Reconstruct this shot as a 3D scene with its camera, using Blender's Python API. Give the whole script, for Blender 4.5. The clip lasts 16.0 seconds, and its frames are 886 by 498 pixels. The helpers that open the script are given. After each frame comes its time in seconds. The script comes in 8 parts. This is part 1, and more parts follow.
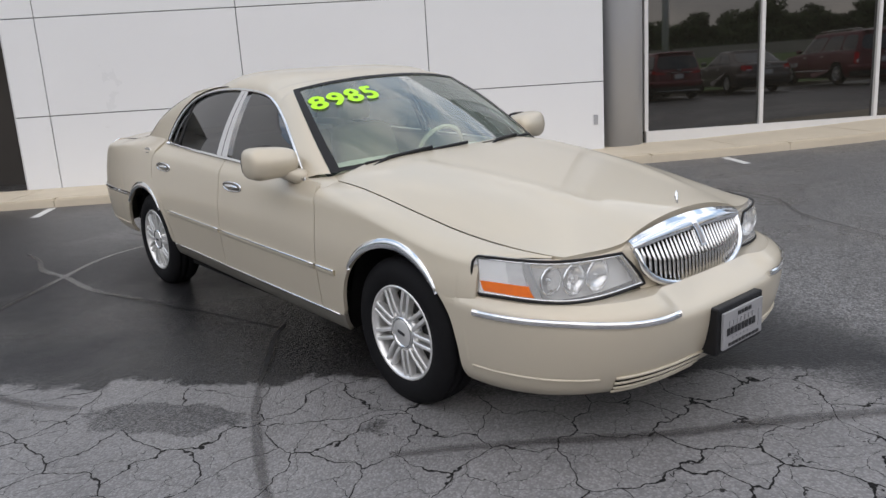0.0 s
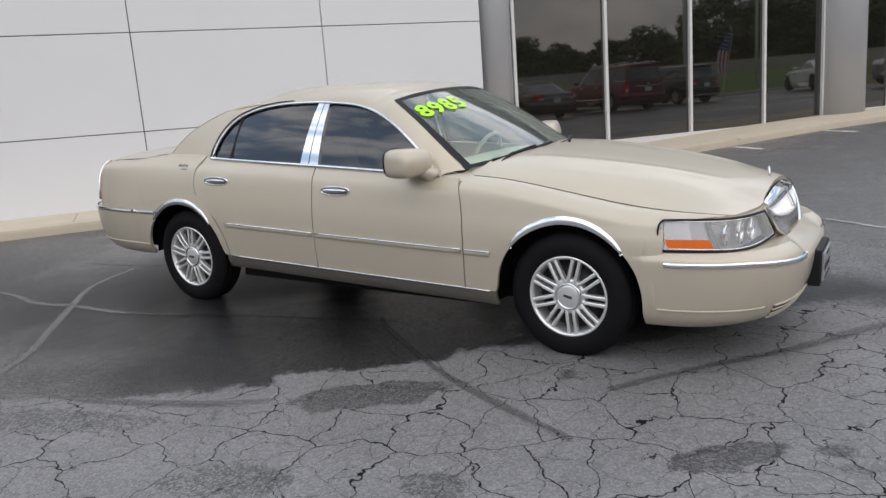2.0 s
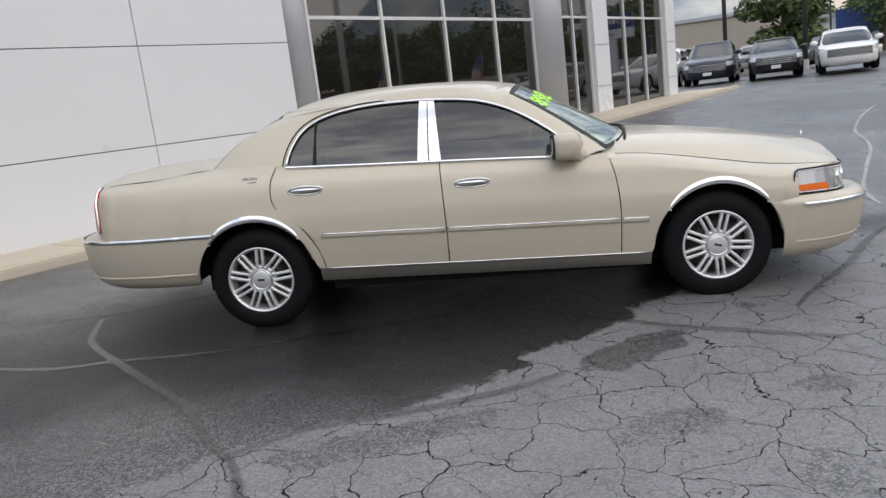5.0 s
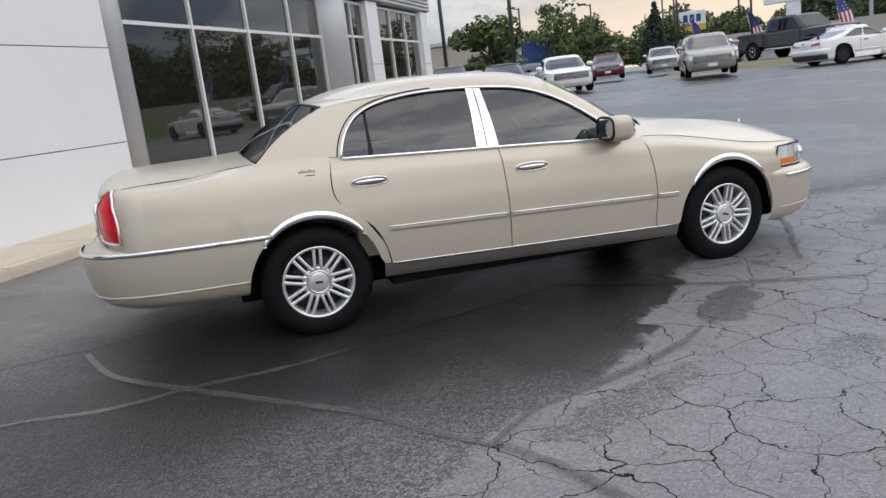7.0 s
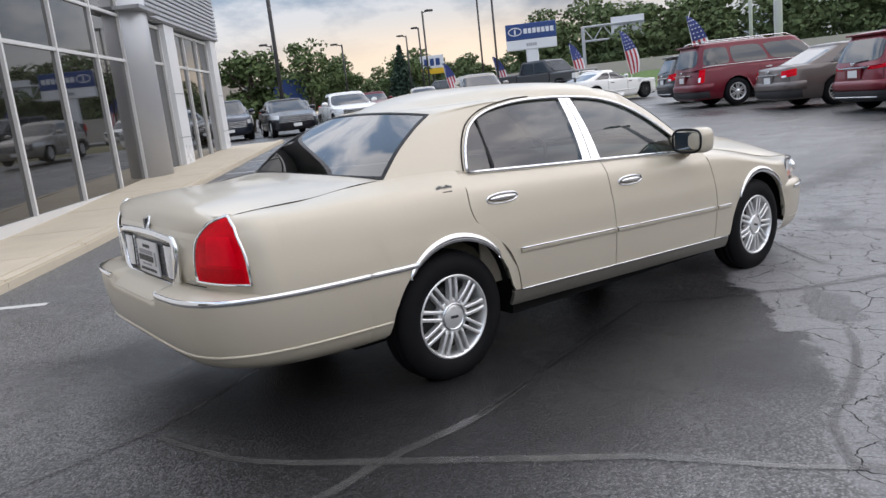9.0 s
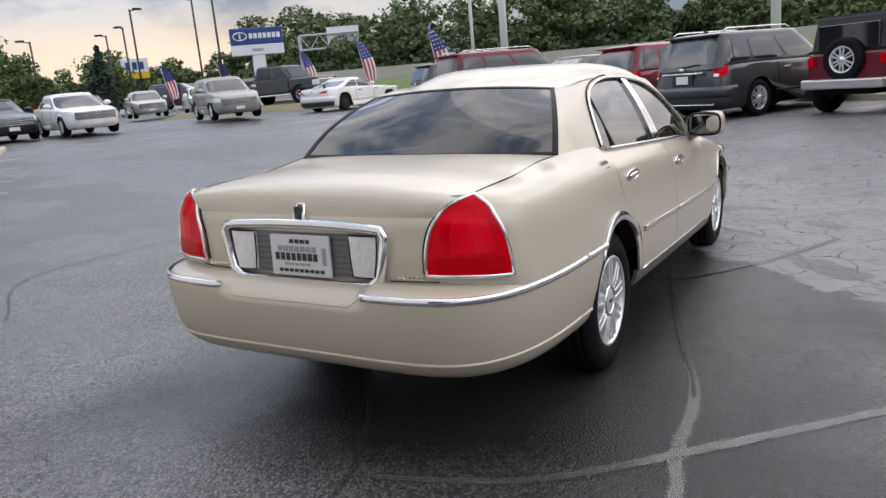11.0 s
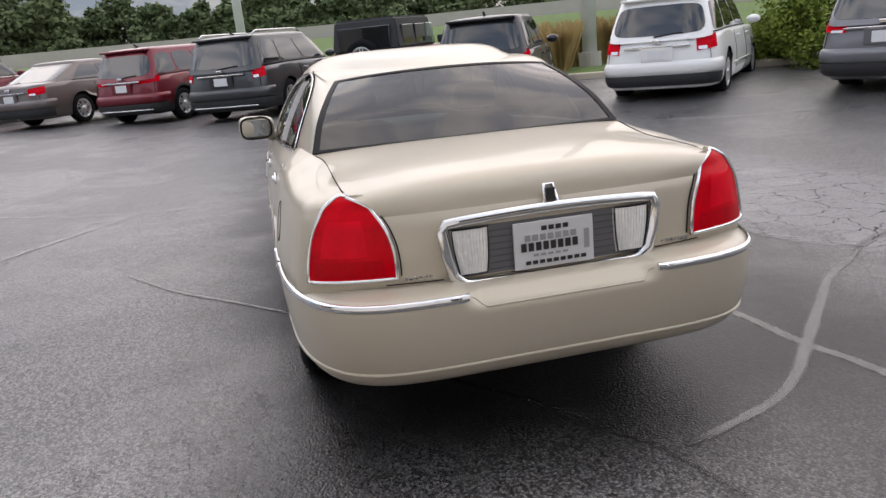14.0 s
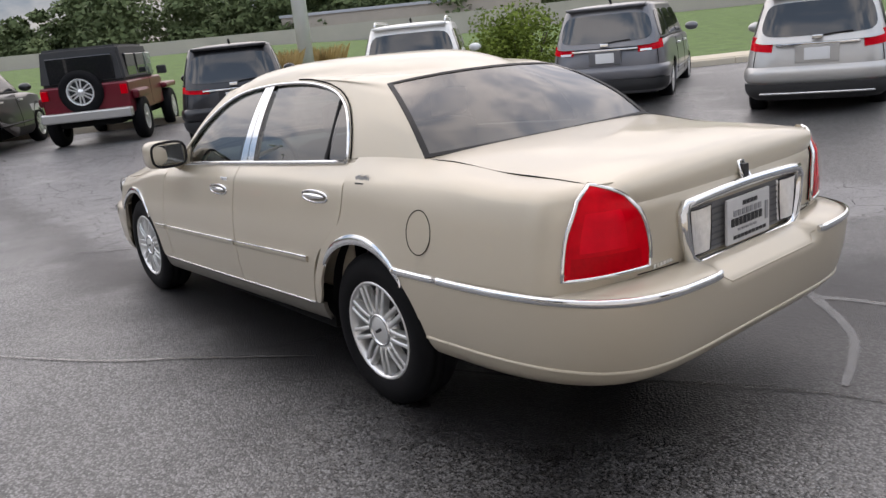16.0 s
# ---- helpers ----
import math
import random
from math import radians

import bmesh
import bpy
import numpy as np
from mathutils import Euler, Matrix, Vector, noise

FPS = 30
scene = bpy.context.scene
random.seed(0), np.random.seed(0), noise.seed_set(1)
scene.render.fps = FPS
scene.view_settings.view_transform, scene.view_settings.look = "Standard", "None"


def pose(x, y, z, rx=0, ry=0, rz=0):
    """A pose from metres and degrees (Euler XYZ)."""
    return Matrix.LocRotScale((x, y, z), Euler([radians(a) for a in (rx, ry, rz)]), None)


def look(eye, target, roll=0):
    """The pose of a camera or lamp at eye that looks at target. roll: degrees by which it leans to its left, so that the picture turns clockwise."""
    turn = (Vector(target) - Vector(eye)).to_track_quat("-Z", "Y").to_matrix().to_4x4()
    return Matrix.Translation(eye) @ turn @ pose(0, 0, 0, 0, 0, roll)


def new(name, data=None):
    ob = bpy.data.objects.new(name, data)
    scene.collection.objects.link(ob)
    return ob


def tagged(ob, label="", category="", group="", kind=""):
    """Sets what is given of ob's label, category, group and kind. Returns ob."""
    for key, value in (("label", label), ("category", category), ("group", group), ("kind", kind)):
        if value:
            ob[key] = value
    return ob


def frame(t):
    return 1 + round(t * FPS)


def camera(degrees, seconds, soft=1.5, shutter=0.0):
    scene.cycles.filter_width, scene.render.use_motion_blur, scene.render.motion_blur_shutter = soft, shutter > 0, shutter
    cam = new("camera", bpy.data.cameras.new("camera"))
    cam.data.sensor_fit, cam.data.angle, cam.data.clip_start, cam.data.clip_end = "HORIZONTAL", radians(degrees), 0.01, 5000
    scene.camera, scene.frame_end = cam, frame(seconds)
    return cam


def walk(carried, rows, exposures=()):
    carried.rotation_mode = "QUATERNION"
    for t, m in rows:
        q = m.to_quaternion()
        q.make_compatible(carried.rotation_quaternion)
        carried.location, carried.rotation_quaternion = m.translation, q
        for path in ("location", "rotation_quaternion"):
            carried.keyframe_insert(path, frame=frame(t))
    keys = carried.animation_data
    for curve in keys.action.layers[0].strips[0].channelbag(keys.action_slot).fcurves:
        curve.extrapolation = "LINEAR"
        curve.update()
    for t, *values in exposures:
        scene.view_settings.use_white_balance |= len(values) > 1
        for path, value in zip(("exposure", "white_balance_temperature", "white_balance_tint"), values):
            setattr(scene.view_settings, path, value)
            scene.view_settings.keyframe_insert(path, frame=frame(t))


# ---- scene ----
cam = camera(60.7, 16.0)
# The lot falls gently where the saloon stands: its own upright leans by this much.
TILT = Vector((-0.025, 0.019, 1.0)).rotation_difference(Vector((0, 0, 1))).to_matrix().to_4x4()
PATH = [
    (0, (4.13, -2.715, 1.535), (2.626, -1.492, 1.04), -3.5),
    (0.5, (3.919, -3.112, 1.563), (2.487, -1.8, 1.085), -3.9),
    (1, (3.753, -3.65, 1.565), (2.424, -2.228, 1.105), -3.8),
    (1.5, (3.473, -4.081, 1.519), (2.268, -2.548, 1.073), -3.6),
    (2, (3.083, -4.447, 1.521), (2.012, -2.817, 1.077), -3.6),
    (2.5, (2.67, -4.825, 1.533), (1.744, -3.108, 1.092), -3.7),
    (3, (2.209, -5.078, 1.513), (1.423, -3.291, 1.077), -4.0),
    (3.5, (1.737, -5.415, 1.527), (1.091, -3.573, 1.092), -4.4),
    (4, (1.242, -5.603, 1.515), (0.738, -3.717, 1.08), -4.8),
    (4.2, (1.047, -5.646, 1.531), (0.602, -3.744, 1.099), -5.1),
    (6.3, (-1.314, -5.679, 1.453), (-0.997, -3.753, 1.018), -5.0),
    (6.5, (-1.522, -5.597, 1.461), (-1.13, -3.685, 1.025), -5.1),
    (7, (-2.091, -5.385, 1.451), (-1.511, -3.519, 1.022), -5.3),
    (7.5, (-2.575, -5.06, 1.425), (-1.822, -3.254, 1.007), -5.2),
    (8, (-3.039, -4.697, 1.423), (-2.125, -2.965, 1.015), -5.0),
    (8.5, (-3.482, -4.322, 1.443), (-2.421, -2.674, 1.047), -4.8),
    (9, (-3.832, -3.867, 1.441), (-2.637, -2.31, 1.055), -4.5),
    (9.5, (-4.208, -3.435, 1.436), (-2.889, -1.98, 1.056), -4.4),
    (9.7, (-4.352, -3.275, 1.422), (-2.984, -1.866, 1.043), -4.4),
    (11.8, (-5.216, -1.136, 1.399), (-3.367, -0.511, 0.961), -3.0),
    (12, (-5.252, -0.946, 1.403), (-3.375, -0.416, 0.96), -3.0),
    (12.5, (-5.279, -0.438, 1.432), (-3.354, -0.148, 0.971), -3.1),
    (13, (-5.385, 0.05, 1.459), (-3.443, 0.104, 0.986), -3.8),
    (13.5, (-5.343, 0.514, 1.448), (-3.412, 0.328, 0.962), -4.5),
    (14, (-5.159, 0.946, 1.457), (-3.268, 0.525, 0.958), -5.1),
    (14.5, (-4.961, 1.383, 1.465), (-3.138, 0.734, 0.96), -5.5),
    (15, (-4.674, 1.76, 1.442), (-2.938, 0.907, 0.936), -6.0),
    (15.5, (-4.431, 2.191, 1.457), (-2.795, 1.155, 0.957), -6.0),
    (16, (-4.17, 2.575, 1.463), (-2.642, 1.382, 0.972), -5.9),
]
EXPOSURES = [(0.0, 0.88, 7230, 17.0), (4.0, 0.90, 7230, 16.5), (9.5, 1.06, 6950, 17.5), (12.5, 1.08, 7450, 21.0), (16.0, 1.08, 7450, 20.0)]
walk(cam, [(t, TILT @ look(*p)) for t, *p in PATH], EXPOSURES)


# ---- sky and light: an overcast evening, brighter and warmer low in the east ----
world = bpy.data.worlds.new("world")
scene.world = world
world.use_nodes = True
wn, wl = world.node_tree.nodes, world.node_tree.links
wn.clear()
SUN_EL, SUN_ROT = radians(42), radians(130)
sky = wn.new("ShaderNodeTexSky")
sky.sky_type, sky.sun_disc, sky.sun_elevation, sky.sun_rotation = "NISHITA", False, SUN_EL, SUN_ROT
sky.air_density, sky.dust_density, sky.ozone_density = 1.0, 1.0, 1.0
coord = wn.new("ShaderNodeTexCoord")
stretch = wn.new("ShaderNodeMapping")
stretch.inputs["Scale"].default_value = (2.0, 2.0, 4.5)
cloud = wn.new("ShaderNodeTexNoise")
cloud.inputs["Scale"].default_value, cloud.inputs["Detail"].default_value, cloud.inputs["Roughness"].default_value = 2.1, 7.0, 0.58
ramp = wn.new("ShaderNodeValToRGB")
ramp.color_ramp.elements[0].position, ramp.color_ramp.elements[1].position = 0.43, 0.58
ramp.color_ramp.elements[0].color, ramp.color_ramp.elements[1].color = (2.4, 3.6, 5.2, 1), (8.1, 8.9, 9.6, 1)
mix = wn.new("ShaderNodeMix")
mix.data_type = "RGBA"
mix.inputs[0].default_value = 0.8
back = wn.new("ShaderNodeBackground")
back.inputs["Strength"].default_value = 0.15
wout = wn.new("ShaderNodeOutputWorld")
wl.new(coord.outputs["Generated"], stretch.inputs["Vector"])
wl.new(stretch.outputs["Vector"], cloud.inputs["Vector"])
wl.new(cloud.outputs["Fac"], ramp.inputs["Fac"])
wl.new(sky.outputs["Color"], mix.inputs[6])
wl.new(ramp.outputs["Color"], mix.inputs[7])
# the cloud thins to a warm glow low in the north-east
east = wn.new("ShaderNodeVectorMath")
east.operation = "DOT_PRODUCT"
east.inputs[1].default_value = (math.cos(radians(52)), math.sin(radians(52)), 0)
low = wn.new("ShaderNodeSeparateXYZ")
spread_e, spread_z, both = wn.new("ShaderNodeMapRange"), wn.new("ShaderNodeMapRange"), wn.new("ShaderNodeMath")
for node, lo, hi, a, b in ((spread_e, 0.93, 1.0, 0, 0.9), (spread_z, 0.05, 0.13, 1, 0)):
    node.interpolation_type = "SMOOTHSTEP"
    node.inputs[1].default_value, node.inputs[2].default_value, node.inputs[3].default_value, node.inputs[4].default_value = lo, hi, a, b
both.operation = "MULTIPLY"
glow = wn.new("ShaderNodeMix")
glow.data_type = "RGBA"
glow.inputs[7].default_value = (3.4, 3.0, 2.4, 1)
wl.new(coord.outputs["Generated"], east.inputs[0])
wl.new(coord.outputs["Generated"], low.inputs[0])
wl.new(east.outputs["Value"], spread_e.inputs[0])
wl.new(low.outputs["Z"], spread_z.inputs[0])
wl.new(spread_e.outputs[0], both.inputs[0])
wl.new(spread_z.outputs[0], both.inputs[1])
wl.new(both.outputs[0], glow.inputs[0])
# the cloud deck is dimmest by the horizon and brightest from half way up
dome, high = wn.new("ShaderNodeVectorMath"), wn.new("ShaderNodeValToRGB")
dome.operation = "SCALE"
for k, (at_z, level) in enumerate(((0.0, 0.24), (0.13, 0.30), (0.30, 0.60), (0.55, 0.90), (1.0, 0.52))):
    e = high.color_ramp.elements[k] if k < 2 else high.color_ramp.elements.new(at_z)
    e.position, e.color = at_z, (level, level, level, 1)
wl.new(low.outputs["Z"], high.inputs[0])
# and thinner, so brighter, towards the north-west
thin, tilt_sky, level_sky = wn.new("ShaderNodeVectorMath"), wn.new("ShaderNodeMath"), wn.new("ShaderNodeMath")
thin.operation, tilt_sky.operation, level_sky.operation = "DOT_PRODUCT", "MULTIPLY_ADD", "MULTIPLY"
thin.inputs[1].default_value = (math.cos(radians(130)), math.sin(radians(130)), 0)
tilt_sky.inputs[1].default_value, tilt_sky.inputs[2].default_value = 0.18, 1.0
wl.new(coord.outputs["Generated"], thin.inputs[0])
wl.new(thin.outputs["Value"], tilt_sky.inputs[0])
wl.new(tilt_sky.outputs[0], level_sky.inputs[0])
wl.new(high.outputs["Color"], level_sky.inputs[1])
wl.new(mix.outputs[2], dome.inputs[0])
wl.new(level_sky.outputs[0], dome.inputs["Scale"])
wl.new(dome.outputs[0], glow.inputs[6])
wl.new(glow.outputs[2], back.inputs["Color"])
wl.new(back.outputs["Background"], wout.inputs["Surface"])
sun_data = bpy.data.lights.new("sun", "SUN")
sun_data.energy, sun_data.angle, sun_data.color = 0.70, radians(115), (1.0, 0.96, 0.90)
sun = new("sun", sun_data)
sun.matrix_world = look((0, 0, 30), Vector((0, 0, 30)) - Vector((math.sin(SUN_ROT) * math.cos(SUN_EL), math.cos(SUN_ROT) * math.cos(SUN_EL), math.sin(SUN_EL))))


# ---- materials ----
def mat(name, color, rough=0.5, metal=0.0, vary=0.0, scale=8.0, bump=0.0, bump_scale=60.0, coat=0.0, spec=0.5, trans=0.0, alpha=1.0, emit=0.0, rough_vary=0.0, obj_vary=0.0):
    """A principled surface with mottling at two scales, fine relief and uneven gloss."""
    m = bpy.data.materials.new(name)
    m.use_nodes = True
    n, l = m.node_tree.nodes, m.node_tree.links
    b = n["Principled BSDF"]
    b.inputs["Base Color"].default_value = (*color, 1)
    b.inputs["Roughness"].default_value, b.inputs["Metallic"].default_value = rough, metal
    b.inputs["Coat Weight"].default_value, b.inputs["Specular IOR Level"].default_value = coat, spec
    b.inputs["Coat Roughness"].default_value = 0.04
    b.inputs["Transmission Weight"].default_value, b.inputs["Alpha"].default_value = trans, alpha
    if emit:
        b.inputs["Emission Color"].default_value, b.inputs["Emission Strength"].default_value = (*color, 1), emit
    tc = n.new("ShaderNodeTexCoord")
    if vary or rough_vary:
        big = n.new("ShaderNodeTexNoise")
        big.inputs["Scale"].default_value, big.inputs["Detail"].default_value = scale, 8.0
        big.inputs["Roughness"].default_value = 0.65
        l.new(tc.outputs["Object"], big.inputs["Vector"])
        if vary:
            mx = n.new("ShaderNodeMix")
            mx.data_type = "RGBA"
            mx.inputs[6].default_value = (*[c * (1 - vary) for c in color], 1)
            mx.inputs[7].default_value = (*[min(1.0, c * (1 + vary)) for c in color], 1)
            l.new(big.outputs["Fac"], mx.inputs[0])
            l.new(mx.outputs[2], b.inputs["Base Color"])
        if rough_vary:
            mr = n.new("ShaderNodeMapRange")
            mr.inputs["From Min"].default_value, mr.inputs["From Max"].default_value = 0.3, 0.7
            mr.inputs["To Min"].default_value, mr.inputs["To Max"].default_value = max(0.02, rough - rough_vary), min(1.0, rough + rough_vary)
            l.new(big.outputs["Fac"], mr.inputs["Value"])
            l.new(mr.outputs["Result"], b.inputs["Roughness"])
    if bump:
        fine = n.new("ShaderNodeTexNoise")
        fine.inputs["Scale"].default_value, fine.inputs["Detail"].default_value = bump_scale, 4.0
        l.new(tc.outputs["Object"], fine.inputs["Vector"])
        bp = n.new("ShaderNodeBump")
        bp.inputs["Strength"].default_value, bp.inputs["Distance"].default_value = bump, 0.01
        l.new(fine.outputs["Fac"], bp.inputs["Height"])
        l.new(bp.outputs["Normal"], b.inputs["Normal"])
    return m


def glass_mat(name, color, rough=0.0):
    m = bpy.data.materials.new(name)
    m.use_nodes = True
    b = m.node_tree.nodes["Principled BSDF"]
    b.inputs["Base Color"].default_value = (*color, 1)
    b.inputs["Transmission Weight"].default_value, b.inputs["Roughness"].default_value, b.inputs["IOR"].default_value = 1.0, rough, 1.45
    return m


PAINT = mat("champagne_paint", (0.545, 0.487, 0.386), 0.44, 0.24, 0.08, 900.0, coat=0.6)
CHROME = mat("chrome", (0.80, 0.81, 0.82), 0.06, 1.0)
BRIGHT = mat("machined_alloy", (0.72, 0.72, 0.71), 0.2, 1.0)
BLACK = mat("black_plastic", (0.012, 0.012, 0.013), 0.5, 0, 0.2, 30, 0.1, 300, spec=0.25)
GAP = mat("dark_underbody", (0.010, 0.010, 0.010), 0.9, spec=0.1)
RUBBER = mat("tyre_rubber", (0.009, 0.009, 0.010), 0.65, 0, 0.25, 20, 0.15, 200, spec=0.1)
WHITE = mat("white_paint", (0.75, 0.75, 0.73), 0.4, 0, 0.03, 3)
PANEL = mat("white_composite_panel", (0.72, 0.73, 0.74), 0.32, 0, 0.035, 0.7, 0.02, 6, rough_vary=0.06)
CONCRETE = mat("walk_concrete", (0.56, 0.49, 0.38), 0.8, 0, 0.16, 1.6, 0.35, 120)
GREY_METAL = mat("grey_metal_cladding", (0.46, 0.47, 0.49), 0.38, 0.3, 0.03, 2.0)


# ---- building blocks for meshes ----
def part(name, bm, material, parent=None, label="", smooth=False):
    """Links a bmesh as one mesh object, under a thing or a part."""
    me = bpy.data.meshes.new(name)
    bm.normal_update()
    bm.to_mesh(me)
    bm.free()
    if smooth:
        for f in me.polygons:
            f.use_smooth = True
    for m in material if isinstance(material, (list, tuple)) else [material]:
        me.materials.append(m)
    ob = new(name, me)
    if parent is not None:
        ob.parent = parent
    if label:
        ob["label"] = label
    return ob


def empty(name, m, label, category, group="", kind=""):
    ob = new(name)
    ob.empty_display_size = 0.2
    ob.matrix_world = m
    return tagged(ob, label, category, group, kind)


def add_box(bm, x0, x1, y0, y1, z0, z1, bevel=0.0, mi=0):
    v = [bm.verts.new((x, y, z)) for z in (z0, z1) for y in (y0, y1) for x in (x0, x1)]
    fs = [bm.faces.new([v[i] for i in q]) for q in ((0, 2, 3, 1), (4, 5, 7, 6), (0, 1, 5, 4), (2, 6, 7, 3), (0, 4, 6, 2), (1, 3, 7, 5))]
    for f in fs:
        f.material_index = mi
    if bevel:
        bmesh.ops.bevel(bm, geom=list({e for f in fs for e in f.edges}), offset=bevel, segments=2, affect="EDGES", profile=0.5)
    return bm


def box(x0, x1, y0, y1, z0, z1, bevel=0.0):
    return add_box(bmesh.new(), x0, x1, y0, y1, z0, z1, bevel)


def smoothstep(a, b, x):
    t = min(1.0, max(0.0, (x - a) / (b - a)))
    return t * t * (3 - 2 * t)


def spline(pts, x):
    """A smooth curve through pairs (x, value), held flat past its ends."""
    if x <= pts[0][0]:
        return pts[0][1]
    for i in range(len(pts) - 1):
        (x0, y0), (x1, y1) = pts[i], pts[i + 1]
        if x <= x1:
            h = x1 - x0
            m0 = (y1 - pts[i - 1][1]) / (x1 - pts[i - 1][0]) if i else (y1 - y0) / h
            m1 = (pts[i + 2][1] - y0) / (pts[i + 2][0] - x0) if i + 2 < len(pts) else (y1 - y0) / h
            t = (x - x0) / h
            return y0 * (2 * t ** 3 - 3 * t ** 2 + 1) + m0 * h * (t ** 3 - 2 * t * t + t) + y1 * (3 * t * t - 2 * t ** 3) + m1 * h * (t ** 3 - t * t)
    return pts[-1][1]


# ---- the ground ----
AZ = radians(55.5)
ALONG, OUT = Vector((math.cos(AZ), math.sin(AZ), 0)), Vector((math.sin(AZ), -math.cos(AZ), 0))
FACADE = Matrix(((ALONG.x, -OUT.x, 0, 0), (ALONG.y, -OUT.y, 0, 0), (0, 0, 1, 0), (0, 0, 0, 1)))  # x along the front, y into the building


def ground_z(x, y):
    """The lot: a slight fall where the saloon stands, then a long rise to the north."""
    k = smoothstep(5, 11, math.hypot(x, y))
    return (-0.025 * x + 0.019 * y) * (1 - k) + k * (0.15 + 0.028 * min(20.0, max(0.0, y - 3.0)))


def ground_mesh():
    bm = bmesh.new()
    edges = sorted({round(s * v, 3) for s in (-1, 1) for v in ([i * 0.5 for i in range(31)] + [16, 18, 20, 24, 28, 34, 42, 55, 75, 110, 170, 300, 600, 1500, 3000])})
    grid = [[bm.verts.new((x, y, ground_z(x, y))) for x in edges] for y in edges]
    for j in range(len(edges) - 1):
        for i in range(len(edges) - 1):
            bm.faces.new((grid[j][i], grid[j][i + 1], grid[j + 1][i + 1], grid[j + 1][i]))
    return bm


def asphalt_material():
    """Sealed black asphalt over an older grey, crazed course that shows in front of the saloon; damp patches shine."""
    m = bpy.data.materials.new("asphalt")
    m.use_nodes = True
    n, l = m.node_tree.nodes, m.node_tree.links
    b = n["Principled BSDF"]
    tc = n.new("ShaderNodeTexCoord")

    def node(kind, **kw):
        k = n.new("ShaderNode" + kind)
        for a, v in kw.items():
            k.inputs[a.replace("_", " ")].default_value = v
        return k

    def noise_tex(scale, detail=6.0, rough=0.6, vec=None):
        k = node("TexNoise", Scale=scale, Detail=detail, Roughness=rough)
        l.new(vec or tc.outputs["Object"], k.inputs["Vector"])
        return k.outputs["Fac"]

    def calc(op, a, c=None):
        k = n.new("ShaderNodeMath")
        k.operation = op
        for i, v in enumerate((a, c)):
            if v is None:
                continue
            if isinstance(v, (int, float)):
                k.inputs[i].default_value = v
            else:
                l.new(v, k.inputs[i])
        return k.outputs[0]

    def step(v, lo, hi, a=0.0, c=1.0):
        k = n.new("ShaderNodeMapRange")
        k.interpolation_type = "SMOOTHSTEP"
        k.inputs["From Min"].default_value, k.inputs["From Max"].default_value = lo, hi
        k.inputs["To Min"].default_value, k.inputs["To Max"].default_value = a, c
        l.new(v, k.inputs["Value"])
        return k.outputs["Result"]

    def blend(f, a, c):
        k = n.new("ShaderNodeMix")
        k.data_type = "RGBA"
        l.new(f, k.inputs[0])
        for i, v in ((6, a), (7, c)):
            if isinstance(v, tuple):
                k.inputs[i].default_value = (*v, 1)
            else:
                l.new(v, k.inputs[i])
        return k.outputs[2]

    sep = n.new("ShaderNodeSeparateXYZ")
    l.new(tc.outputs["Object"], sep.inputs[0])
    x, y = sep.outputs["X"], sep.outputs["Y"]
    wob = noise_tex(1.3, 5.0, 0.7)
    fine = noise_tex(7.0, 5.0, 0.7)
    # the edge of the seal coat runs aslant past the front wheel, then away under the nose
    edge = calc("ADD", calc("MULTIPLY", x, 1.0), calc("MULTIPLY", y, -0.98))
    edge = calc("ADD", edge, calc("MULTIPLY", calc("SUBTRACT", wob, 0.5), 0.9))
    edge = calc("ADD", edge, calc("MULTIPLY", calc("SUBTRACT", fine, 0.5), 0.35))
    edge = calc("ADD", edge, step(y, -2.75, -2.15, 0.55, 0.0))
    old = calc("MULTIPLY", step(edge, 1.92, 2.02), step(calc("ADD", y, calc("MULTIPLY", wob, 1.2)), 1.1, 1.5, 1.0, 0.15))
    # islands of seal coat left on the old course
    isle = step(noise_tex(0.85, 4.0, 0.65), 0.60, 0.63, 0.0, 0.6)
    isle = calc("MULTIPLY", isle, step(fine, 0.3, 0.45))

    def spot(cx, cy, a, b, turn):
        """A patch of seal coat with a ragged edge."""
        c, d = math.cos(radians(turn)), math.sin(radians(turn))
        px, py = calc("SUBTRACT", x, cx), calc("SUBTRACT", y, cy)
        u = calc("ADD", calc("MULTIPLY", px, c / a), calc("MULTIPLY", py, d / a))
        v = calc("ADD", calc("MULTIPLY", px, -d / b), calc("MULTIPLY", py, c / b))
        far_out = calc("SQRT", calc("ADD", calc("MULTIPLY", u, u), calc("MULTIPLY", v, v)))
        return step(calc("ADD", far_out, calc("MULTIPLY", calc("SUBTRACT", fine, 0.5), 1.5)), 0.95, 1.03, 0.62, 0.0)
    for place in ((0.80, -1.74, 0.40, 0.15, 40), (0.79, -2.65, 0.26, 0.13, 27), (-0.45, -2.64, 0.50, 0.13, 22), (2.5, -1.6, 0.24, 0.10, 45), (1.55, -2.3, 0.16, 0.09, 10)):
        isle = calc("MAXIMUM", isle, spot(*place))
    near_car = step(calc("SQRT", calc("ADD", calc("MULTIPLY", x, x), calc("MULTIPLY", y, y))), 5.5, 7.5, 1.0, 0.0)
    isle = calc("MULTIPLY", isle, near_car)
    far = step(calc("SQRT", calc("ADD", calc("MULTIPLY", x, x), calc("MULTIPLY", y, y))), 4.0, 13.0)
    old = calc("MULTIPLY", old, calc("SUBTRACT", 1.0, isle))
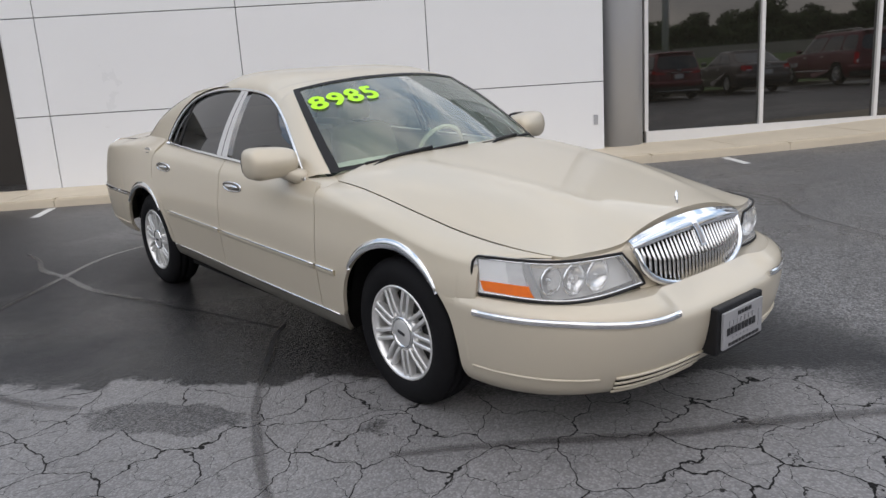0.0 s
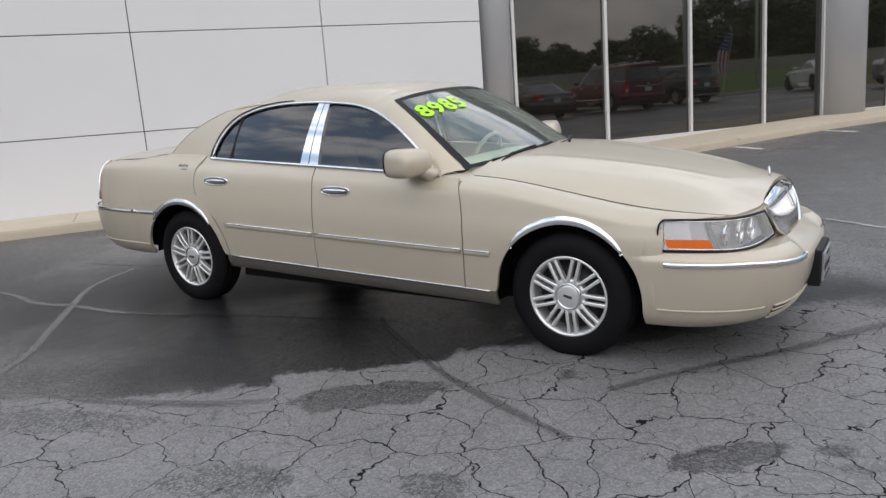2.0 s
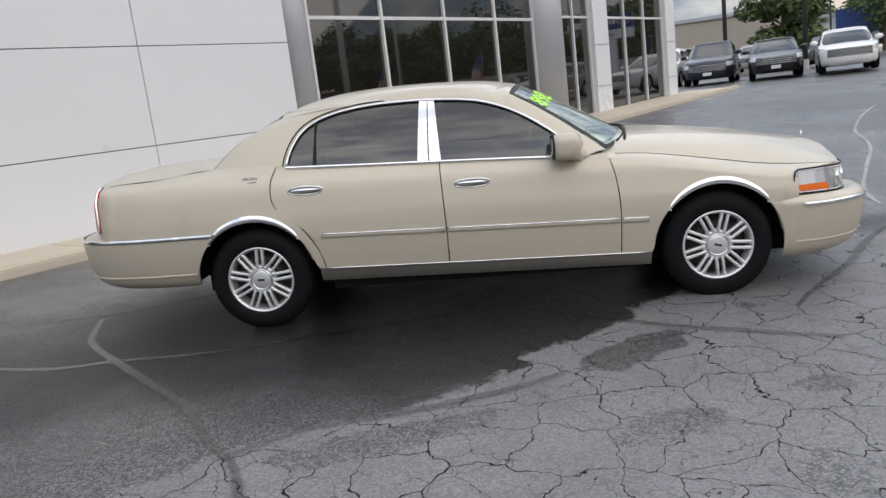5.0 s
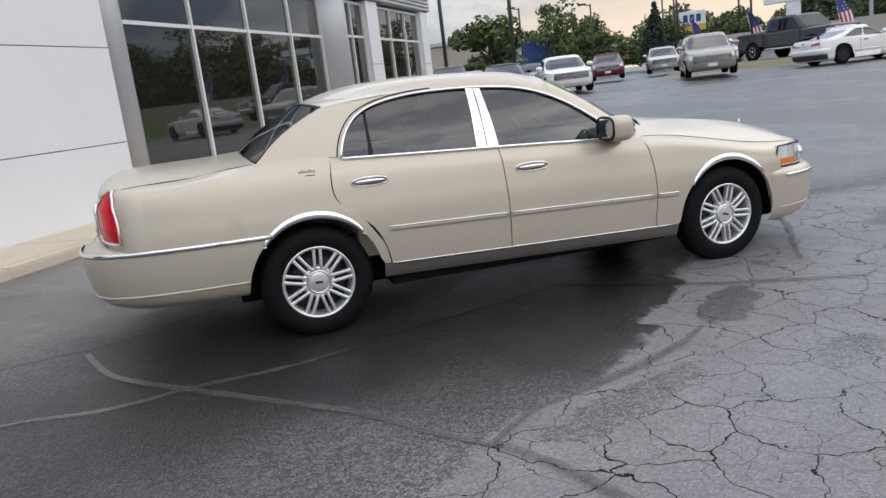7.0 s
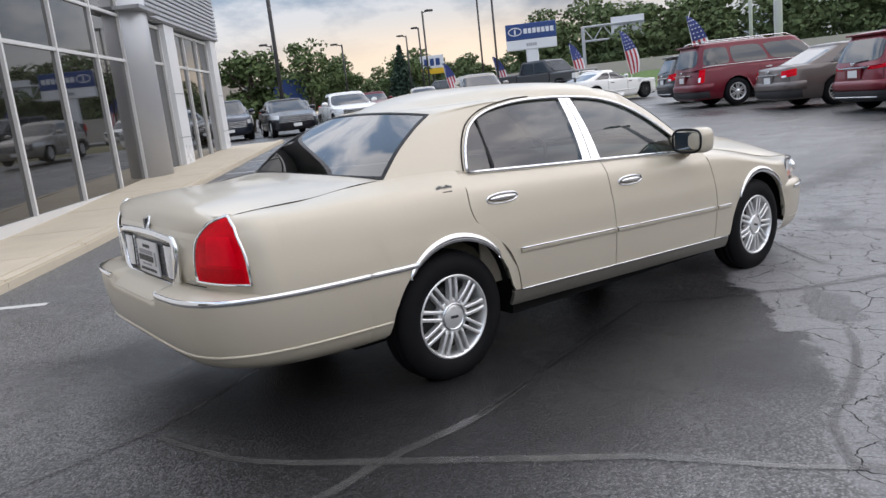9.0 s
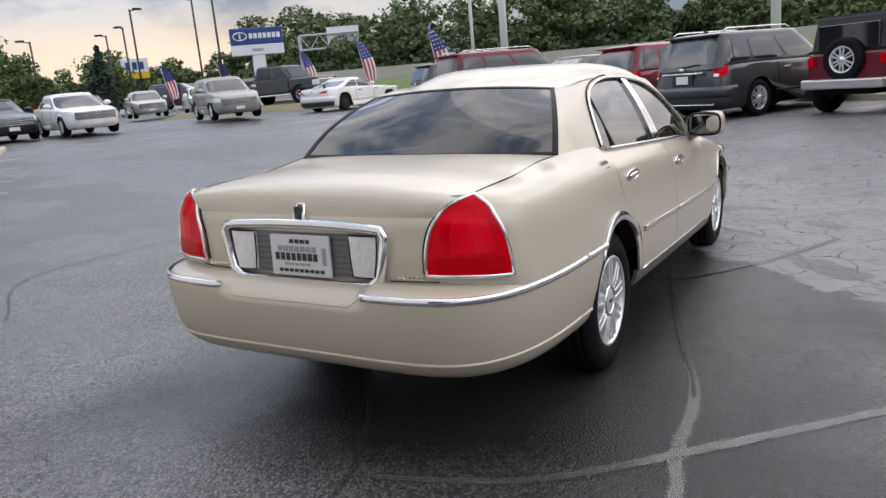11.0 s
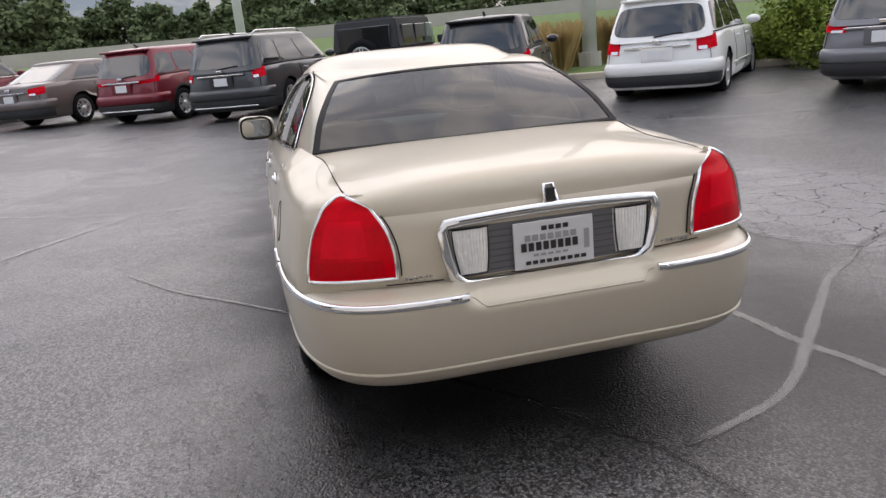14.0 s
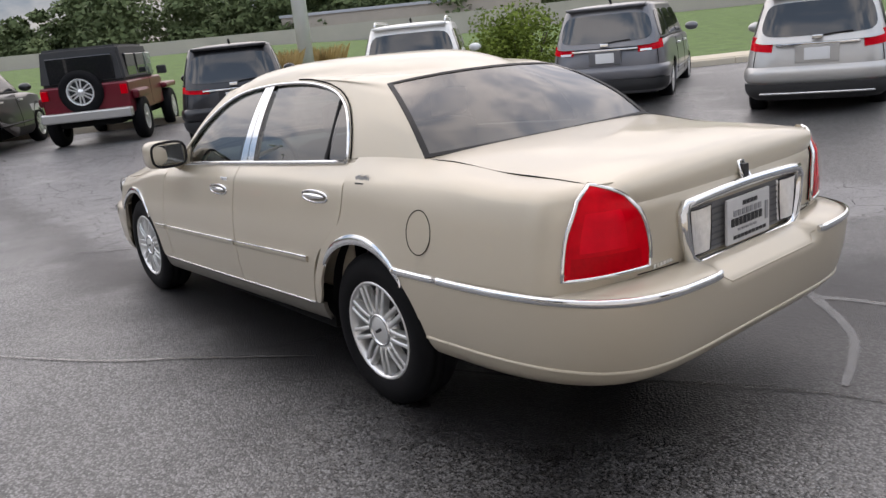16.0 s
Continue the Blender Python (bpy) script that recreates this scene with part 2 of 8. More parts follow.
    # the seal coat begins again towards the row of parked cars
    south = calc("ADD", y, calc("MULTIPLY", calc("SUBTRACT", wob, 0.5), 1.2))
    old = calc("MULTIPLY", old, step(south, -4.7, -4.4))
    # cracks
    warp = n.new("ShaderNodeTexNoise")
    warp.inputs["Scale"].default_value, warp.inputs["Detail"].default_value = 3.5, 4.0
    l.new(tc.outputs["Object"], warp.inputs["Vector"])
    shift = n.new("ShaderNodeVectorMath")
    shift.operation = "SCALE"
    shift.inputs["Scale"].default_value = 0.36
    l.new(warp.outputs["Color"], shift.inputs[0])
    moved = n.new("ShaderNodeVectorMath")
    moved.operation = "ADD"
    l.new(tc.outputs["Object"], moved.inputs[0])
    l.new(shift.outputs[0], moved.inputs[1])

    def crack(scale, width):
        v = n.new("ShaderNodeTexVoronoi")
        v.feature, v.voronoi_dimensions = "DISTANCE_TO_EDGE", "2D"
        v.inputs["Scale"].default_value = scale
        l.new(moved.outputs[0], v.inputs["Vector"])
        thin = step(noise_tex(1.1, 3.0), 0.35, 0.65, width * 0.5, width)
        return step(calc("DIVIDE", v.outputs["Distance"], thin), 0.6, 1.0, 1.0, 0.0)
    big_crack = crack(2.9, 0.0165)
    small_crack = calc("MULTIPLY", crack(5.6, 0.0115), step(noise_tex(0.9, 3.0), 0.36, 0.46))
    cracks = calc("MAXIMUM", big_crack, calc("MULTIPLY", small_crack, 0.9))
    cracked = calc("MULTIPLY", cracks, calc("ADD", calc("MULTIPLY", old, 0.95), calc("MULTIPLY", calc("SUBTRACT", 1.0, old), calc("MULTIPLY", step(noise_tex(0.25, 2.0), 0.52, 0.62), 0.4))))
    # stone grain
    stones = n.new("ShaderNodeTexVoronoi")
    stones.inputs["Scale"].default_value = 92.0
    l.new(tc.outputs["Object"], stones.inputs["Vector"])
    tone = n.new("ShaderNodeSeparateColor")
    l.new(stones.outputs["Color"], tone.inputs[0])
    grain = noise_tex(190.0, 2.0, 0.6)
    grit = step(stones.outputs["Distance"], 0.05, 0.75, 1.0, 0.0)
    speck = calc("MULTIPLY", step(tone.outputs[0], 0.0, 1.0, 0.3, 1.95), step(grit, 0.0, 0.6, 0.55, 1.1))
    # the old course is worn flat: its stones show far less
    flat = calc("MULTIPLY", old, 0.72)
    speck = calc("ADD", calc("MULTIPLY", speck, calc("SUBTRACT", 1.0, flat)), calc("MULTIPLY", flat, 0.92))
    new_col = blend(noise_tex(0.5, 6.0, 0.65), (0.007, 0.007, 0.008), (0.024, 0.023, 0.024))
    old_col = blend(noise_tex(2.2, 5.0, 0.55), (0.145, 0.142, 0.143), (0.245, 0.240, 0.240))
    # greyer far course, with the distant damp sheen put into its colour
    far_sheen_col = blend(noise_tex(0.18, 6.0, 0.65), (0.060, 0.059, 0.059), (0.15, 0.145, 0.14))
    # behind and left of the saloon the seal coat has worn paler and stonier
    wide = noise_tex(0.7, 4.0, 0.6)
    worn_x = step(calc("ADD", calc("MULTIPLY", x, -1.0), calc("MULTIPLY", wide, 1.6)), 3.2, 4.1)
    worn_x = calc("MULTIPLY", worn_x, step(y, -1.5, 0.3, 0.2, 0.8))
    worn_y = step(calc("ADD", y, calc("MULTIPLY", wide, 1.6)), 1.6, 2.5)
    # right of it, the damp ground's sheen is painted in as paler colour
    sheen_s = calc("MULTIPLY", step(calc("ADD", calc("MULTIPLY", y, -1.0), calc("MULTIPLY", wide, 1.6)), 2.45, 3.5), step(x, -3.2, -1.2, 0.2, 0.75))
    # one mask for the worn faces and the painted sheen
    worn = calc("MAXIMUM", calc("MAXIMUM", worn_x, worn_y), sheen_s)
    worn_sheen_col = blend(noise_tex(0.9, 6.0, 0.65), (0.090, 0.088, 0.087), (0.180, 0.177, 0.174))
    new_col = blend(worn, new_col, worn_sheen_col)
    col = blend(old, blend(far, new_col, far_sheen_col), old_col)
    gr = n.new("ShaderNodeMix")
    gr.data_type, gr.blend_type = "RGBA", "MULTIPLY"
    gr.inputs[0].default_value = 1.0
    l.new(col, gr.inputs[6])
    cmb = n.new("ShaderNodeCombineColor")
    for i in range(3):
        l.new(speck, cmb.inputs[i])
    l.new(cmb.outputs[0], gr.inputs[7])
    final = blend(cracked, gr.outputs[2], (0.006, 0.006, 0.006))
    l.new(final, b.inputs["Base Color"])
    # damp: the seal coat is shinier, with puddled films
    damp = step(noise_tex(0.33, 5.0, 0.6), 0.42, 0.62)
    r0 = step(damp, 0.0, 1.0, 0.46, 0.27)
    rough = calc("ADD", r0, calc("MULTIPLY", old, 0.10))
    l.new(calc("ADD", rough, calc("MULTIPLY", calc("SUBTRACT", grain, 0.5), 0.3)), b.inputs["Roughness"])
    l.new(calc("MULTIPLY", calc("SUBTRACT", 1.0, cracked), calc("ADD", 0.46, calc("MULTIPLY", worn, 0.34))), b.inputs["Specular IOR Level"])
    h = calc("ADD", calc("MULTIPLY", grain, 0.4), calc("MULTIPLY", grit, 0.7))
    h = calc("SUBTRACT", h, calc("MULTIPLY", cracked, 2.5))
    h = calc("ADD", h, calc("MULTIPLY", old, -0.5))
    bp = n.new("ShaderNodeBump")
    bp.inputs["Strength"].default_value, bp.inputs["Distance"].default_value = 0.44, 0.0065
    l.new(h, bp.inputs["Height"])
    l.new(bp.outputs["Normal"], b.inputs["Normal"])
    return m


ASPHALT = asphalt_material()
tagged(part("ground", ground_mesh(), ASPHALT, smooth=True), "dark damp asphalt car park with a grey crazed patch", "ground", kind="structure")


def ground_strip(name, pts, width, material, label, category, lift=0.004, taper=0.0, seed=1):
    """A worn band lying on the ground along points, its edges uneven."""
    rnd = random.Random(seed)
    bm = bmesh.new()
    line = [along(pts, k / 40) for k in range(41)]
    rows = []
    for i, p in enumerate(line):
        d = (line[min(i + 1, 40)] - line[max(i - 1, 0)]).normalized()
        nrm = Vector((-d.y, d.x))
        w = width / 2 * (1 - taper * abs(2 * i / 40 - 1) ** 2)
        row = []
        for q in (-1, -0.35, 0.35, 1):
            e = p + nrm * (w * q + rnd.uniform(-0.12, 0.12) * w)
            row.append(bm.verts.new((e.x, e.y, ground_z(e.x, e.y) + lift)))
        rows.append(row)
    for a, b in zip(rows, rows[1:]):
        for k in range(3):
            bm.faces.new((a[k], a[k + 1], b[k + 1], b[k]))
    ob = part(name, bm, material)
    worn = ob.data.attributes.new("worn", "FLOAT", "POINT")
    worn.data.foreach_set("value", [0.0 if k % 4 in (0, 3) else 1.0 for k in range(len(ob.data.vertices))])
    return tagged(ob, label, category, kind="structure")


def wear(m, grip):
    """Lets a painted band break up towards its edges and in patches."""
    n, l = m.node_tree.nodes, m.node_tree.links
    at, tc, ns, sm, al = [n.new("ShaderNode" + k) for k in ("Attribute", "TexCoord", "TexNoise", "Math", "MapRange")]
    at.attribute_name = "worn"
    ns.inputs["Scale"].default_value, ns.inputs["Detail"].default_value, ns.inputs["Roughness"].default_value = 3.0, 10.0, 0.8
    l.new(tc.outputs["Object"], ns.inputs["Vector"])
    sm.operation = "ADD"
    l.new(at.outputs["Fac"], sm.inputs[0])
    l.new(ns.outputs["Fac"], sm.inputs[1])
    al.interpolation_type = "SMOOTHSTEP"
    al.inputs["From Min"].default_value, al.inputs["From Max"].default_value = 0.75, 1.75
    al.inputs["To Max"].default_value = grip
    l.new(sm.outputs[0], al.inputs["Value"])
    l.new(al.outputs["Result"], n["Principled BSDF"].inputs["Alpha"])
    return m


def along(pts, t):
    """A point at share t of the length of a polyline, smoothed."""
    d = [0.0]
    for a, b in zip(pts, pts[1:]):
        d.append(d[-1] + (Vector(b) - Vector(a)).length)
    s = t * d[-1]
    return Vector([spline([(di, p[k]) for di, p in zip(d, pts)], s) for k in range(len(pts[0]))])


WORN = wear(mat("worn_crack_filler", (0.095, 0.093, 0.090), 0.22, 0, 0.4, 14, 0.10, 160, spec=0.8), 0.82)
TAR = wear(mat("black_tar_band", (0.016, 0.016, 0.017), 0.35, 0, 0.2, 9, 0.3, 120), 0.92)
LINE_WHITE = mat("road_line_white", (0.62, 0.62, 0.60), 0.6, 0, 0.25, 14, 0.4, 160)
LINE_WORN = wear(mat("worn_line", (0.46, 0.455, 0.44), 0.6, 0, 0.3, 5, 0.4, 160), 0.85)
BAND = wear(mat("grey_joint_sealant", (0.060, 0.055, 0.054), 0.42, 0, 0.35, 7, 0.25, 90), 0.55)
for k, (pts, w, m, taper) in enumerate((
        # the crossing joints behind the rear wheel
        ([(-3.5, -1.40), (-3.1, -1.39), (-2.7, -1.45), (-2.31, -1.38), (-1.75, -1.33), (-1.2, -1.17)], 0.10, WORN, 0.5),
        ([(-2.92, -0.40), (-2.76, -0.86), (-2.58, -1.12), (-2.33, -1.37), (-1.9, -1.80), (-1.55, -2.15), (-1.28, -2.55), (-1.10, -2.76)], 0.105, WORN, 0.45),
        ([(-3.6, -0.46), (-3.2, -0.38), (-2.85, -0.28), (-2.35, 0.0), (-2.05, 0.22), (-1.4, 0.55)], 0.06, BAND, 0.6),
        ([(7.33, 9.55), (5.71, 6.79), (5.3, 5.39), (4.6, 3.95), (3.86, 2.39), (3.68, 1.64)], 0.10, LINE_WORN, 0.2),
        ([(2.2, 3.36), (2.9, 2.95), (3.86, 2.39)], 0.09, LINE_WORN, 0.2),
        ([(-0.75, 0.85), (-0.2, 1.3), (0.2, 1.65), (0.9, 2.1)], 0.06, WORN, 0.7),
        ([(5.6, -5.2), (5.0, -5.9), (4.3, -7.0)], 0.09, LINE_WORN, 0.3))):
    ground_strip("ground_mark", pts, w, m, "pale worn line on the asphalt", "road marking", 0.003 + 0.0008 * k, taper, k)
for k, (pts, w, m) in enumerate((
        ([(-1.75, -1.33), (-1.54, -1.28), (-1.2, -1.17), (-0.8, -1.05), (-0.2, -0.88), (0.3, -0.74)], 0.055, TAR),
        ([(0.12, -0.72), (0.28, -0.88), (0.5, -1.03), (0.82, -1.25)], 0.07, TAR),
        ([(-0.75, 0.45), (-0.6, 0.64), (-0.5, 0.82), (-0.40, 1.0)], 0.06, TAR),
        ([(0.82, -1.25), (1.1, -1.41), (1.45, -1.57), (1.9, -1.75)], 0.09, BAND),
        ([(1.85, -1.20), (2.1, -0.85), (2.35, -0.55), (2.56, -0.28), (2.82, 0.13), (3.06, 0.46), (3.5, 1.0)], 0.10, BAND),
        ([(-1.12, -2.72), (-0.80, -2.49), (-0.45, -2.40), (-0.10, -2.28), (0.18, -2.15), (0.42, -2.0)], 0.09, BAND),
        ([(-1.12, -2.72), (-1.01, -2.93), (-0.93, -3.14), (-0.85, -3.5), (-0.9, -4.0)], 0.10, BAND),
        ([(-2.15, 3.2), (-1.2, 4.4), (0.5, 4.35), (1.22, 3.72), (2.54, 3.14)], 0.06, BAND))):
    ground_strip("sealed_joint", pts, w, m, "dark band of sealant over a joint in the asphalt", "sealed joint", 0.0095 + 0.0008 * k, 0.5, 20 + k)

for k in range(6):
    a = Vector((4.55, 6.45)) + Vector((0.19, -0.10)) * k
    ground_strip("hatch_stripe", [(a.x, a.y), (a.x + 0.13, a.y + 0.16), (a.x + 0.26, a.y + 0.32)], 0.07, LINE_WORN, "short worn white hatch stripe on the asphalt", "road marking", 0.004, 0.1, 60 + k)["group"] = "hatch stripes"


def fpt(s, d, z=0.0):
    """A point of the front: s along it, d out from the datum towards the lot."""
    return FACADE @ Vector((s, d, z))


for k, s0 in enumerate((-3.9, 1.05, 4.65, 7.3, 9.35, 11.15, 13.9, 16.6)):
    a, b = fpt(s0, 4.60), fpt(s0 + 0.03, 4.02)
    ground_strip("stall_line", [(a.x, a.y), ((a.x + b.x) / 2, (a.y + b.y) / 2), (b.x, b.y)], 0.10, LINE_WHITE, "short white stall line by the kerb", "road marking", 0.004, 0, 40 + k)["group"] = "stall lines"

# ---- dealership front; s runs along it, y into the building ----
JOINT = mat("dark_joint", (0.10, 0.11, 0.12), 0.7)
FRAME_W = mat("white_window_frame", (0.66, 0.66, 0.65), 0.4, 0.1, 0.04, 5)
TINTED = mat("bronze_window_glass", (0.012, 0.011, 0.009), 0.015, 0, spec=1.0, coat=0.6)
SOFFIT = mat("soffit_grey", (0.34, 0.35, 0.37), 0.5, 0.1, 0.04, 3)
dealer = empty("dealership_building", FACADE, "white panelled car dealership with tall dark windows", "building")
part("wall_core", box(-4.74, 3.44, 5.985, 13.5, 0.0, 6.3), JOINT, dealer)
COLS, ROWS = (-4.74, -4.28, -1.64, 0.94, 3.46), (0.17, 1.23, 2.52, 3.81, 5.10, 6.3)
for i in range(4):
    for j in range(5):
        part("panel", box(COLS[i] + 0.006, COLS[i + 1] - 0.006, 5.95, 5.98, ROWS[j] + 0.006, ROWS[j + 1] - 0.006, 0.003), PANEL, dealer)
part("return_panel", box(-4.752, -4.745, 5.96, 7.6, 0.17, 6.3), PANEL, dealer)
# dark sheet paints the shaded inside of the open bay
part("bay_shade_sheet", box(-12.0, -4.75, 7.6, 7.7, 0.0, 6.0), mat("bay_shade", (0.035, 0.030, 0.026), 0.7, 0, 0.3, 1.5), dealer, "recessed service bay, its shaded inside painted dark")
part("bay_wall", box(-14.0, -9.0, 5.95, 8.0, 0.0, 6.3), PANEL, dealer)
part("bay_lintel", box(-9.0, -4.75, 5.96, 7.6, 3.6, 6.3), PANEL, dealer)


def column(s, y, r, z0, z1):
    bm = bmesh.new()
    bmesh.ops.create_cone(bm, cap_ends=True, segments=48, radius1=r, radius2=r, depth=z1 - z0, matrix=Matrix.Translation((s, y, (z0 + z1) / 2)))
    return part("column", bm, GREY_METAL, dealer, "round grey metal column", smooth=False)


for c in (column(3.81, 6.36, 0.35, 0.15, 6.0), column(11.68, 6.38, 0.53, 0.2, 6.0)):
    for f in c.data.polygons:
        f.use_smooth = abs(f.normal.z) < 0.5


def glazing(s0, s1, cuts, z0, z1, transoms, y=6.30):
    """A curtain wall bay: panes in a white frame."""
    bay = part("window_bay", box(s0, s1, y - 0.05, y + 0.07, z0 - 0.34, z0), FRAME_W, dealer, "white sill of a tall dark window")
    for t in transoms:
        part("transom", box(s0, s1, y - 0.045, y + 0.05, t - 0.03, t + 0.03), FRAME_W, bay)
    part("head", box(s0, s1, y - 0.045, y + 0.05, z1 - 0.03, z1 + 0.04), FRAME_W, bay)
    edges = [s0, *cuts, s1]
    for c in edges:
        part("mullion", box(c - 0.028, c + 0.028, y - 0.06, y + 0.045, z0, z1), FRAME_W, bay)
    zs = [z0, *transoms, z1]
    for a, b in zip(edges, edges[1:]):
        for c, d in zip(zs, zs[1:]):
            part("pane", box(a + 0.02, b - 0.02, y - 0.004, y + 0.006, c, d), TINTED, bay)


glazing(4.20, 11.16, (6.00, 7.84, 9.62), 0.44, 5.3, (2.95, 3.86))
# black sheet stands for the unlit inside behind the panes
part("interior_shade", box(3.6, 19.2, 6.5, 6.6, 0.2, 6.0), BLACK, dealer)
glazing(12.24, 13.88, (13.05,), 0.56, 3.86, (3.02,))
part("pier", box(13.9, 14.72, 6.12, 6.5, 0.35, 3.95, 0.01), PANEL, dealer, "white panel pier")
glazing(14.74, 18.6, (16.0, 17.3), 0.58, 3.86, (3.02,))
part("pier", box(18.62, 19.3, 6.12, 6.5, 0.40, 3.95, 0.01), PANEL, dealer, "white panel pier")
part("pier_end", box(19.28, 19.30, 6.5, 13.5, 0.40, 5.6), PANEL, dealer)
for z in (1.23, 2.30):
    part("pier_joint", box(13.895, 14.725, 6.112, 6.13, z, z + 0.012), JOINT, dealer)
    part("pier_joint", box(18.615, 19.305, 6.112, 6.13, z, z + 0.012), JOINT, dealer)
part("soffit", box(11.0, 12.4, 5.75, 6.6, 3.95, 4.02), SOFFIT, dealer)
part("cladding_core", box(12.0, 19.45, 6.10, 6.5, 3.96, 5.55), SOFFIT, dealer)
for k in range(14):
    part("cladding_rib", box(11.9, 19.5, 6.045, 6.10, 3.985 + 0.112 * k, 4.060 + 0.112 * k, 0.012), GREY_METAL, dealer)
part("upper_wall", box(3.46, 19.3, 6.6, 13.5, 3.9, 6.0), GREY_METAL, dealer)
part("roof", box(-12, 19.5, 6.0, 13.6, 6.3, 6.45), GREY_METAL, dealer)
part("socket", box(3.30, 3.36, 5.93, 5.95, 0.62, 0.76, 0.004), SOFFIT, dealer)

# ---- walk and kerb along the front ----
walk_way = tagged(new("pavement"), "pale concrete walk with a kerb along the building", "pavement", kind="structure")
walk_way.matrix_world = FACADE


def slab(s0, s1, y0, y1, top, name, drop=0.25, bev=0.008):
    bm = bmesh.new()
    vs = []
    for s, y in ((s0, y0), (s1, y0), (s1, y1), (s0, y1)):
        p = fpt(s, y)
        z = ground_z(*fpt(s, 4.68).xy) + top
        vs.append((s, y, z))
    lo = [bm.verts.new((s, y, z - drop)) for s, y, z in vs]
    hi = [bm.verts.new(v) for v in vs]
    bm.faces.new(hi)
    bm.faces.new(lo[::-1])
    for k in range(4):
        bm.faces.new((lo[k], lo[(k + 1) % 4], hi[(k + 1) % 4], hi[k]))
    bmesh.ops.bevel(bm, geom=[e for e in bm.edges if all(v in hi for v in e.verts)], offset=bev, segments=2, affect="EDGES")
    return part(name, bm, CONCRETE, walk_way)


S_EDGES = [-14 + 1.9 * k for k in range(19)]
for a, b in zip(S_EDGES, S_EDGES[1:]):
    slab(a + 0.003, b - 0.003, 4.86, 6.3 if a > 3.0 else 5.95, 0.105, "slab")
    slab(a + 0.003 + 0.6, b - 0.003 + 0.6, 4.68, 4.855, 0.105, "kerb", 0.3, 0.02)


# ---- the saloon ----
# Its own frame: x to the nose, y to its left, z up, the origin on the ground between the axles.
SIDE_W = [(-2.6, 0.872), (-2.3, 0.92), (-1.9, 0.944), (-1.4, 0.94), (-0.9, 0.933), (0, 0.932), (0.9, 0.925), (1.4, 0.918), (1.75, 0.902), (1.95, 0.874), (2.08, 0.829), (2.2, 0.77), (2.3, 0.711)]
SIDE_F = [(0.2, 0.955), (0.28, 0.972), (0.36, 0.983), (0.46, 0.993), (0.6, 1.0), (0.72, 0.992), (0.82, 0.974), (0.9, 0.957), (0.96, 0.938), (1.0, 0.917), (1.04, 0.885), (1.1, 0.82)]


def side(x, z, out=0.0):
    """The body side as y at (x, z)."""
    lower = spline([(-0.3, 0.0), (0.9, 0.04), (1.6, 0.085), (2.1, 0.15), (2.4, 0.18)], x) * smoothstep(0.5, 0.8, z)
    return spline(SIDE_W, x) * spline(SIDE_F, z + lower) + out


HOOD_C = [(0.75, 1.072), (1.1, 1.055), (1.5, 1.015), (1.86, 0.962), (2.1, 0.915), (2.25, 0.88), (2.36, 0.848), (2.45, 0.81)]


def hood_crown(x, y):
    drop = 0.105 + 0.075 * smoothstep(0.9, 2.1, x)
    ridge = 0.010 * math.exp(-((abs(y) - 0.30 - 0.16 * (2.25 - x)) / 0.045) ** 2) * smoothstep(0.95, 1.25, x) * (1 - smoothstep(2.0, 2.3, x))
    return spline(HOOD_C, x) - drop * (abs(y) / 0.75) ** 4.0 + ridge


def hood_front(y):
    """The height of the bonnet's front edge: over the grille, then down to the lamps."""
    a = abs(y)
    return 0.838 - 0.048 * min(1.0, a / 0.39) ** 2 - 0.012 * smoothstep(0.36, 0.52, a) - 0.004 * smoothstep(0.5, 0.7, a)


def hood_z(x, y):
    """The bonnet bends down over its last stretch to meet the grille and the lamps."""
    xf = front_x(min(abs(y), 0.70), 0.78)
    k = max(0.0, (x - xf + 0.62) / 0.62) ** 2
    return hood_crown(x, y) - (hood_crown(xf, y) - hood_front(y)) * k


DECK_C = [(-2.75, 0.99), (-2.68, 1.035), (-2.58, 1.06), (-2.4, 1.075), (-2.0, 1.085), (-1.6, 1.09)]


def deck_z(x, y):
    return spline(DECK_C, x) - (0.05 - 0.035 * smoothstep(-2.2, -1.78, x)) * (abs(y) / 0.7) ** 3


def tail_half(z):
    return side(-2.42, z)


def rear_x(y, z):
    """The tail as x at (y, z)."""
    q = min(1.0, abs(y) / tail_half(z))
    b = 0.285 - 0.20 * max(0.0, (z - 0.90) / 0.15) ** 2.2 - 0.02 * smoothstep(0.8, 0.6, z)
    return -2.42 - b * max(0.0, 1 - q ** 3.6) ** (1 / 2.4)


NOSE_PLAN = [(-0.2, 2.455), (0.0, 2.47), (0.2, 2.455), (0.35, 2.425), (0.565, 2.378), (0.67, 2.332), (0.735, 2.268), (0.785, 2.16), (0.825, 2.02), (0.85, 1.96), (0.885, 1.92)]


def front_x(y, z):
    """The nose above the bumper as x at (y, z)."""
    return spline(NOSE_PLAN, abs(y)) - 0.12 * max(0.0, z - 0.6) * smoothstep(0.9, 0.6, abs(y))


def ring_x(y, half, x0, b, p=3.0, r=2.2):
    q = min(1.0, abs(y) / half)
    return x0 + b * max(0.0, 1 - q ** p) ** (1 / r)


def rolled(x, z, y1, z1, turn):
    """The body side, turned in over its last stretch to meet y1 at z1."""
    return side(x, z) - (side(x, z1) - y1) * smoothstep(z1 - turn, z1, z)


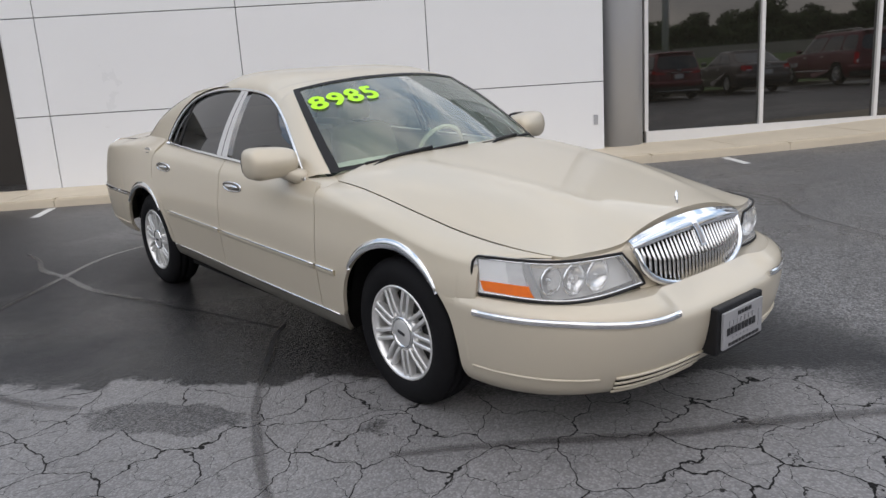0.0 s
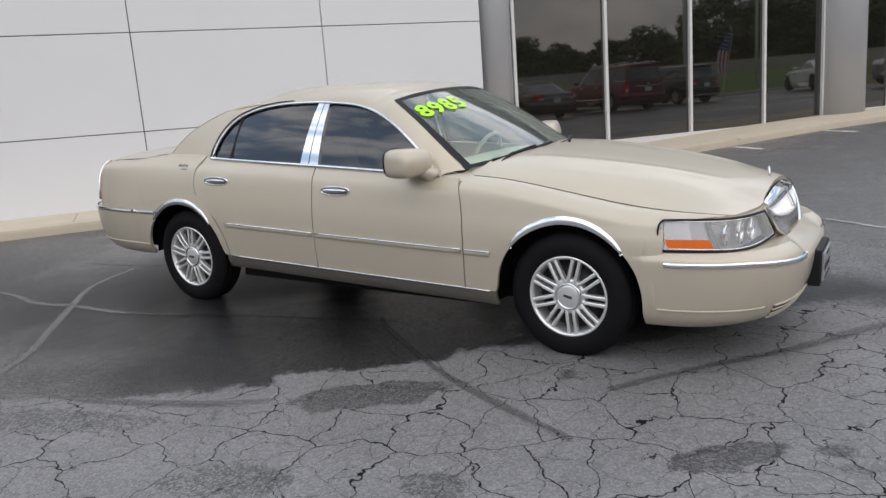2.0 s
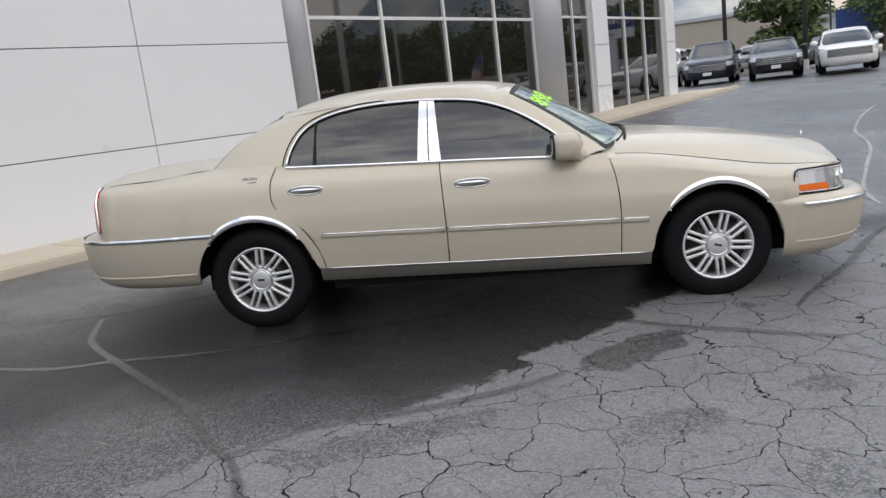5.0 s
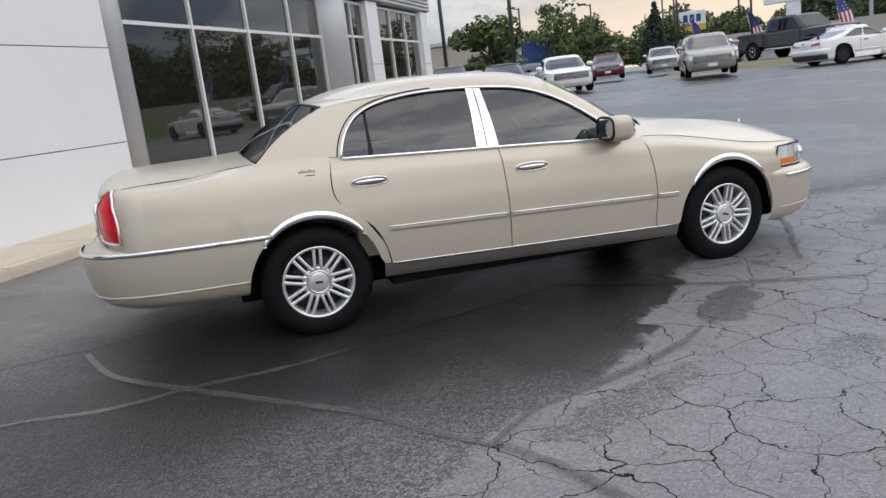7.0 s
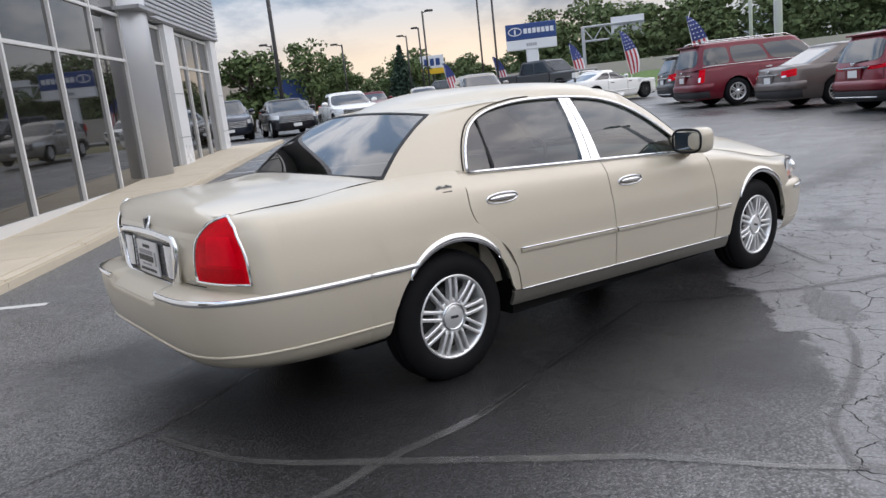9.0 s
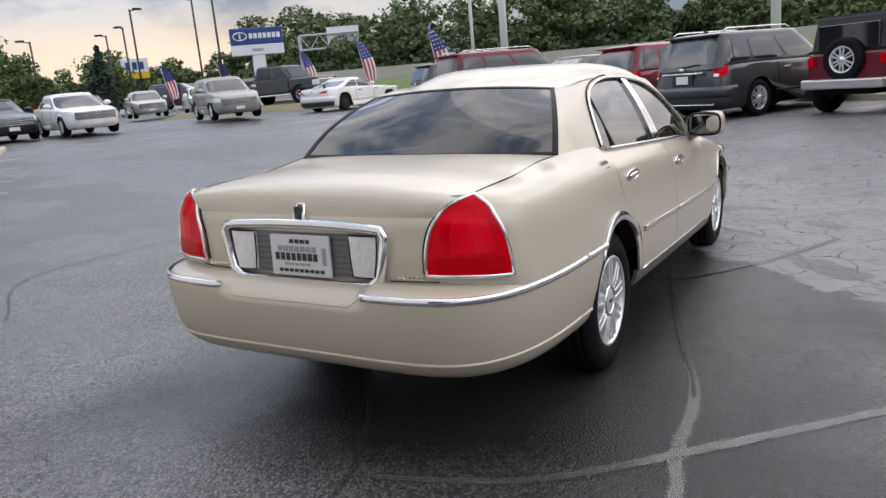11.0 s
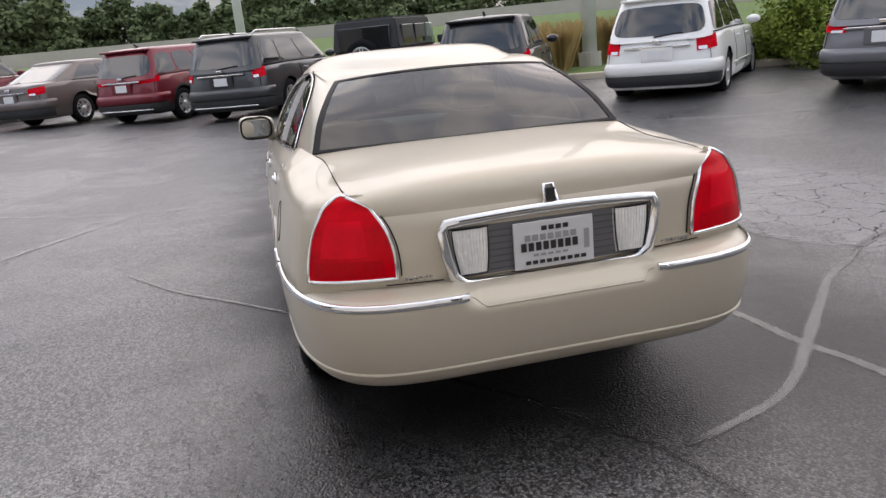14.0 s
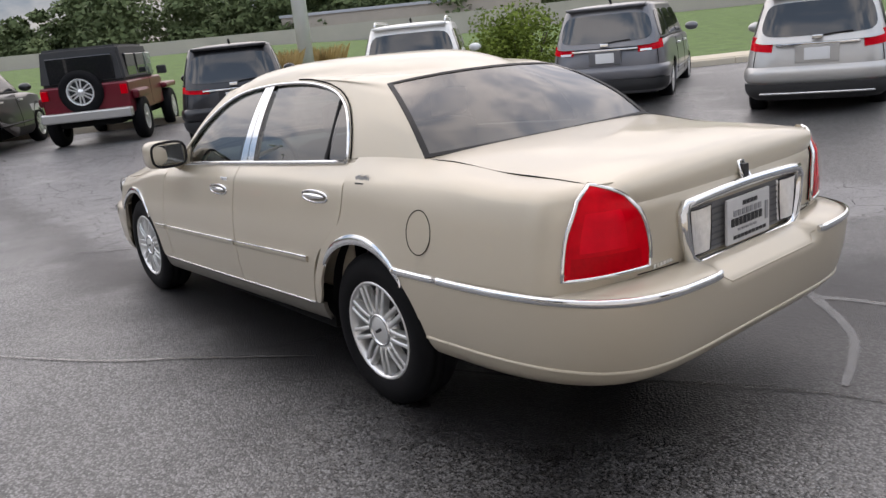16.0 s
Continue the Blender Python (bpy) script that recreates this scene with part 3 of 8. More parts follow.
def flank(x, z0, y1, z1, v, turn=0.07, lean=0.0):
    """Up the body side from z0, then over the shoulder to (y1, z1)."""
    zs = z1 - turn
    if v < 0.7:
        z = z0 + (zs - z0) * v / 0.7
        return x, side(x, z), z
    t = (v - 0.7) / 0.3
    ys = side(x, zs)
    slope = (side(x, zs) - side(x, zs - 0.02)) / 0.02
    h = 0.045
    c = Vector((ys + slope * h, zs + h))
    a, e = Vector((ys, zs)), Vector((y1, z1))
    p = a * (1 - t) ** 2 + c * 2 * t * (1 - t) + e * t * t
    if lean:
        # under the rear pillar the shoulder sweeps up into it
        z = zs + turn * t
        p = p * (1 - lean) + Vector((rolled(x, z, y1, z1, turn), z)) * lean
    return x, p.x, p.y


HEART = [Vector((-0.1, 0, 0.7))]


def sheet(f, nu, nv, thick=0.0, sides=(1,)):
    """A grid of f(u, v) for u, v in 0..1 as a skin; thick turns its rim in. sides: 1 and -1 for the left and right of the car."""
    bm = bmesh.new()
    for s in sides:
        g, made = [], []
        for j in range(nv + 1):
            row = []
            for i in range(nu + 1):
                p = Vector(f(i / nu, j / nv))
                row.append(bm.verts.new((p.x, p.y * s, p.z)))
            g.append(row)
        for j in range(nv):
            for i in range(nu):
                q = (g[j][i], g[j][i + 1], g[j + 1][i + 1], g[j + 1][i])
                made.append(bm.faces.new(q))
        bm.normal_update()
        if sum((k.calc_center_median() - HEART[0]).dot(k.normal) * k.calc_area() for k in made) < 0:
            bmesh.ops.reverse_faces(bm, faces=made)
    if thick:
        turn_rim(bm, thick)
    return bm


def turn_rim(bm, thick):
    """Turns the open edge of a skin inwards."""
    if bm.faces:
        bm.normal_update()
        rim = [e for e in bm.edges if e.is_boundary]
        for e in rim:
            e.smooth = False
        made = bmesh.ops.extrude_edge_only(bm, edges=rim)["geom"]
        vs = [v for v in made if isinstance(v, bmesh.types.BMVert)]
        norm = {}
        for v in vs:
            near = [e.other_vert(v) for e in v.link_edges if e.other_vert(v) not in vs]
            norm[v] = near[0].normal.copy() if near else Vector((0, 0, 0))
        for v in vs:
            v.co -= norm[v] * thick


def tube(pts, r, flat=1.0, closed=False, n=6, bm=None):
    """A rod along points; flat squashes it across the car's y."""
    bm = bm or bmesh.new()
    pts = [Vector(p) for p in pts]
    rings = []
    up = None
    for i, p in enumerate(pts):
        a = pts[i - 1] if i or closed else p
        b = pts[(i + 1) % len(pts)] if i + 1 < len(pts) or closed else p
        d = (b - a).normalized()
        if up is None:
            up = d.orthogonal().normalized()
        up = (up - d * up.dot(d)).normalized()
        w = d.cross(up)
        ring = []
        for k in range(n):
            o = up * math.cos(2 * math.pi * k / n) * r + w * math.sin(2 * math.pi * k / n) * r
            o.y *= flat
            ring.append(bm.verts.new(p + o))
        rings.append(ring)
    for i in range(len(rings) - (0 if closed else 1)):
        a, b = rings[i], rings[(i + 1) % len(rings)]
        for k in range(n):
            bm.faces.new((a[k], a[(k + 1) % n], b[(k + 1) % n], b[k]))
    if not closed:
        bm.faces.new(rings[0][::-1])
        bm.faces.new(rings[-1])
    return bm


def strip(pts, height, proud, n=None, bm=None):
    """A moulding with a rounded face along points on the body; pts: (place, outward, up)."""
    bm = bm or bmesh.new()
    prof = [(-0.5, 0.0), (-0.46, 0.6), (-0.25, 1.0), (0.25, 1.0), (0.46, 0.6), (0.5, 0.0)]
    rows = []
    for p, o, up in pts:
        rows.append([bm.verts.new(Vector(p) + Vector(up) * (a * height) + Vector(o) * (b * proud)) for a, b in prof])
    for a, b in zip(rows, rows[1:]):
        for k in range(len(prof) - 1):
            bm.faces.new((a[k], a[k + 1], b[k + 1], b[k]))
    bm.faces.new(rows[0])
    bm.faces.new(rows[-1][::-1])
    return bm


# the outline of the side windows, from the front corner over the top to the rear corner
DLO = [(0.70, 0.955), (0.62, 1.03), (0.50, 1.13), (0.34, 1.24), (0.18, 1.32), (0.0, 1.372), (-0.25, 1.398), (-0.5, 1.405), (-0.75, 1.395), (-0.98, 1.355), (-1.12, 1.29), (-1.20, 1.20), (-1.245, 1.10), (-1.255, 1.045)]


def house_y(x, z):
    """The lean of the glass house: y at (x, z)."""
    t = z - 1.0
    return 0.828 + 0.0055 * x - 0.36 * t - 0.55 * max(0.0, t) ** 2.2 - 0.03 * smoothstep(-0.6, -1.6, x) - 0.02 * smoothstep(0.1, 0.8, x)


BELT_Z = [(-1.3, 1.045), (-0.4, 1.01), (0.2, 0.985), (0.72, 0.955)]
WS_EDGE = [(0.83, 0.756, 0.99), (0.66, 0.72, 1.12), (0.45, 0.663, 1.27), (0.24, 0.592, 1.395)]
WS_TOP = [(0.24, 0.592, 1.395), (0.27, 0.412, 1.425), (0.3, 0.207, 1.44), (0.31, 0, 1.445)]
ROOF_C = [(0.31, 0, 1.445), (0.1, 0, 1.484), (-0.2, 0, 1.504), (-0.6, 0, 1.510), (-0.95, 0, 1.492), (-1.2, 0, 1.448), (-1.36, 0, 1.395)]
BL_TOP = [(-1.36, 0, 1.395), (-1.352, 0.2, 1.393), (-1.335, 0.38, 1.386), (-1.30, 0.55, 1.368)]
BL_EDGE = [(-1.30, 0.55, 1.368), (-1.45, 0.615, 1.302), (-1.62, 0.685, 1.20), (-1.76, 0.735, 1.075)]


def shell(u, v):
    """Roof and pillars: u runs along the window outline, v from it inwards to the screens and the roof's middle."""
    x, z = along(DLO, u)
    d = Vector((x, house_y(x, z), z))
    cuts = [(0.0, 0.27, WS_EDGE), (0.27, 0.34, WS_TOP), (0.34, 0.60, ROOF_C), (0.60, 0.71, BL_TOP), (0.71, 1.0, BL_EDGE)]
    for a, b, line in cuts:
        if u <= b:
            e = along(line, (u - a) / (b - a))
            break
    gap = (e - d).length
    top = smoothstep(0.2, 0.36, u) * (1 - smoothstep(0.6, 0.76, u))
    h1 = d + Vector((0, -0.35 * 0.25, 0.25)).normalized() * min(gap * (0.16 + 0.05 * top), max(0.045, (e.z - d.z) * 1.15))
    h2 = e + Vector((0, 1, 0.0)) * gap * 0.5 * top + (d - e) * 0.3 * (1 - top) + Vector((0, 0.012, 0.012)) * (1 - top)
    t = v
    return d * (1 - t) ** 3 + h1 * 3 * t * (1 - t) ** 2 + h2 * 3 * t * t * (1 - t) + e * t ** 3


def arch_z(x, cx, r, cz=0.33):
    return cz + math.sqrt(max(0.0, r * r - (x - cx) ** 2))


F_ARCH, R_ARCH, ARCH_R = 1.492, -1.498, 0.408


def sill(x, arch=ARCH_R):
    z = 0.315 - 0.028 * (x + 1)
    for cx in (F_ARCH, R_ARCH):
        if abs(x - cx) < arch:
            z = max(z, arch_z(x, cx, arch))
    return z


def screen_glass(name, tint, sky_share=0.0, shine=0.10):
    """A thin tinted pane: clear to look through, glossy by Fresnel."""
    m = bpy.data.materials.new(name)
    m.use_nodes = True
    n, l = m.node_tree.nodes, m.node_tree.links
    n.clear()
    tr, gl, fr, mx, out = [n.new("ShaderNode" + k) for k in ("BsdfTransparent", "BsdfGlossy", "LayerWeight", "MixShader", "OutputMaterial")]
    power, scale = n.new("ShaderNodeMath"), n.new("ShaderNodeMath")
    power.operation, scale.operation = "POWER", "MULTIPLY_ADD"
    power.inputs[1].default_value, scale.inputs[1].default_value, scale.inputs[2].default_value = 3.6, 0.98 - shine, shine
    tr.inputs["Color"].default_value = (*tint, 1)
    gl.inputs["Roughness"].default_value = 0.012
    fr.inputs["Blend"].default_value = 0.5
    l.new(fr.outputs["Facing"], power.inputs[0])
    l.new(power.outputs[0], scale.inputs[0])
    l.new(scale.outputs[0], mx.inputs[0])
    l.new(tr.outputs[0], mx.inputs[1])
    l.new(gl.outputs[0], mx.inputs[2])
    last = mx
    if sky_share:
        # a diffuse share puts pale reflected sky into the pane's colour
        last, df = n.new("ShaderNodeMixShader"), n.new("ShaderNodeBsdfDiffuse")
        df.inputs["Color"].default_value = (*[0.93 * c for c in tint], 1)
        last.inputs[0].default_value = sky_share
        l.new(mx.outputs[0], last.inputs[1])
        l.new(df.outputs[0], last.inputs[2])
    l.new(last.outputs[0], out.inputs["Surface"])
    return m


CLEAR_GLASS = screen_glass("green_tinted_glass", (0.78, 0.92, 0.82), 0.085, shine=0.12)
DARK_GLASS = screen_glass("smoked_glass", (0.075, 0.086, 0.092), shine=0.105)
LENS_GLASS = screen_glass("clear_lens", (0.97, 0.98, 0.98), 0.22)
BOWL = mat("polished_reflector", (0.92, 0.92, 0.92), 0.10, 1.0, 0.05, 60)
RED_LENS = mat("red_lens", (0.66, 0.002, 0.010), 0.10, 0, 0.40, 16.0, spec=0.10)
RED_BRIGHT = mat("red_brake_lens", (0.86, 0.004, 0.018), 0.10, 0, 0.30, 14.0, spec=0.10)
RED_DEEP = mat("red_lens_fluted", (0.52, 0.002, 0.008), 0.2, 0, 0.3, 40.0, spec=0.10)
AMBER = mat("amber_lens", (0.90, 0.17, 0.01), 0.15, 0, 0.15, 30, coat=1.0)
MIRROR = mat("dimmed_mirror", (0.20, 0.215, 0.22), 0.05, 1.0)
LEATHER = mat("beige_leather", (0.52, 0.46, 0.36), 0.55, 0, 0.1, 12, 0.15, 120)
DASH = mat("dashboard_vinyl", (0.66, 0.63, 0.55), 0.6, 0, 0.1, 9, 0.15, 160)
SILL_GREY = mat("grey_rocker_paint", (0.20, 0.185, 0.16), 0.4, 0.4, 0.15, 20)
LENS_WHITE = mat("frosted_lens", (0.80, 0.80, 0.80), 0.12, 0.25, 0.25, 40, coat=1.0)
REFLECTOR = mat("lamp_reflector", (0.96, 0.96, 0.96), 0.25, 0.15, 0.08, 40)
PLATE_WHITE = mat("plate_silver", (0.62, 0.62, 0.62), 0.35, 0.1, 0.06, 20)
ALLOY = mat("bright_wheel_alloy", (0.80, 0.80, 0.79), 0.34, 0.7, 0.05, 40)
INK = mat("black_ink", (0.02, 0.02, 0.022), 0.4)
INK_GREY = mat("grey_ink", (0.30, 0.30, 0.31), 0.4)
LIME = mat("lime_window_paint", (0.42, 0.95, 0.01), 0.4, 0, 0.06, 30)

car = empty("saloon_car", TILT @ pose(-0.003, 0.018, 0, rz=0.315), "champagne gold four-door saloon with chrome trim, parked on wet asphalt", "car")
BOTH = (1, -1)
REAR_CUT = [(0.3, -1.03), (0.45, -1.05), (0.55, -1.085), (0.64, -1.14), (0.72, -1.23), (0.8, -1.32), (0.88, -1.35), (0.98, -1.345), (1.06, -1.325)]
FRONT_CUT = [(0.25, 0.875), (0.6, 0.885), (0.8, 0.87), (0.97, 0.83)]
B_CUT = [(0.25, -0.225), (0.6, -0.225), (1.02, -0.24)]
G = 0.0035
SEAM_Y = [(0.75, 0.756), (1.4, 0.754), (1.8, 0.739), (2.02, 0.728), (2.2, 0.711), (2.33, 0.667)]


def door(name, xa, xb, s):
    def f(u, v):
        x, z = 0.0, 0.6
        for _ in range(10):
            a, b = spline(xa, z) + G, spline(xb, z) - G
            x = a + (b - a) * u
            zb = 0.387 - 0.028 * (x + 1)
            z = zb + (spline(BELT_Z, x) + 0.004 - zb) * v
        zt = spline(BELT_Z, x) + 0.004
        return x, rolled(x, z, house_y(x, zt) + 0.006, zt, 0.085), z
    return part(name, sheet(f, 44, 36, 0.02, (s,)), PAINT, car, smooth=True)


def fender(u, v):
    x = 0.0
    z = 0.5
    for _ in range(4):
        x0 = spline(FRONT_CUT, min(z, 0.97)) + G
        x1 = 1.995 + 0.26 * smoothstep(0.76, 0.92, v)
        x = x0 + (x1 - x0) * u
        zb = sill(x) + (0.072 if x < F_ARCH - ARCH_R else 0.0) if x < F_ARCH + ARCH_R - 0.004 else 0.585
        ys = spline(SEAM_Y, x)
        p = flank(x, zb, ys, hood_z(x, ys) - 0.002, v, 0.07 - 0.02 * smoothstep(1.9, 2.2, x))
        z = p[2]
    return p


C_BASE = [shell(1.0, 1 - k / 8) for k in range(9)]
QUARTER_Y = [(-2.42, 0.70), (-1.95, 0.70)] + [(p.x, p.y) for p in C_BASE]
QUARTER_Z = [(-2.42, deck_z(-2.42, 0.70)), (-2.2, deck_z(-2.2, 0.70)), (-1.95, deck_z(-1.95, 0.70))] + [(p.x, p.z) for p in C_BASE]


def quarter(u, v):
    x, z = -2.0, 0.6
    for k in range(16):
        x1 = spline(REAR_CUT, z) - G
        x += (-2.42 + (x1 + 2.42) * u - x) * (1.0 if k == 0 else 0.45)
        zb = sill(x) + (0.072 if x > R_ARCH + ARCH_R else 0.0) if x > R_ARCH - ARCH_R + 0.004 else 0.675
        k = smoothstep(-2.15, -1.55, x)
        p = flank(x, zb, spline(QUARTER_Y, x), spline(QUARTER_Z, x), v, 0.06 + 0.03 * k, k)
        z = p[2]
    return p


TAIL_SLOPE = (side(-2.42, deck_z(-2.42, 0.70) - 0.06) - side(-2.42, deck_z(-2.42, 0.70) - 0.08)) / 0.02
TAIL_TURN = -TAIL_SLOPE * 0.045 / (side(-2.42, deck_z(-2.42, 0.70) - 0.06) - 0.70)


def tail_corner(u, v):
    ze = deck_z(-2.42, 0.70)
    zs = ze - 0.06
    z = 0.675 + (zs - 0.675) * min(1.0, v / 0.7)
    h = tail_half(z)
    y = h * math.sin(math.radians(40 + 50 * u))
    p = Vector((rear_x(y, z), y, z))
    if v <= 0.7:
        return p
    t = (v - 0.7) / 0.3
    x1 = -2.60 + 0.18 * u
    e = Vector((x1, 0.70, deck_z(x1, 0.70)))
    c = p + (e - p) * TAIL_TURN
    c.z = zs + 0.045
    return p * (1 - t) ** 2 + c * 2 * t * (1 - t) + e * t * t


for s in BOTH:
    door("front_door", B_CUT, FRONT_CUT, s)
    door("rear_door", REAR_CUT, B_CUT, s)
    part("front_fender", sheet(fender, 110, 30, 0.02, (s,)), PAINT, car, smooth=True)
    rear = sheet(quarter, 110, 30, 0.0, (s,))
    tail_me = bpy.data.meshes.new("corner")
    corner = sheet(lambda u, v: tail_corner(1 - u, v), 24, 30, 0.0, (s,))
    corner.to_mesh(tail_me)
    corner.free()
    rear.from_mesh(tail_me)
    bmesh.ops.remove_doubles(rear, verts=[p for p in rear.verts if abs(p.co.x + 2.42) < 0.004], dist=0.003)
    turn_rim(rear, 0.012)
    part("rear_quarter_panel", rear, PAINT, car, smooth=True)

roof_bm = sheet(shell, 120, 16, 0.0, BOTH)
bmesh.ops.remove_doubles(roof_bm, verts=roof_bm.verts[:], dist=0.0005)
part("roof", roof_bm, PAINT, car, smooth=True)


def hood(u, v):
    q = u * 2 - 1
    x0 = 0.80 + 0.22 * (1 - q * q)
    y_end = q * 0.685
    k = smoothstep(0.37, 0.46, abs(y_end))
    x1 = (2.376 - 0.025 * y_end ** 2) * (1 - k) + (front_x(y_end, 0.78) - 0.010) * k
    x = x0 + (x1 - x0) * v
    y = q * (spline(SEAM_Y, x) - 0.004)
    return x, y, hood_z(x, y)



part("bonnet", sheet(lambda u, v: hood(1 - u, v), 48, 50, 0.03), PAINT, car, smooth=True)


def boot(u, v):
    q = u * 2 - 1
    x0 = -1.765 - 0.03 * (1 - q * q)
    x = x0 + (-2.60 - x0) * v
    y = q * (spline(QUARTER_Y, x) - 0.003)
    return x, y, deck_z(x, y)


def boot_edge(u, v):
    """The lid rolls over its rear edge into the tail face."""
    q = u * 2 - 1
    y = q * (0.695 - 0.10 * v)
    a = Vector((-2.60, y, deck_z(-2.60, y)))
    zb = 0.94
    b = Vector((rear_x(y, zb), y, zb))
    c = Vector((rear_x(y * 0.9, zb) - 0.005, y, deck_z(-2.60, y) - 0.012))
    return a * (1 - v) ** 2 + c * 2 * v * (1 - v) + b * v * v


def boot_face(u, v):
    q = u * 2 - 1
    z = 0.675 + (0.94 - 0.675) * v
    y = q * (0.575 + 0.02 * v)
    return rear_x(y, z), y, z


lid = part("boot_lid", sheet(boot, 36, 24, 0.03), PAINT, car, smooth=True)
part("lid_edge", sheet(boot_edge, 36, 12), PAINT, lid, smooth=True)
part("lid_face", sheet(lambda u, v: boot_face(u, 1 - v), 36, 16), PAINT, lid, smooth=True)

# bumpers
FB_HALF = [(0.215, 0.815), (0.24, 0.842), (0.29, 0.868), (0.4, 0.885), (0.5, 0.892), (0.565, 0.892), (0.59, 0.88), (0.605, 0.855)]
FB_NOSE = [(0.215, 2.448), (0.24, 2.508), (0.29, 2.548), (0.36, 2.578), (0.48, 2.598), (0.53, 2.596), (0.57, 2.58), (0.605, 2.533)]


def front_bumper_at(a, z, out=0.0):
    half, nose = spline(FB_HALF, z) + out, spline(FB_NOSE, z) + out
    y = half * math.sin(a)
    dip = 0.05 * smoothstep(0.42, 0.3, abs(y)) * smoothstep(0.5, 0.58, z)
    return Vector((ring_x(y, half, 1.90, nose - 1.90 - dip, 3.5, 2.15), y, z))


RB_HALF = [(0.318, 0.857), (0.346, 0.891), (0.4, 0.919), (0.5, 0.936), (0.62, 0.944), (0.665, 0.939), (0.685, 0.914), (0.695, 0.879)]
RB_TAIL = [(0.318, -2.66), (0.346, -2.735), (0.40, -2.785), (0.5, -2.815), (0.62, -2.83), (0.665, -2.825), (0.685, -2.79), (0.695, -2.72)]


def rear_bumper_at(a, z, out=0.0):
    half, tail = spline(RB_HALF, z) + out, spline(RB_TAIL, z) - out
    y = half * math.sin(a)
    dip = 0.05 * smoothstep(0.36, 0.31, abs(y)) * smoothstep(0.61, 0.67, z)
    return Vector((ring_x(y, half, -1.915, tail + 1.915 + dip, 6.5, 2.8), y, z))


def spread(u):
    """Spaces a bumper's columns: finer round the corners."""
    return math.radians(90) * (2 * u - 1)


fb = part("front_bumper", sheet(lambda u, v: front_bumper_at(spread(1 - u), 0.215 + 0.39 * v), 80, 26), PAINT, car, smooth=True)
rb = part("rear_bumper", sheet(lambda u, v: rear_bumper_at(spread(u), 0.318 + 0.377 * v), 100, 26), PAINT, car, smooth=True)


def ledge(u, v):
    """The shelf between the front bumper and the lamps and grille."""
    a = spread(1 - u)
    p = front_bumper_at(a, 0.603)
    y = p.y * 0.93
    q = Vector((min(front_x(y, 0.6), p.x) - 0.02, y, 0.60))
    return p * (1 - v) + q * v


def rear_ledge(u, v):
    a = spread(u)
    p = rear_bumper_at(a, 0.694)
    y = p.y * 0.94
    q = Vector((rear_x(min(abs(y), tail_half(0.7) * 0.97), 0.69) + 0.02 if p.x < -2.4 else p.x, y, 0.693))
    return p * (1 - v) + q * v


part("bumper_shelf", sheet(ledge, 80, 4), PAINT, fb, smooth=True)
part("bumper_shelf", sheet(rear_ledge, 100, 4), PAINT, rb, smooth=True)

# the bumpers' ends run on to the wheel arches
for s in BOTH:
    def rear_end(u, v):
        z = 0.335 + 0.352 * v
        xa = R_ARCH - math.sqrt(max(0.0, ARCH_R ** 2 - (z - 0.33) ** 2)) - 0.002
        x = -2.03 + (min(xa, -1.72) + 2.03) * u
        return x, spline(RB_HALF, z) - 0.001 + 0.004 * min(1.0, u * 4) + (side(x, z) - spline(RB_HALF, z)) * u * smoothstep(0.45, 0.65, z), z
    part("bumper_end", sheet(rear_end, 10, 16, 0.02, (s,)), PAINT, rb, smooth=True)
    for name, z, h, proud, m in (("bumper_trim", 0.662, 0.030, 0.013, CHROME), ("crease", 0.410, 0.014, 0.007, PAINT)):
        pts = []
        for k in range(7):
            x, y, zz = rear_end(k / 6 * 0.97, (z - 0.335) / 0.352)
            pts.append((Vector((x, y * s, zz)), Vector((0, s, 0)), Vector((0, 0, 1))))
        part(name, strip(pts, h, proud), m, rb, smooth=True)

    def front_end(u, v):
        z = 0.335 + 0.262 * v
        xa = F_ARCH + math.sqrt(max(0.0, ARCH_R ** 2 - (z - 0.33) ** 2)) + 0.002
        x = 1.97 + (xa - 1.97) * u
        return x, spline(FB_HALF, z) - 0.004 + 0.006 * min(1.0, u * 4) + (side(x, z) - spline(FB_HALF, z)) * u * smoothstep(0.4, 0.58, z), z
    part("bumper_end", sheet(front_end, 10, 14, 0.02, (s,)), PAINT, fb, smooth=True)

# dark inner body, seen through the joints and in the wheel wells
part("underbody", box(-1.95, 2.1, -0.62, 0.62, 0.215, 0.55), GAP, car)
# two plain boxes added to keep light from under the car
part("front_light_block", box(1.95, 2.22, -0.60, 0.60, 0.215, 0.40), GAP, car)
part("rear_light_block", box(-2.55, -1.98, -0.66, 0.66, 0.325, 0.52), GAP, car)
part("floor_pan", box(-1.02, 1.0, -0.82, 0.82, 0.22, 0.42), GAP, car)
part("engine_bay", box(0.95, 2.05, -0.64, 0.64, 0.5, 0.76), GAP, car)
part("boot_well", box(-2.5, -1.75, -0.62, 0.62, 0.5, 0.95), GAP, car)
for s in BOTH:
    for cx in (F_ARCH, R_ARCH):
        part("wheel_well", sheet(lambda u, v: (cx + (ARCH_R + 0.05) * math.cos(math.pi * u), 0.55 + 0.28 * v, 0.33 + (ARCH_R + 0.05) * math.sin(math.pi * u)), 20, 2, 0, (s,)), GAP, car, smooth=True)

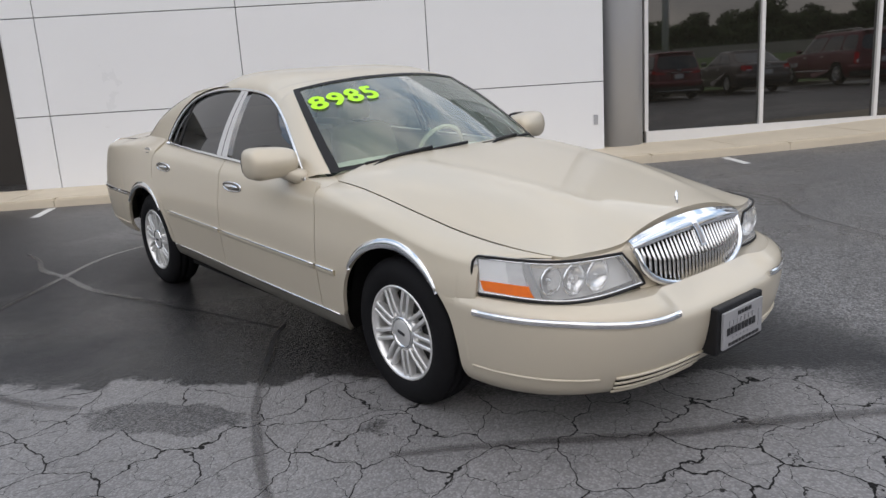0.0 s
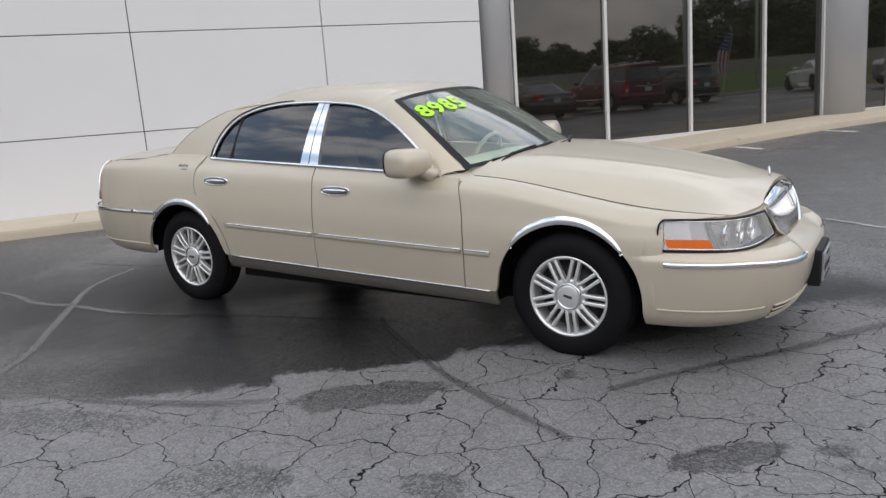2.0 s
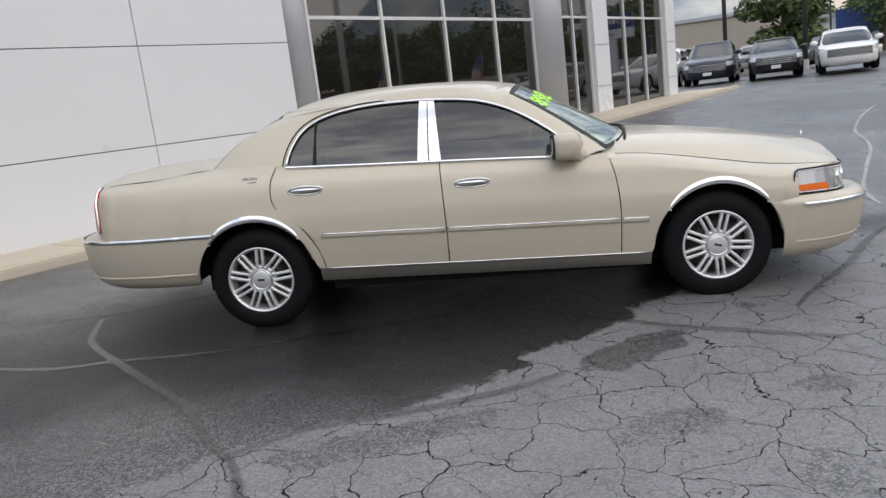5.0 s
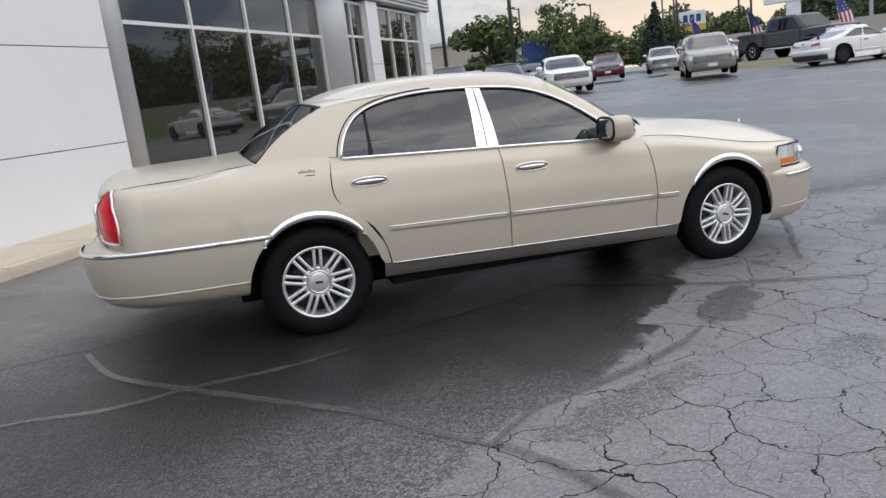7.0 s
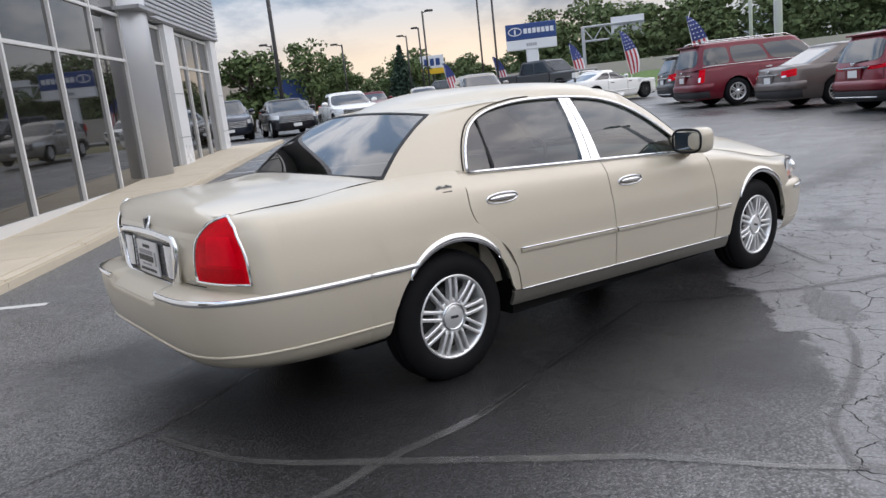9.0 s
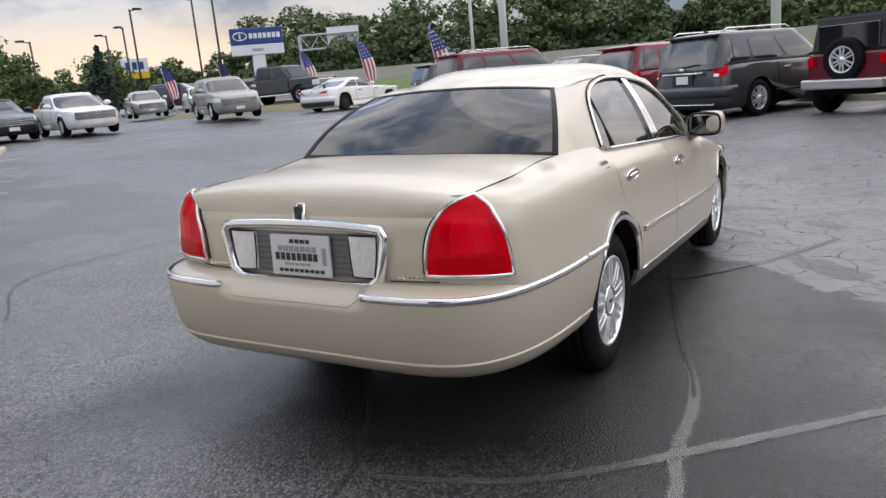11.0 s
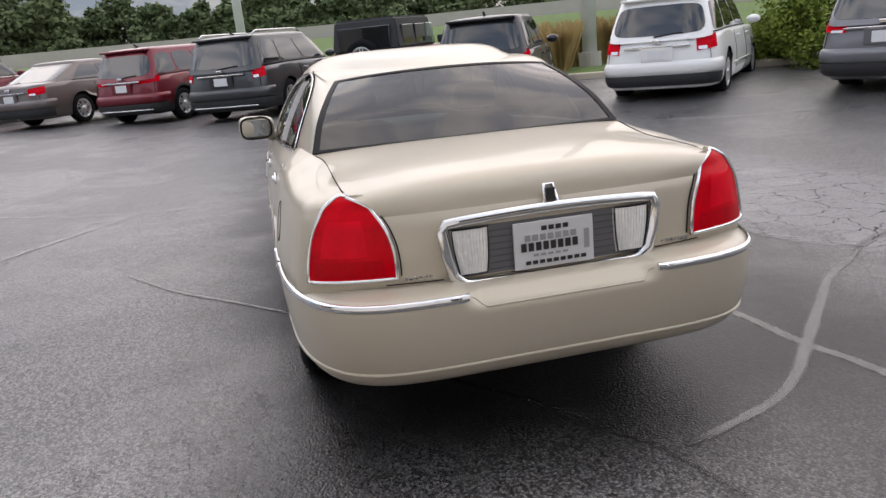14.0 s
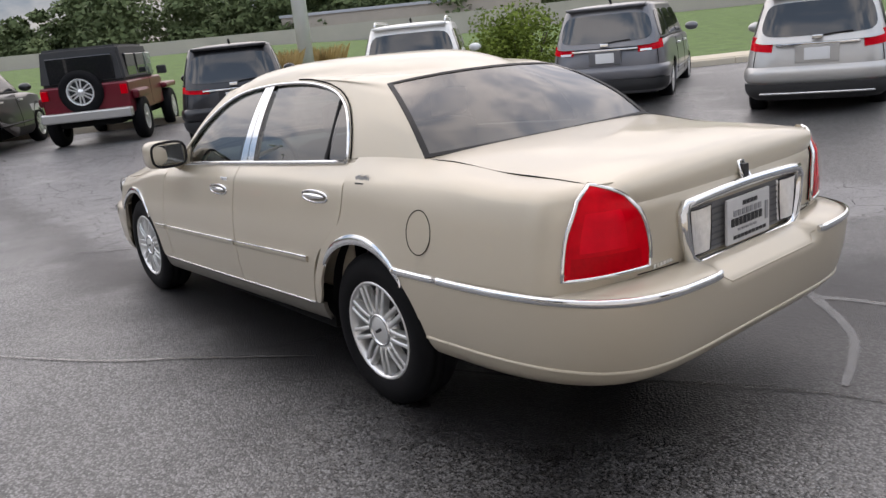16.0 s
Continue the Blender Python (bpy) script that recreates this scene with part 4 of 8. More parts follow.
# chrome and mouldings
for s in BOTH:
    for cx in (F_ARCH, R_ARCH):
        def lip(u, v):
            a = math.radians(40 + 100 * u) if cx > 0 else math.radians(42 + 96 * u)
            r = ARCH_R - 0.006 + 0.043 * v * math.sin(math.pi * min(1, max(0, u * 1.0))) ** 0.35
            x, z = cx - r * math.cos(a), 0.33 + r * math.sin(a)
            return x, side(x, z) + 0.008 + 0.006 * math.sin(math.pi * v), z
        part("arch_trim", sheet(lip, 48, 5, 0.012, (s,)), CHROME, car, "chrome wheel arch trim", smooth=True)
    # side moulding: a painted strip with a bright line above
    for xa, xb, parent_name in ((-1.04, -0.235, "rear"), (-0.215, 0.872, "front"), (0.895, 1.055, "fender")):
        n = 16
        line = lambda k, dz=0.0: (xa + (xb - xa) * k / n, 0.606 - 0.0285 * ((xa + (xb - xa) * k / n) + 1.05) + dz)
        strip_pts = [(Vector((x, side(x, z) * s, z)), Vector((0, s, 0)), Vector((0, 0, 1))) for x, z in (line(k) for k in range(n + 1))]
        part("side_moulding", strip(strip_pts, 0.030, 0.011), PAINT, car, smooth=True)
        part("moulding_line", tube([(x, (side(x, z) + 0.010) * s, z) for x, z in (line(k, 0.013) for k in range(n + 1))], 0.0055), CHROME, car, "thin chrome line", smooth=True)
    # rocker panel and its bright line
    part("rocker_panel", sheet(lambda u, v: (-1.08 + 2.15 * u, side(-1 + 2 * u, 0.3) - 0.004 - 0.03 * (1 - v) ** 2, sill(-1.0 + 1.98 * u) - 0.02 + 0.088 * v), 20, 6, 0.02, (s,)), SILL_GREY, car, "dark grey rocker panel", smooth=True)
    part("rocker_line", tube([(x, (side(x, sill(x) + 0.07) + 0.003) * s, sill(x) + 0.070) for x in [-1.03 + 2.07 * k / 20 for k in range(21)]], 0.0045), CHROME, car, smooth=True)
    # window surround
    ring = [along(DLO, k / 60) for k in range(61)]
    part("window_trim", tube([(p[0], (house_y(p[0], p[1]) + 0.002) * s, p[1]) for p in ring], 0.010, n=6), CHROME, car, "chrome window surround", smooth=True)
    part("belt_trim", strip([(Vector((x, (house_y(x, spline(BELT_Z, x)) + 0.004) * s, spline(BELT_Z, x) + 0.008)), Vector((0, s, 0)), Vector((0, 0, 1))) for x in [-1.255 + 1.955 * k / 24 for k in range(25)]], 0.022, 0.014), CHROME, car, "chrome belt trim", smooth=True)
    for xt0, xt1, xb0, xb1 in ((-0.352, -0.302, -0.382, -0.312), (-0.296, -0.254, -0.304, -0.226)):
        def pillar(u, v):
            z = 1.0 + (1.402 - 1.0) * v
            x = (xb0 + (xt0 - xb0) * v) * (1 - u) + (xb1 + (xt1 - xb1) * v) * u
            return x, house_y(x, z) + 0.005, z
        part("door_pillar", sheet(pillar, 4, 12, 0.02, (s,)), CHROME, car, "chrome door pillar cover", smooth=True)

    # glass
    def pane(xa, xb):
        top = [(p[0], p[1]) for p in DLO][::-1]

        def f(u, v):
            x = xa + (xb - xa) * u
            zb = spline(BELT_Z, x)
            z = zb + (max(spline(top, x), zb + 0.001) - zb) * v
            return x, house_y(x, z) - 0.012, z
        return f
    part("front_door_glass", sheet(pane(-0.27, 0.69), 30, 10, 0, (s,)), DARK_GLASS, car, smooth=True)
    part("rear_door_glass", sheet(pane(-1.05, -0.34), 30, 10, 0, (s,)), DARK_GLASS, car, smooth=True)
    part("quarter_glass", sheet(pane(-1.245, -1.065), 12, 10, 0, (s,)), DARK_GLASS, car, smooth=True)
    part("division_bar", tube([(-1.07, (house_y(-1.07, 1.04) - 0.006) * s, 1.04), (-1.05, (house_y(-1.05, 1.33) - 0.006) * s, 1.325)], 0.011, n=6), BLACK, car)

    # handles
    for hx, hz in ((-0.04, 0.866), (-1.12, 0.905)):
        h = part("door_handle", tube([(hx + 0.112 * math.cos(a), (side(hx + 0.112 * math.cos(a), hz) + 0.003) * s, hz + 0.027 * math.copysign(abs(math.sin(a)) ** 0.8, math.sin(a))) for a in [2 * math.pi * k / 36 for k in range(36)]], 0.0062, closed=True, n=6), CHROME, car, "chrome-ringed door handle", smooth=True)
        # the hollow behind the grip is a raised blob, its shade painted grey
        for name, m, y, r in (("recess_shade", SILL_GREY, 0.001, (0.107, 0.005, 0.023)), ("grip", CHROME, 0.014, (0.096, 0.011, 0.0125))):
            blob = bmesh.new()
            bmesh.ops.create_uvsphere(blob, u_segments=24, v_segments=12, radius=1.0, matrix=Matrix.Translation((hx, (side(hx, hz) + y) * s, hz + (0.004 if name == "grip" else 0))) @ Matrix.Diagonal((*r, 1)))
            part(name, blob, m, h, smooth=True)

    # mirrors
    mir = bmesh.new()
    bmesh.ops.create_cube(mir, size=1.0)
    bmesh.ops.subdivide_edges(mir, edges=mir.edges[:], cuts=5, use_grid_fill=True)
    for v in mir.verts:
        p = v.co * 2
        r = (abs(p.x) ** 4 + abs(p.y) ** 4 + abs(p.z) ** 4) ** 0.25 or 1
        p = p / r
        v.co = Vector((0.572 + 0.095 * p.x * (1 - 0.25 * max(0.0, p.x) * abs(p.z)) - 0.02 * p.y, (0.952 + 0.125 * p.y) * s, 1.055 + (0.080 + 0.010 * p.y) * p.z))
    if s < 0:
        bmesh.ops.reverse_faces(mir, faces=mir.faces[:])
    mirror = part("door_mirror", mir, PAINT, car, "champagne painted door mirror", smooth=True)
    part("mirror_glass", sheet(lambda u, v: (0.474, 0.874 + 0.16 * u, 0.998 + 0.114 * v), 8, 6, 0.004, (s,)), MIRROR, mirror, smooth=True)
    part("mirror_rim", tube([(0.480, (0.957 + 0.105 * math.copysign(abs(math.cos(a)) ** 0.6, math.cos(a))) * s, 1.055 + 0.074 * math.copysign(abs(math.sin(a)) ** 0.6, math.sin(a))) for a in [2 * math.pi * k / 32 for k in range(32)]], 0.008, closed=True), BLACK, mirror, smooth=True)
    part("mirror_foot", tube([(0.67, 0.79 * s, 0.968), (0.64, 0.84 * s, 0.975), (0.60, 0.90 * s, 1.01)], 0.041, n=12), PAINT, mirror, smooth=True)
    part("mirror_sail", sheet(lambda u, v: (0.55 + 0.17 * u - 0.0 * v, house_y(0.6, 0.98 + 0.10 * v * (1 - u)) + 0.006, 0.965 + 0.11 * v * (1 - u)), 6, 6, 0.01, (s,)), PAINT, mirror, smooth=True)

    def foot(u, v):
        a, b = Vector((0.675, house_y(0.675, 0.965) + 0.002, 0.962)), Vector((0.835, 0.742, 0.976))
        c, d = Vector((0.885, side(0.885, 0.93) - 0.03, 0.930)), Vector((0.89, 0.746, 0.958))
        return (a * (1 - v) + c * v) * (1 - u) + (b * (1 - v) + d * v) * u + Vector((0, 0.012, 0.0)) * math.sin(math.pi * u)
    part("pillar_foot", sheet(foot, 8, 8, 0.015, (s,)), PAINT, car, smooth=True)

    # the seam between the roof's pillar and the rear door's frame
    part("pillar_seam", tube([(p.x, (p.y + 0.003) * s, p.z + 0.002) for p in [shell(0.60 + 0.40 * k / 20, 0.17 - 0.02 * k / 20) for k in range(21)]], 0.0038, n=5), GAP, car, smooth=True)
    part("pillar_patch", sheet(lambda u, v: (-1.40 + 0.165 * u, house_y(-1.30, 1.03 + 0.045 * v) + 0.002, 1.02 + 0.045 * v), 4, 3, 0.0, (s,)), PAINT, car, smooth=True)

    # badge and filler flap
    for k in range(7):
        part("badge_bar", box(-1.535 + 0.015 * k, -1.525 + 0.015 * k, (side(-1.5, 1.0) - 0.006) * s - 0.006, (side(-1.5, 1.0) - 0.006) * s + 0.008, 0.993 + 0.003 * (k % 3), 1.010 + 0.004 * ((k * 2) % 3)), CHROME, car)
    part("badge_bar", box(-1.50, -1.44, (side(-1.5, 0.985) - 0.004) * s - 0.006, (side(-1.5, 0.985) - 0.004) * s + 0.007, 0.974, 0.985), INK, car)
part("fuel_flap", tube([(-1.905 + 0.072 * math.cos(a), side(-1.905 + 0.072 * math.cos(a), 0.828 + 0.084 * math.sin(a)), 0.828 + 0.084 * math.sin(a)) for a in [2 * math.pi * k / 40 for k in range(40)]], 0.0022, closed=True), GAP, car, smooth=True)
# keypad by the left front handle
part("door_keypad", box(-0.15, -0.07, side(-0.1, 0.925) - 0.004, side(-0.1, 0.925) + 0.006, 0.918, 0.936, 0.003), CHROME, car)


def windscreen(u, v, edge, c0, c1, bow):
    e = along(edge, v)
    q = 2 * u - 1
    c = Vector(c0) * (1 - v) + Vector(c1) * v
    k = (1 - abs(q) ** 2.3)
    p = Vector((e.x + (c.x - e.x) * k, e.y * q, e.z + (c.z - e.z) * k))
    return p + Vector((bow, 0, abs(bow) * 0.7)) * (math.sin(math.pi * v) * k)


ws = part("windscreen", sheet(lambda u, v: windscreen(1 - u, v, WS_EDGE, (1.06, 0, 1.035), (0.31, 0, 1.445), 0.012), 30, 20), CLEAR_GLASS, car, "green-tinted windscreen", smooth=True)
part("rear_window", sheet(lambda u, v: windscreen(u, 1 - v, BL_EDGE, (-1.36, 0, 1.395), (-1.80, 0, 1.078), -0.012), 30, 20), DARK_GLASS, car, "dark tinted rear window", smooth=True)


def border(edge, c0, c1, bow, v0, v1, u0, u1, flip=False):
    f = (lambda u, v: windscreen(u0 + (u1 - u0) * u, v0 + (v1 - v0) * v, edge, c0, c1, bow) + (Vector((0.004, 0, 0.003)) if bow > 0 else Vector((-0.001, 0, 0.003))))
    return sheet(f, 24 if u1 - u0 > 0.5 else 3, 16 if v1 - v0 > 0.5 else 3)


for args in ((0, 1, 0.0, 0.028), (0, 1, 0.972, 1.0), (0.0, 0.038, 0.0, 1.0), (0.968, 1.0, 0.0, 1.0)):
    part("screen_seal", border(WS_EDGE, (1.06, 0, 1.035), (0.31, 0, 1.445), 0.012, *args), BLACK, ws, smooth=True)
for args in ((0, 1, 0.0, 0.02), (0, 1, 0.98, 1.0), (0.0, 0.03, 0.0, 1.0), (0.97, 1.0, 0.0, 1.0)):
    part("screen_seal", border(BL_EDGE, (-1.36, 0, 1.395), (-1.80, 0, 1.078), -0.012, *args), BLACK, car, smooth=True)
for u0, u1 in ((0.10, 0.50), (0.56, 0.93)):
    # the arm rises from the cowl, the blade lies along the screen's foot
    blade = [windscreen(u0 + (u1 - u0) * k / 12, 0.015 + 0.04 * k / 12, WS_EDGE, (1.06, 0, 1.035), (0.31, 0, 1.445), 0.012) + Vector((0.010, 0, 0.012)) for k in range(13)]
    wiper_ob = part("wiper", tube(blade, 0.0085, n=6), BLACK, car, "black wiper blade", smooth=True)
    part("wiper_arm", tube([blade[0] + Vector((0.05, 0, -0.02)), blade[2] + Vector((0.03, 0, 0.012)), blade[7] + Vector((0.008, 0, 0.014))], 0.010, n=6), BLACK, wiper_ob, smooth=True)
part("cowl", sheet(lambda u, v: (0.79 + 0.29 * (1 - (2 * u - 1) ** 2) - 0.07 + 0.10 * v - 0.02, (2 * u - 1) * 0.74, 1.045 - 0.062 * abs(2 * u - 1) ** 2 - 0.025 * v + 0.004), 24, 3), BLACK, car, "black cowl grille", smooth=True)

# price painted on the windscreen
def on_screen(u, v):
    return windscreen(u, v, WS_EDGE, (1.06, 0, 1.035), (0.31, 0, 1.445), 0.012)


price_text = bpy.data.curves.new("price", "FONT")
price_text.body, price_text.size, price_text.align_x, price_text.offset = "8985", 0.185, "CENTER", 0.0
price_text.space_character = 1.13
writer = new("price_writer", price_text)
bpy.context.view_layer.update()
price_mesh = bpy.data.meshes.new_from_object(writer)
bpy.data.objects.remove(writer)
PU, PV, TURN_P = 0.192, 0.765, radians(4)
su, sv = 1 / ((on_screen(0.30, PV) - on_screen(0.18, PV)).length / 0.12), 1 / ((on_screen(PU, 0.9) - on_screen(PU, 0.7)).length / 0.2)
xs = sorted(p.co.x for p in price_mesh.vertices)
gaps = sorted(sorted(range(len(xs) - 1), key=lambda i: xs[i] - xs[i + 1])[:3])
cuts = [-9.0] + [(xs[i] + xs[i + 1]) / 2 for i in gaps] + [9.0]
for lo, hi in zip(cuts, cuts[1:]):
    bm = bmesh.new()
    for dx, dy in ((-0.007, 0), (0.007, 0), (0, 0.006), (0, -0.006)):
        # broad brush strokes
        stroke = bmesh.new()
        stroke.from_mesh(price_mesh)
        bmesh.ops.delete(stroke, geom=[p for p in stroke.verts if not lo < p.co.x < hi], context="VERTS")
        bmesh.ops.translate(stroke, verts=stroke.verts[:], vec=(dx, dy, 0))
        held = bpy.data.meshes.new("stroke")
        stroke.to_mesh(held)
        stroke.free()
        bm.from_mesh(held)
        bpy.data.meshes.remove(held)
    for p in bm.verts:
        x, y = p.co.x * math.cos(TURN_P) - (p.co.y - 0.07) * math.sin(TURN_P), p.co.x * math.sin(TURN_P) + (p.co.y - 0.07) * math.cos(TURN_P)
        p.co = on_screen(PU + x * su, PV + y * sv) + Vector((0.005, 0, 0.008))
    part("price_digit", bm, LIME, ws, "lime green painted digit of the price")

# ---- nose: lamps, grille, plate ----
def grille_pt(y, k, out=0.0):
    """k 0 at the grille's foot, 1 at its top."""
    z = 0.585 + 0.245 * k
    return Vector((2.482 - 0.045 * k - 0.057 * max(0.0, k) ** 3 - 0.26 * abs(y) ** 2 + out, y, z))


def grille_half(k):
    """Half the grille's width at k: a round foot, upright cheeks, a slightly drawn-in top."""
    q = max(0.0, (0.60 - k) / 0.63)
    return 0.366 * (1 - q ** 2.5) ** (1 / 2.2) + 0.026 * smoothstep(0.5, 1.0, k)


def grille_foot(y):
    """The lowest k at which the grille is |y| wide."""
    return next(k / 60 for k in range(61) if grille_half(k / 60) >= min(abs(y), 0.355) + 0.004)


for s in BOTH:
    def brow(u, v):
        z = 0.592 + (0.188 - 0.022 * u) * v
        k = min(1.0, max(0.0, (z - 0.612) / 0.16))
        g = max(0.14, grille_half(max(0.0, (z - 0.585) / 0.245)) - 0.004)
        y = g + (max(0.364 + 0.10 * k ** 1.5, g + 0.02) - g) * u
        return min(front_x(y, z) - 0.006 - 0.01 * smoothstep(0.76, 0.78, z), grille_pt(g, (z - 0.585) / 0.245).x + 0.004 + 0.6 * u * 0.03), y, z
    def lip_over_lamp(u, v):
        y = 0.36 + 0.40 * u
        z = hood_front(y) - 0.036 + 0.031 * v
        return front_x(y, 0.775) - 0.012 - 0.016 * v, y, z
    part("nose_lip", sheet(lip_over_lamp, 16, 5, 0.01, (s,)), PAINT, car, smooth=True)
    part("nose_panel", sheet(brow, 16, 12, 0.02, (s,)), PAINT, car, smooth=True)
    def lamp(u, v, out=0.0, ya=0.848, inset=0.0):
        y_in = 0.358 + 0.10 * max(0.0, v) ** 1.5
        corner = 0.012 * abs(2 * v - 1) ** 4
        y = ya - corner + (y_in + corner * 0.6 - ya) * u
        zt = 0.768 - 0.006 * max(0.0, u) ** 2
        zb = 0.612 - 0.012 * u * (1 - u) * 4 + 0.012 * u
        z = zb + (zt - zb) * (inset + (1 - 2 * inset) * v)
        return front_x(y, z) + out, y, z
    head = part("headlamp", sheet(lambda u, v: lamp(u, 1 - v, -0.003 - 0.052 * smoothstep(0.10, 0.24, u)), 40, 8, 0, (s,)), REFLECTOR, car, "clear headlamp with amber marker", smooth=True)
    part("lens", sheet(lambda u, v: lamp(u, 1 - v, 0.004), 30, 10, 0.03, (s,)), LENS_GLASS, head, smooth=True)
    part("amber_marker", sheet(lambda u, v: lamp(0.030 + 0.135 * u, 0.10 + 0.27 * (1 - v), 0.0065), 8, 5, 0.004, (s,)), AMBER, head, "amber side marker", smooth=True)
    part("marker_lens", sheet(lambda u, v: lamp(0.015 + 0.155 * u, 0.06 + 0.88 * (1 - v), -0.006), 8, 5, 0.01, (s,)), LENS_WHITE, head, smooth=True)
    part("divider", sheet(lambda u, v: lamp(0.175 + 0.03 * u, 1 - v, -0.008), 3, 8, 0.01, (s,)), BRIGHT, head, smooth=True)
    for uc, r in ((0.285, 0.055), (0.44, 0.060), (0.65, 0.062)):
        c = Vector(lamp(uc, 0.52, -0.014))
        bowl = bmesh.new()
        bmesh.ops.create_uvsphere(bowl, u_segments=24, v_segments=14, radius=r, matrix=Matrix.Translation((c.x, c.y * s, c.z)) @ Matrix.Diagonal((0.55, 1, 1, 1)))
        bmesh.ops.delete(bowl, geom=[q for q in bowl.verts if q.co.x > c.x + 0.002], context="VERTS")
        reflector = part("bulb_reflector", bowl, BOWL, head, smooth=True)
        bulb = bmesh.new()
        bmesh.ops.create_uvsphere(bulb, u_segments=14, v_segments=8, radius=r * 0.2, matrix=Matrix.Translation((c.x - 0.012, c.y * s, c.z)))
        part("bulb_cap", bulb, CHROME, reflector, smooth=True)
        part("bulb_ring", tube([(c.x, (c.y + r * math.cos(a)) * s, c.z + r * math.sin(a)) for a in [2 * math.pi * k / 28 for k in range(28)]], 0.0035, closed=True), CHROME, head, smooth=True)
    rim = [lamp(u, 0.0, 0.006) for u in [k / 16 for k in range(17)]] + [lamp(1, v, 0.006) for v in (0.06, 0.15, 0.3, 0.5, 0.7, 0.85, 0.94)] + [lamp(u, 1.0, 0.006) for u in [1 - k / 16 for k in range(17)]] + [lamp(0, v, 0.006) for v in (0.94, 0.85, 0.7, 0.5, 0.3, 0.15, 0.06)]
    part("lamp_seal", tube([(x, y * s, z) for x, y, z in rim], 0.0055, closed=True), BLACK, head, smooth=True)
    inner = [lamp(0.012 + 0.975 * u, 0.06, 0.006) for u in [k / 16 for k in range(17)]] + [lamp(0.012 + 0.975 * u, 0.94, 0.006) for u in [1 - k / 16 for k in range(17)]]
    part("lamp_trim", tube([(x, y * s, z) for x, y, z in inner], 0.0035, closed=True), CHROME, head, smooth=True)


grille = part("radiator_grille", sheet(lambda u, v: grille_pt((1 - 2 * u) * grille_half(v * 0.94) * 0.97, v * 0.84, -0.03), 20, 14), GAP, car, "upright chrome grille with vertical bars", smooth=True)
loop = [grille_pt(grille_half(k / 24), k / 24) for k in range(0, 19)]
loop += [grille_pt(grille_half(0.78) * math.cos(math.pi * j / 16), 0.77 + 0.15 * math.sin(math.pi * j / 16)) for j in range(1, 16)]
loop += [Vector((p.x, -p.y, p.z)) for p in loop[18::-1]]
loop += [grille_pt(grille_half(0) * -math.cos(math.pi * j / 8), -0.02 * math.sin(math.pi * j / 8)) for j in range(1, 8)]
part("surround", tube(loop, 0.015, closed=True, n=8), CHROME, grille, smooth=True)
part("top_bar", sheet(lambda u, v: grille_pt((1 - 2 * u) * 0.392, 0.80 + 0.24 * v - (0.10 + 0.08 * v) * (2 * u - 1) ** 2, 0.010 + 0.010 * math.sin(math.pi * v)), 24, 8, 0.02), CHROME, grille, smooth=True)
for j in range(-14, 15):
    y = j * 0.0245
    k0 = grille_foot(y) + 0.02
    part("bar", tube([grille_pt(y, k0, -0.010), grille_pt(y, (k0 + 0.80) / 2, 0.004), grille_pt(y, 0.84 - 0.10 * (y / 0.39) ** 2, 0.0)], 0.0072, n=6), BRIGHT, grille, smooth=True)
emblem = part("emblem", sheet(lambda u, v: grille_pt((1 - 2 * u) * 0.018, 0.52 + 0.40 * v, 0.020), 4, 8, 0.016), CHROME, grille)
part("emblem_field", sheet(lambda u, v: grille_pt((1 - 2 * u) * 0.010, 0.56 + 0.32 * v, 0.0225), 4, 8, 0.004), INK_GREY, emblem)
orn = part("bonnet_ornament", box(2.325, 2.352, -0.020, 0.020, 0.850, 0.862, 0.003), CHROME, car, "chrome upright bonnet star")
part("upright", tube([(2.338, 0, 0.860), (2.335, 0, 0.88), (2.332, 0, 0.922)], 0.006, n=8), CHROME, orn, smooth=True)
part("star", tube([(2.333, -0.004, 0.88), (2.333, -0.011, 0.903), (2.333, 0, 0.928), (2.333, 0.011, 0.903), (2.333, 0.004, 0.88)], 0.003), CHROME, orn, smooth=True)


def bumper_strip(at, z, a0, a1, name, h, proud, material, parent, n=30, dz=lambda k: 0.0):
    pts = []
    for i in range(n + 1):
        a = a0 + (a1 - a0) * i / n
        zz = z + dz(i / n)
        p, q = at(a, zz), at(a, zz, 0.01)
        pts.append((p, (q - p).normalized(), Vector((0, 0, 1))))
    return part(name, strip(pts, h, proud), material, parent, smooth=True)


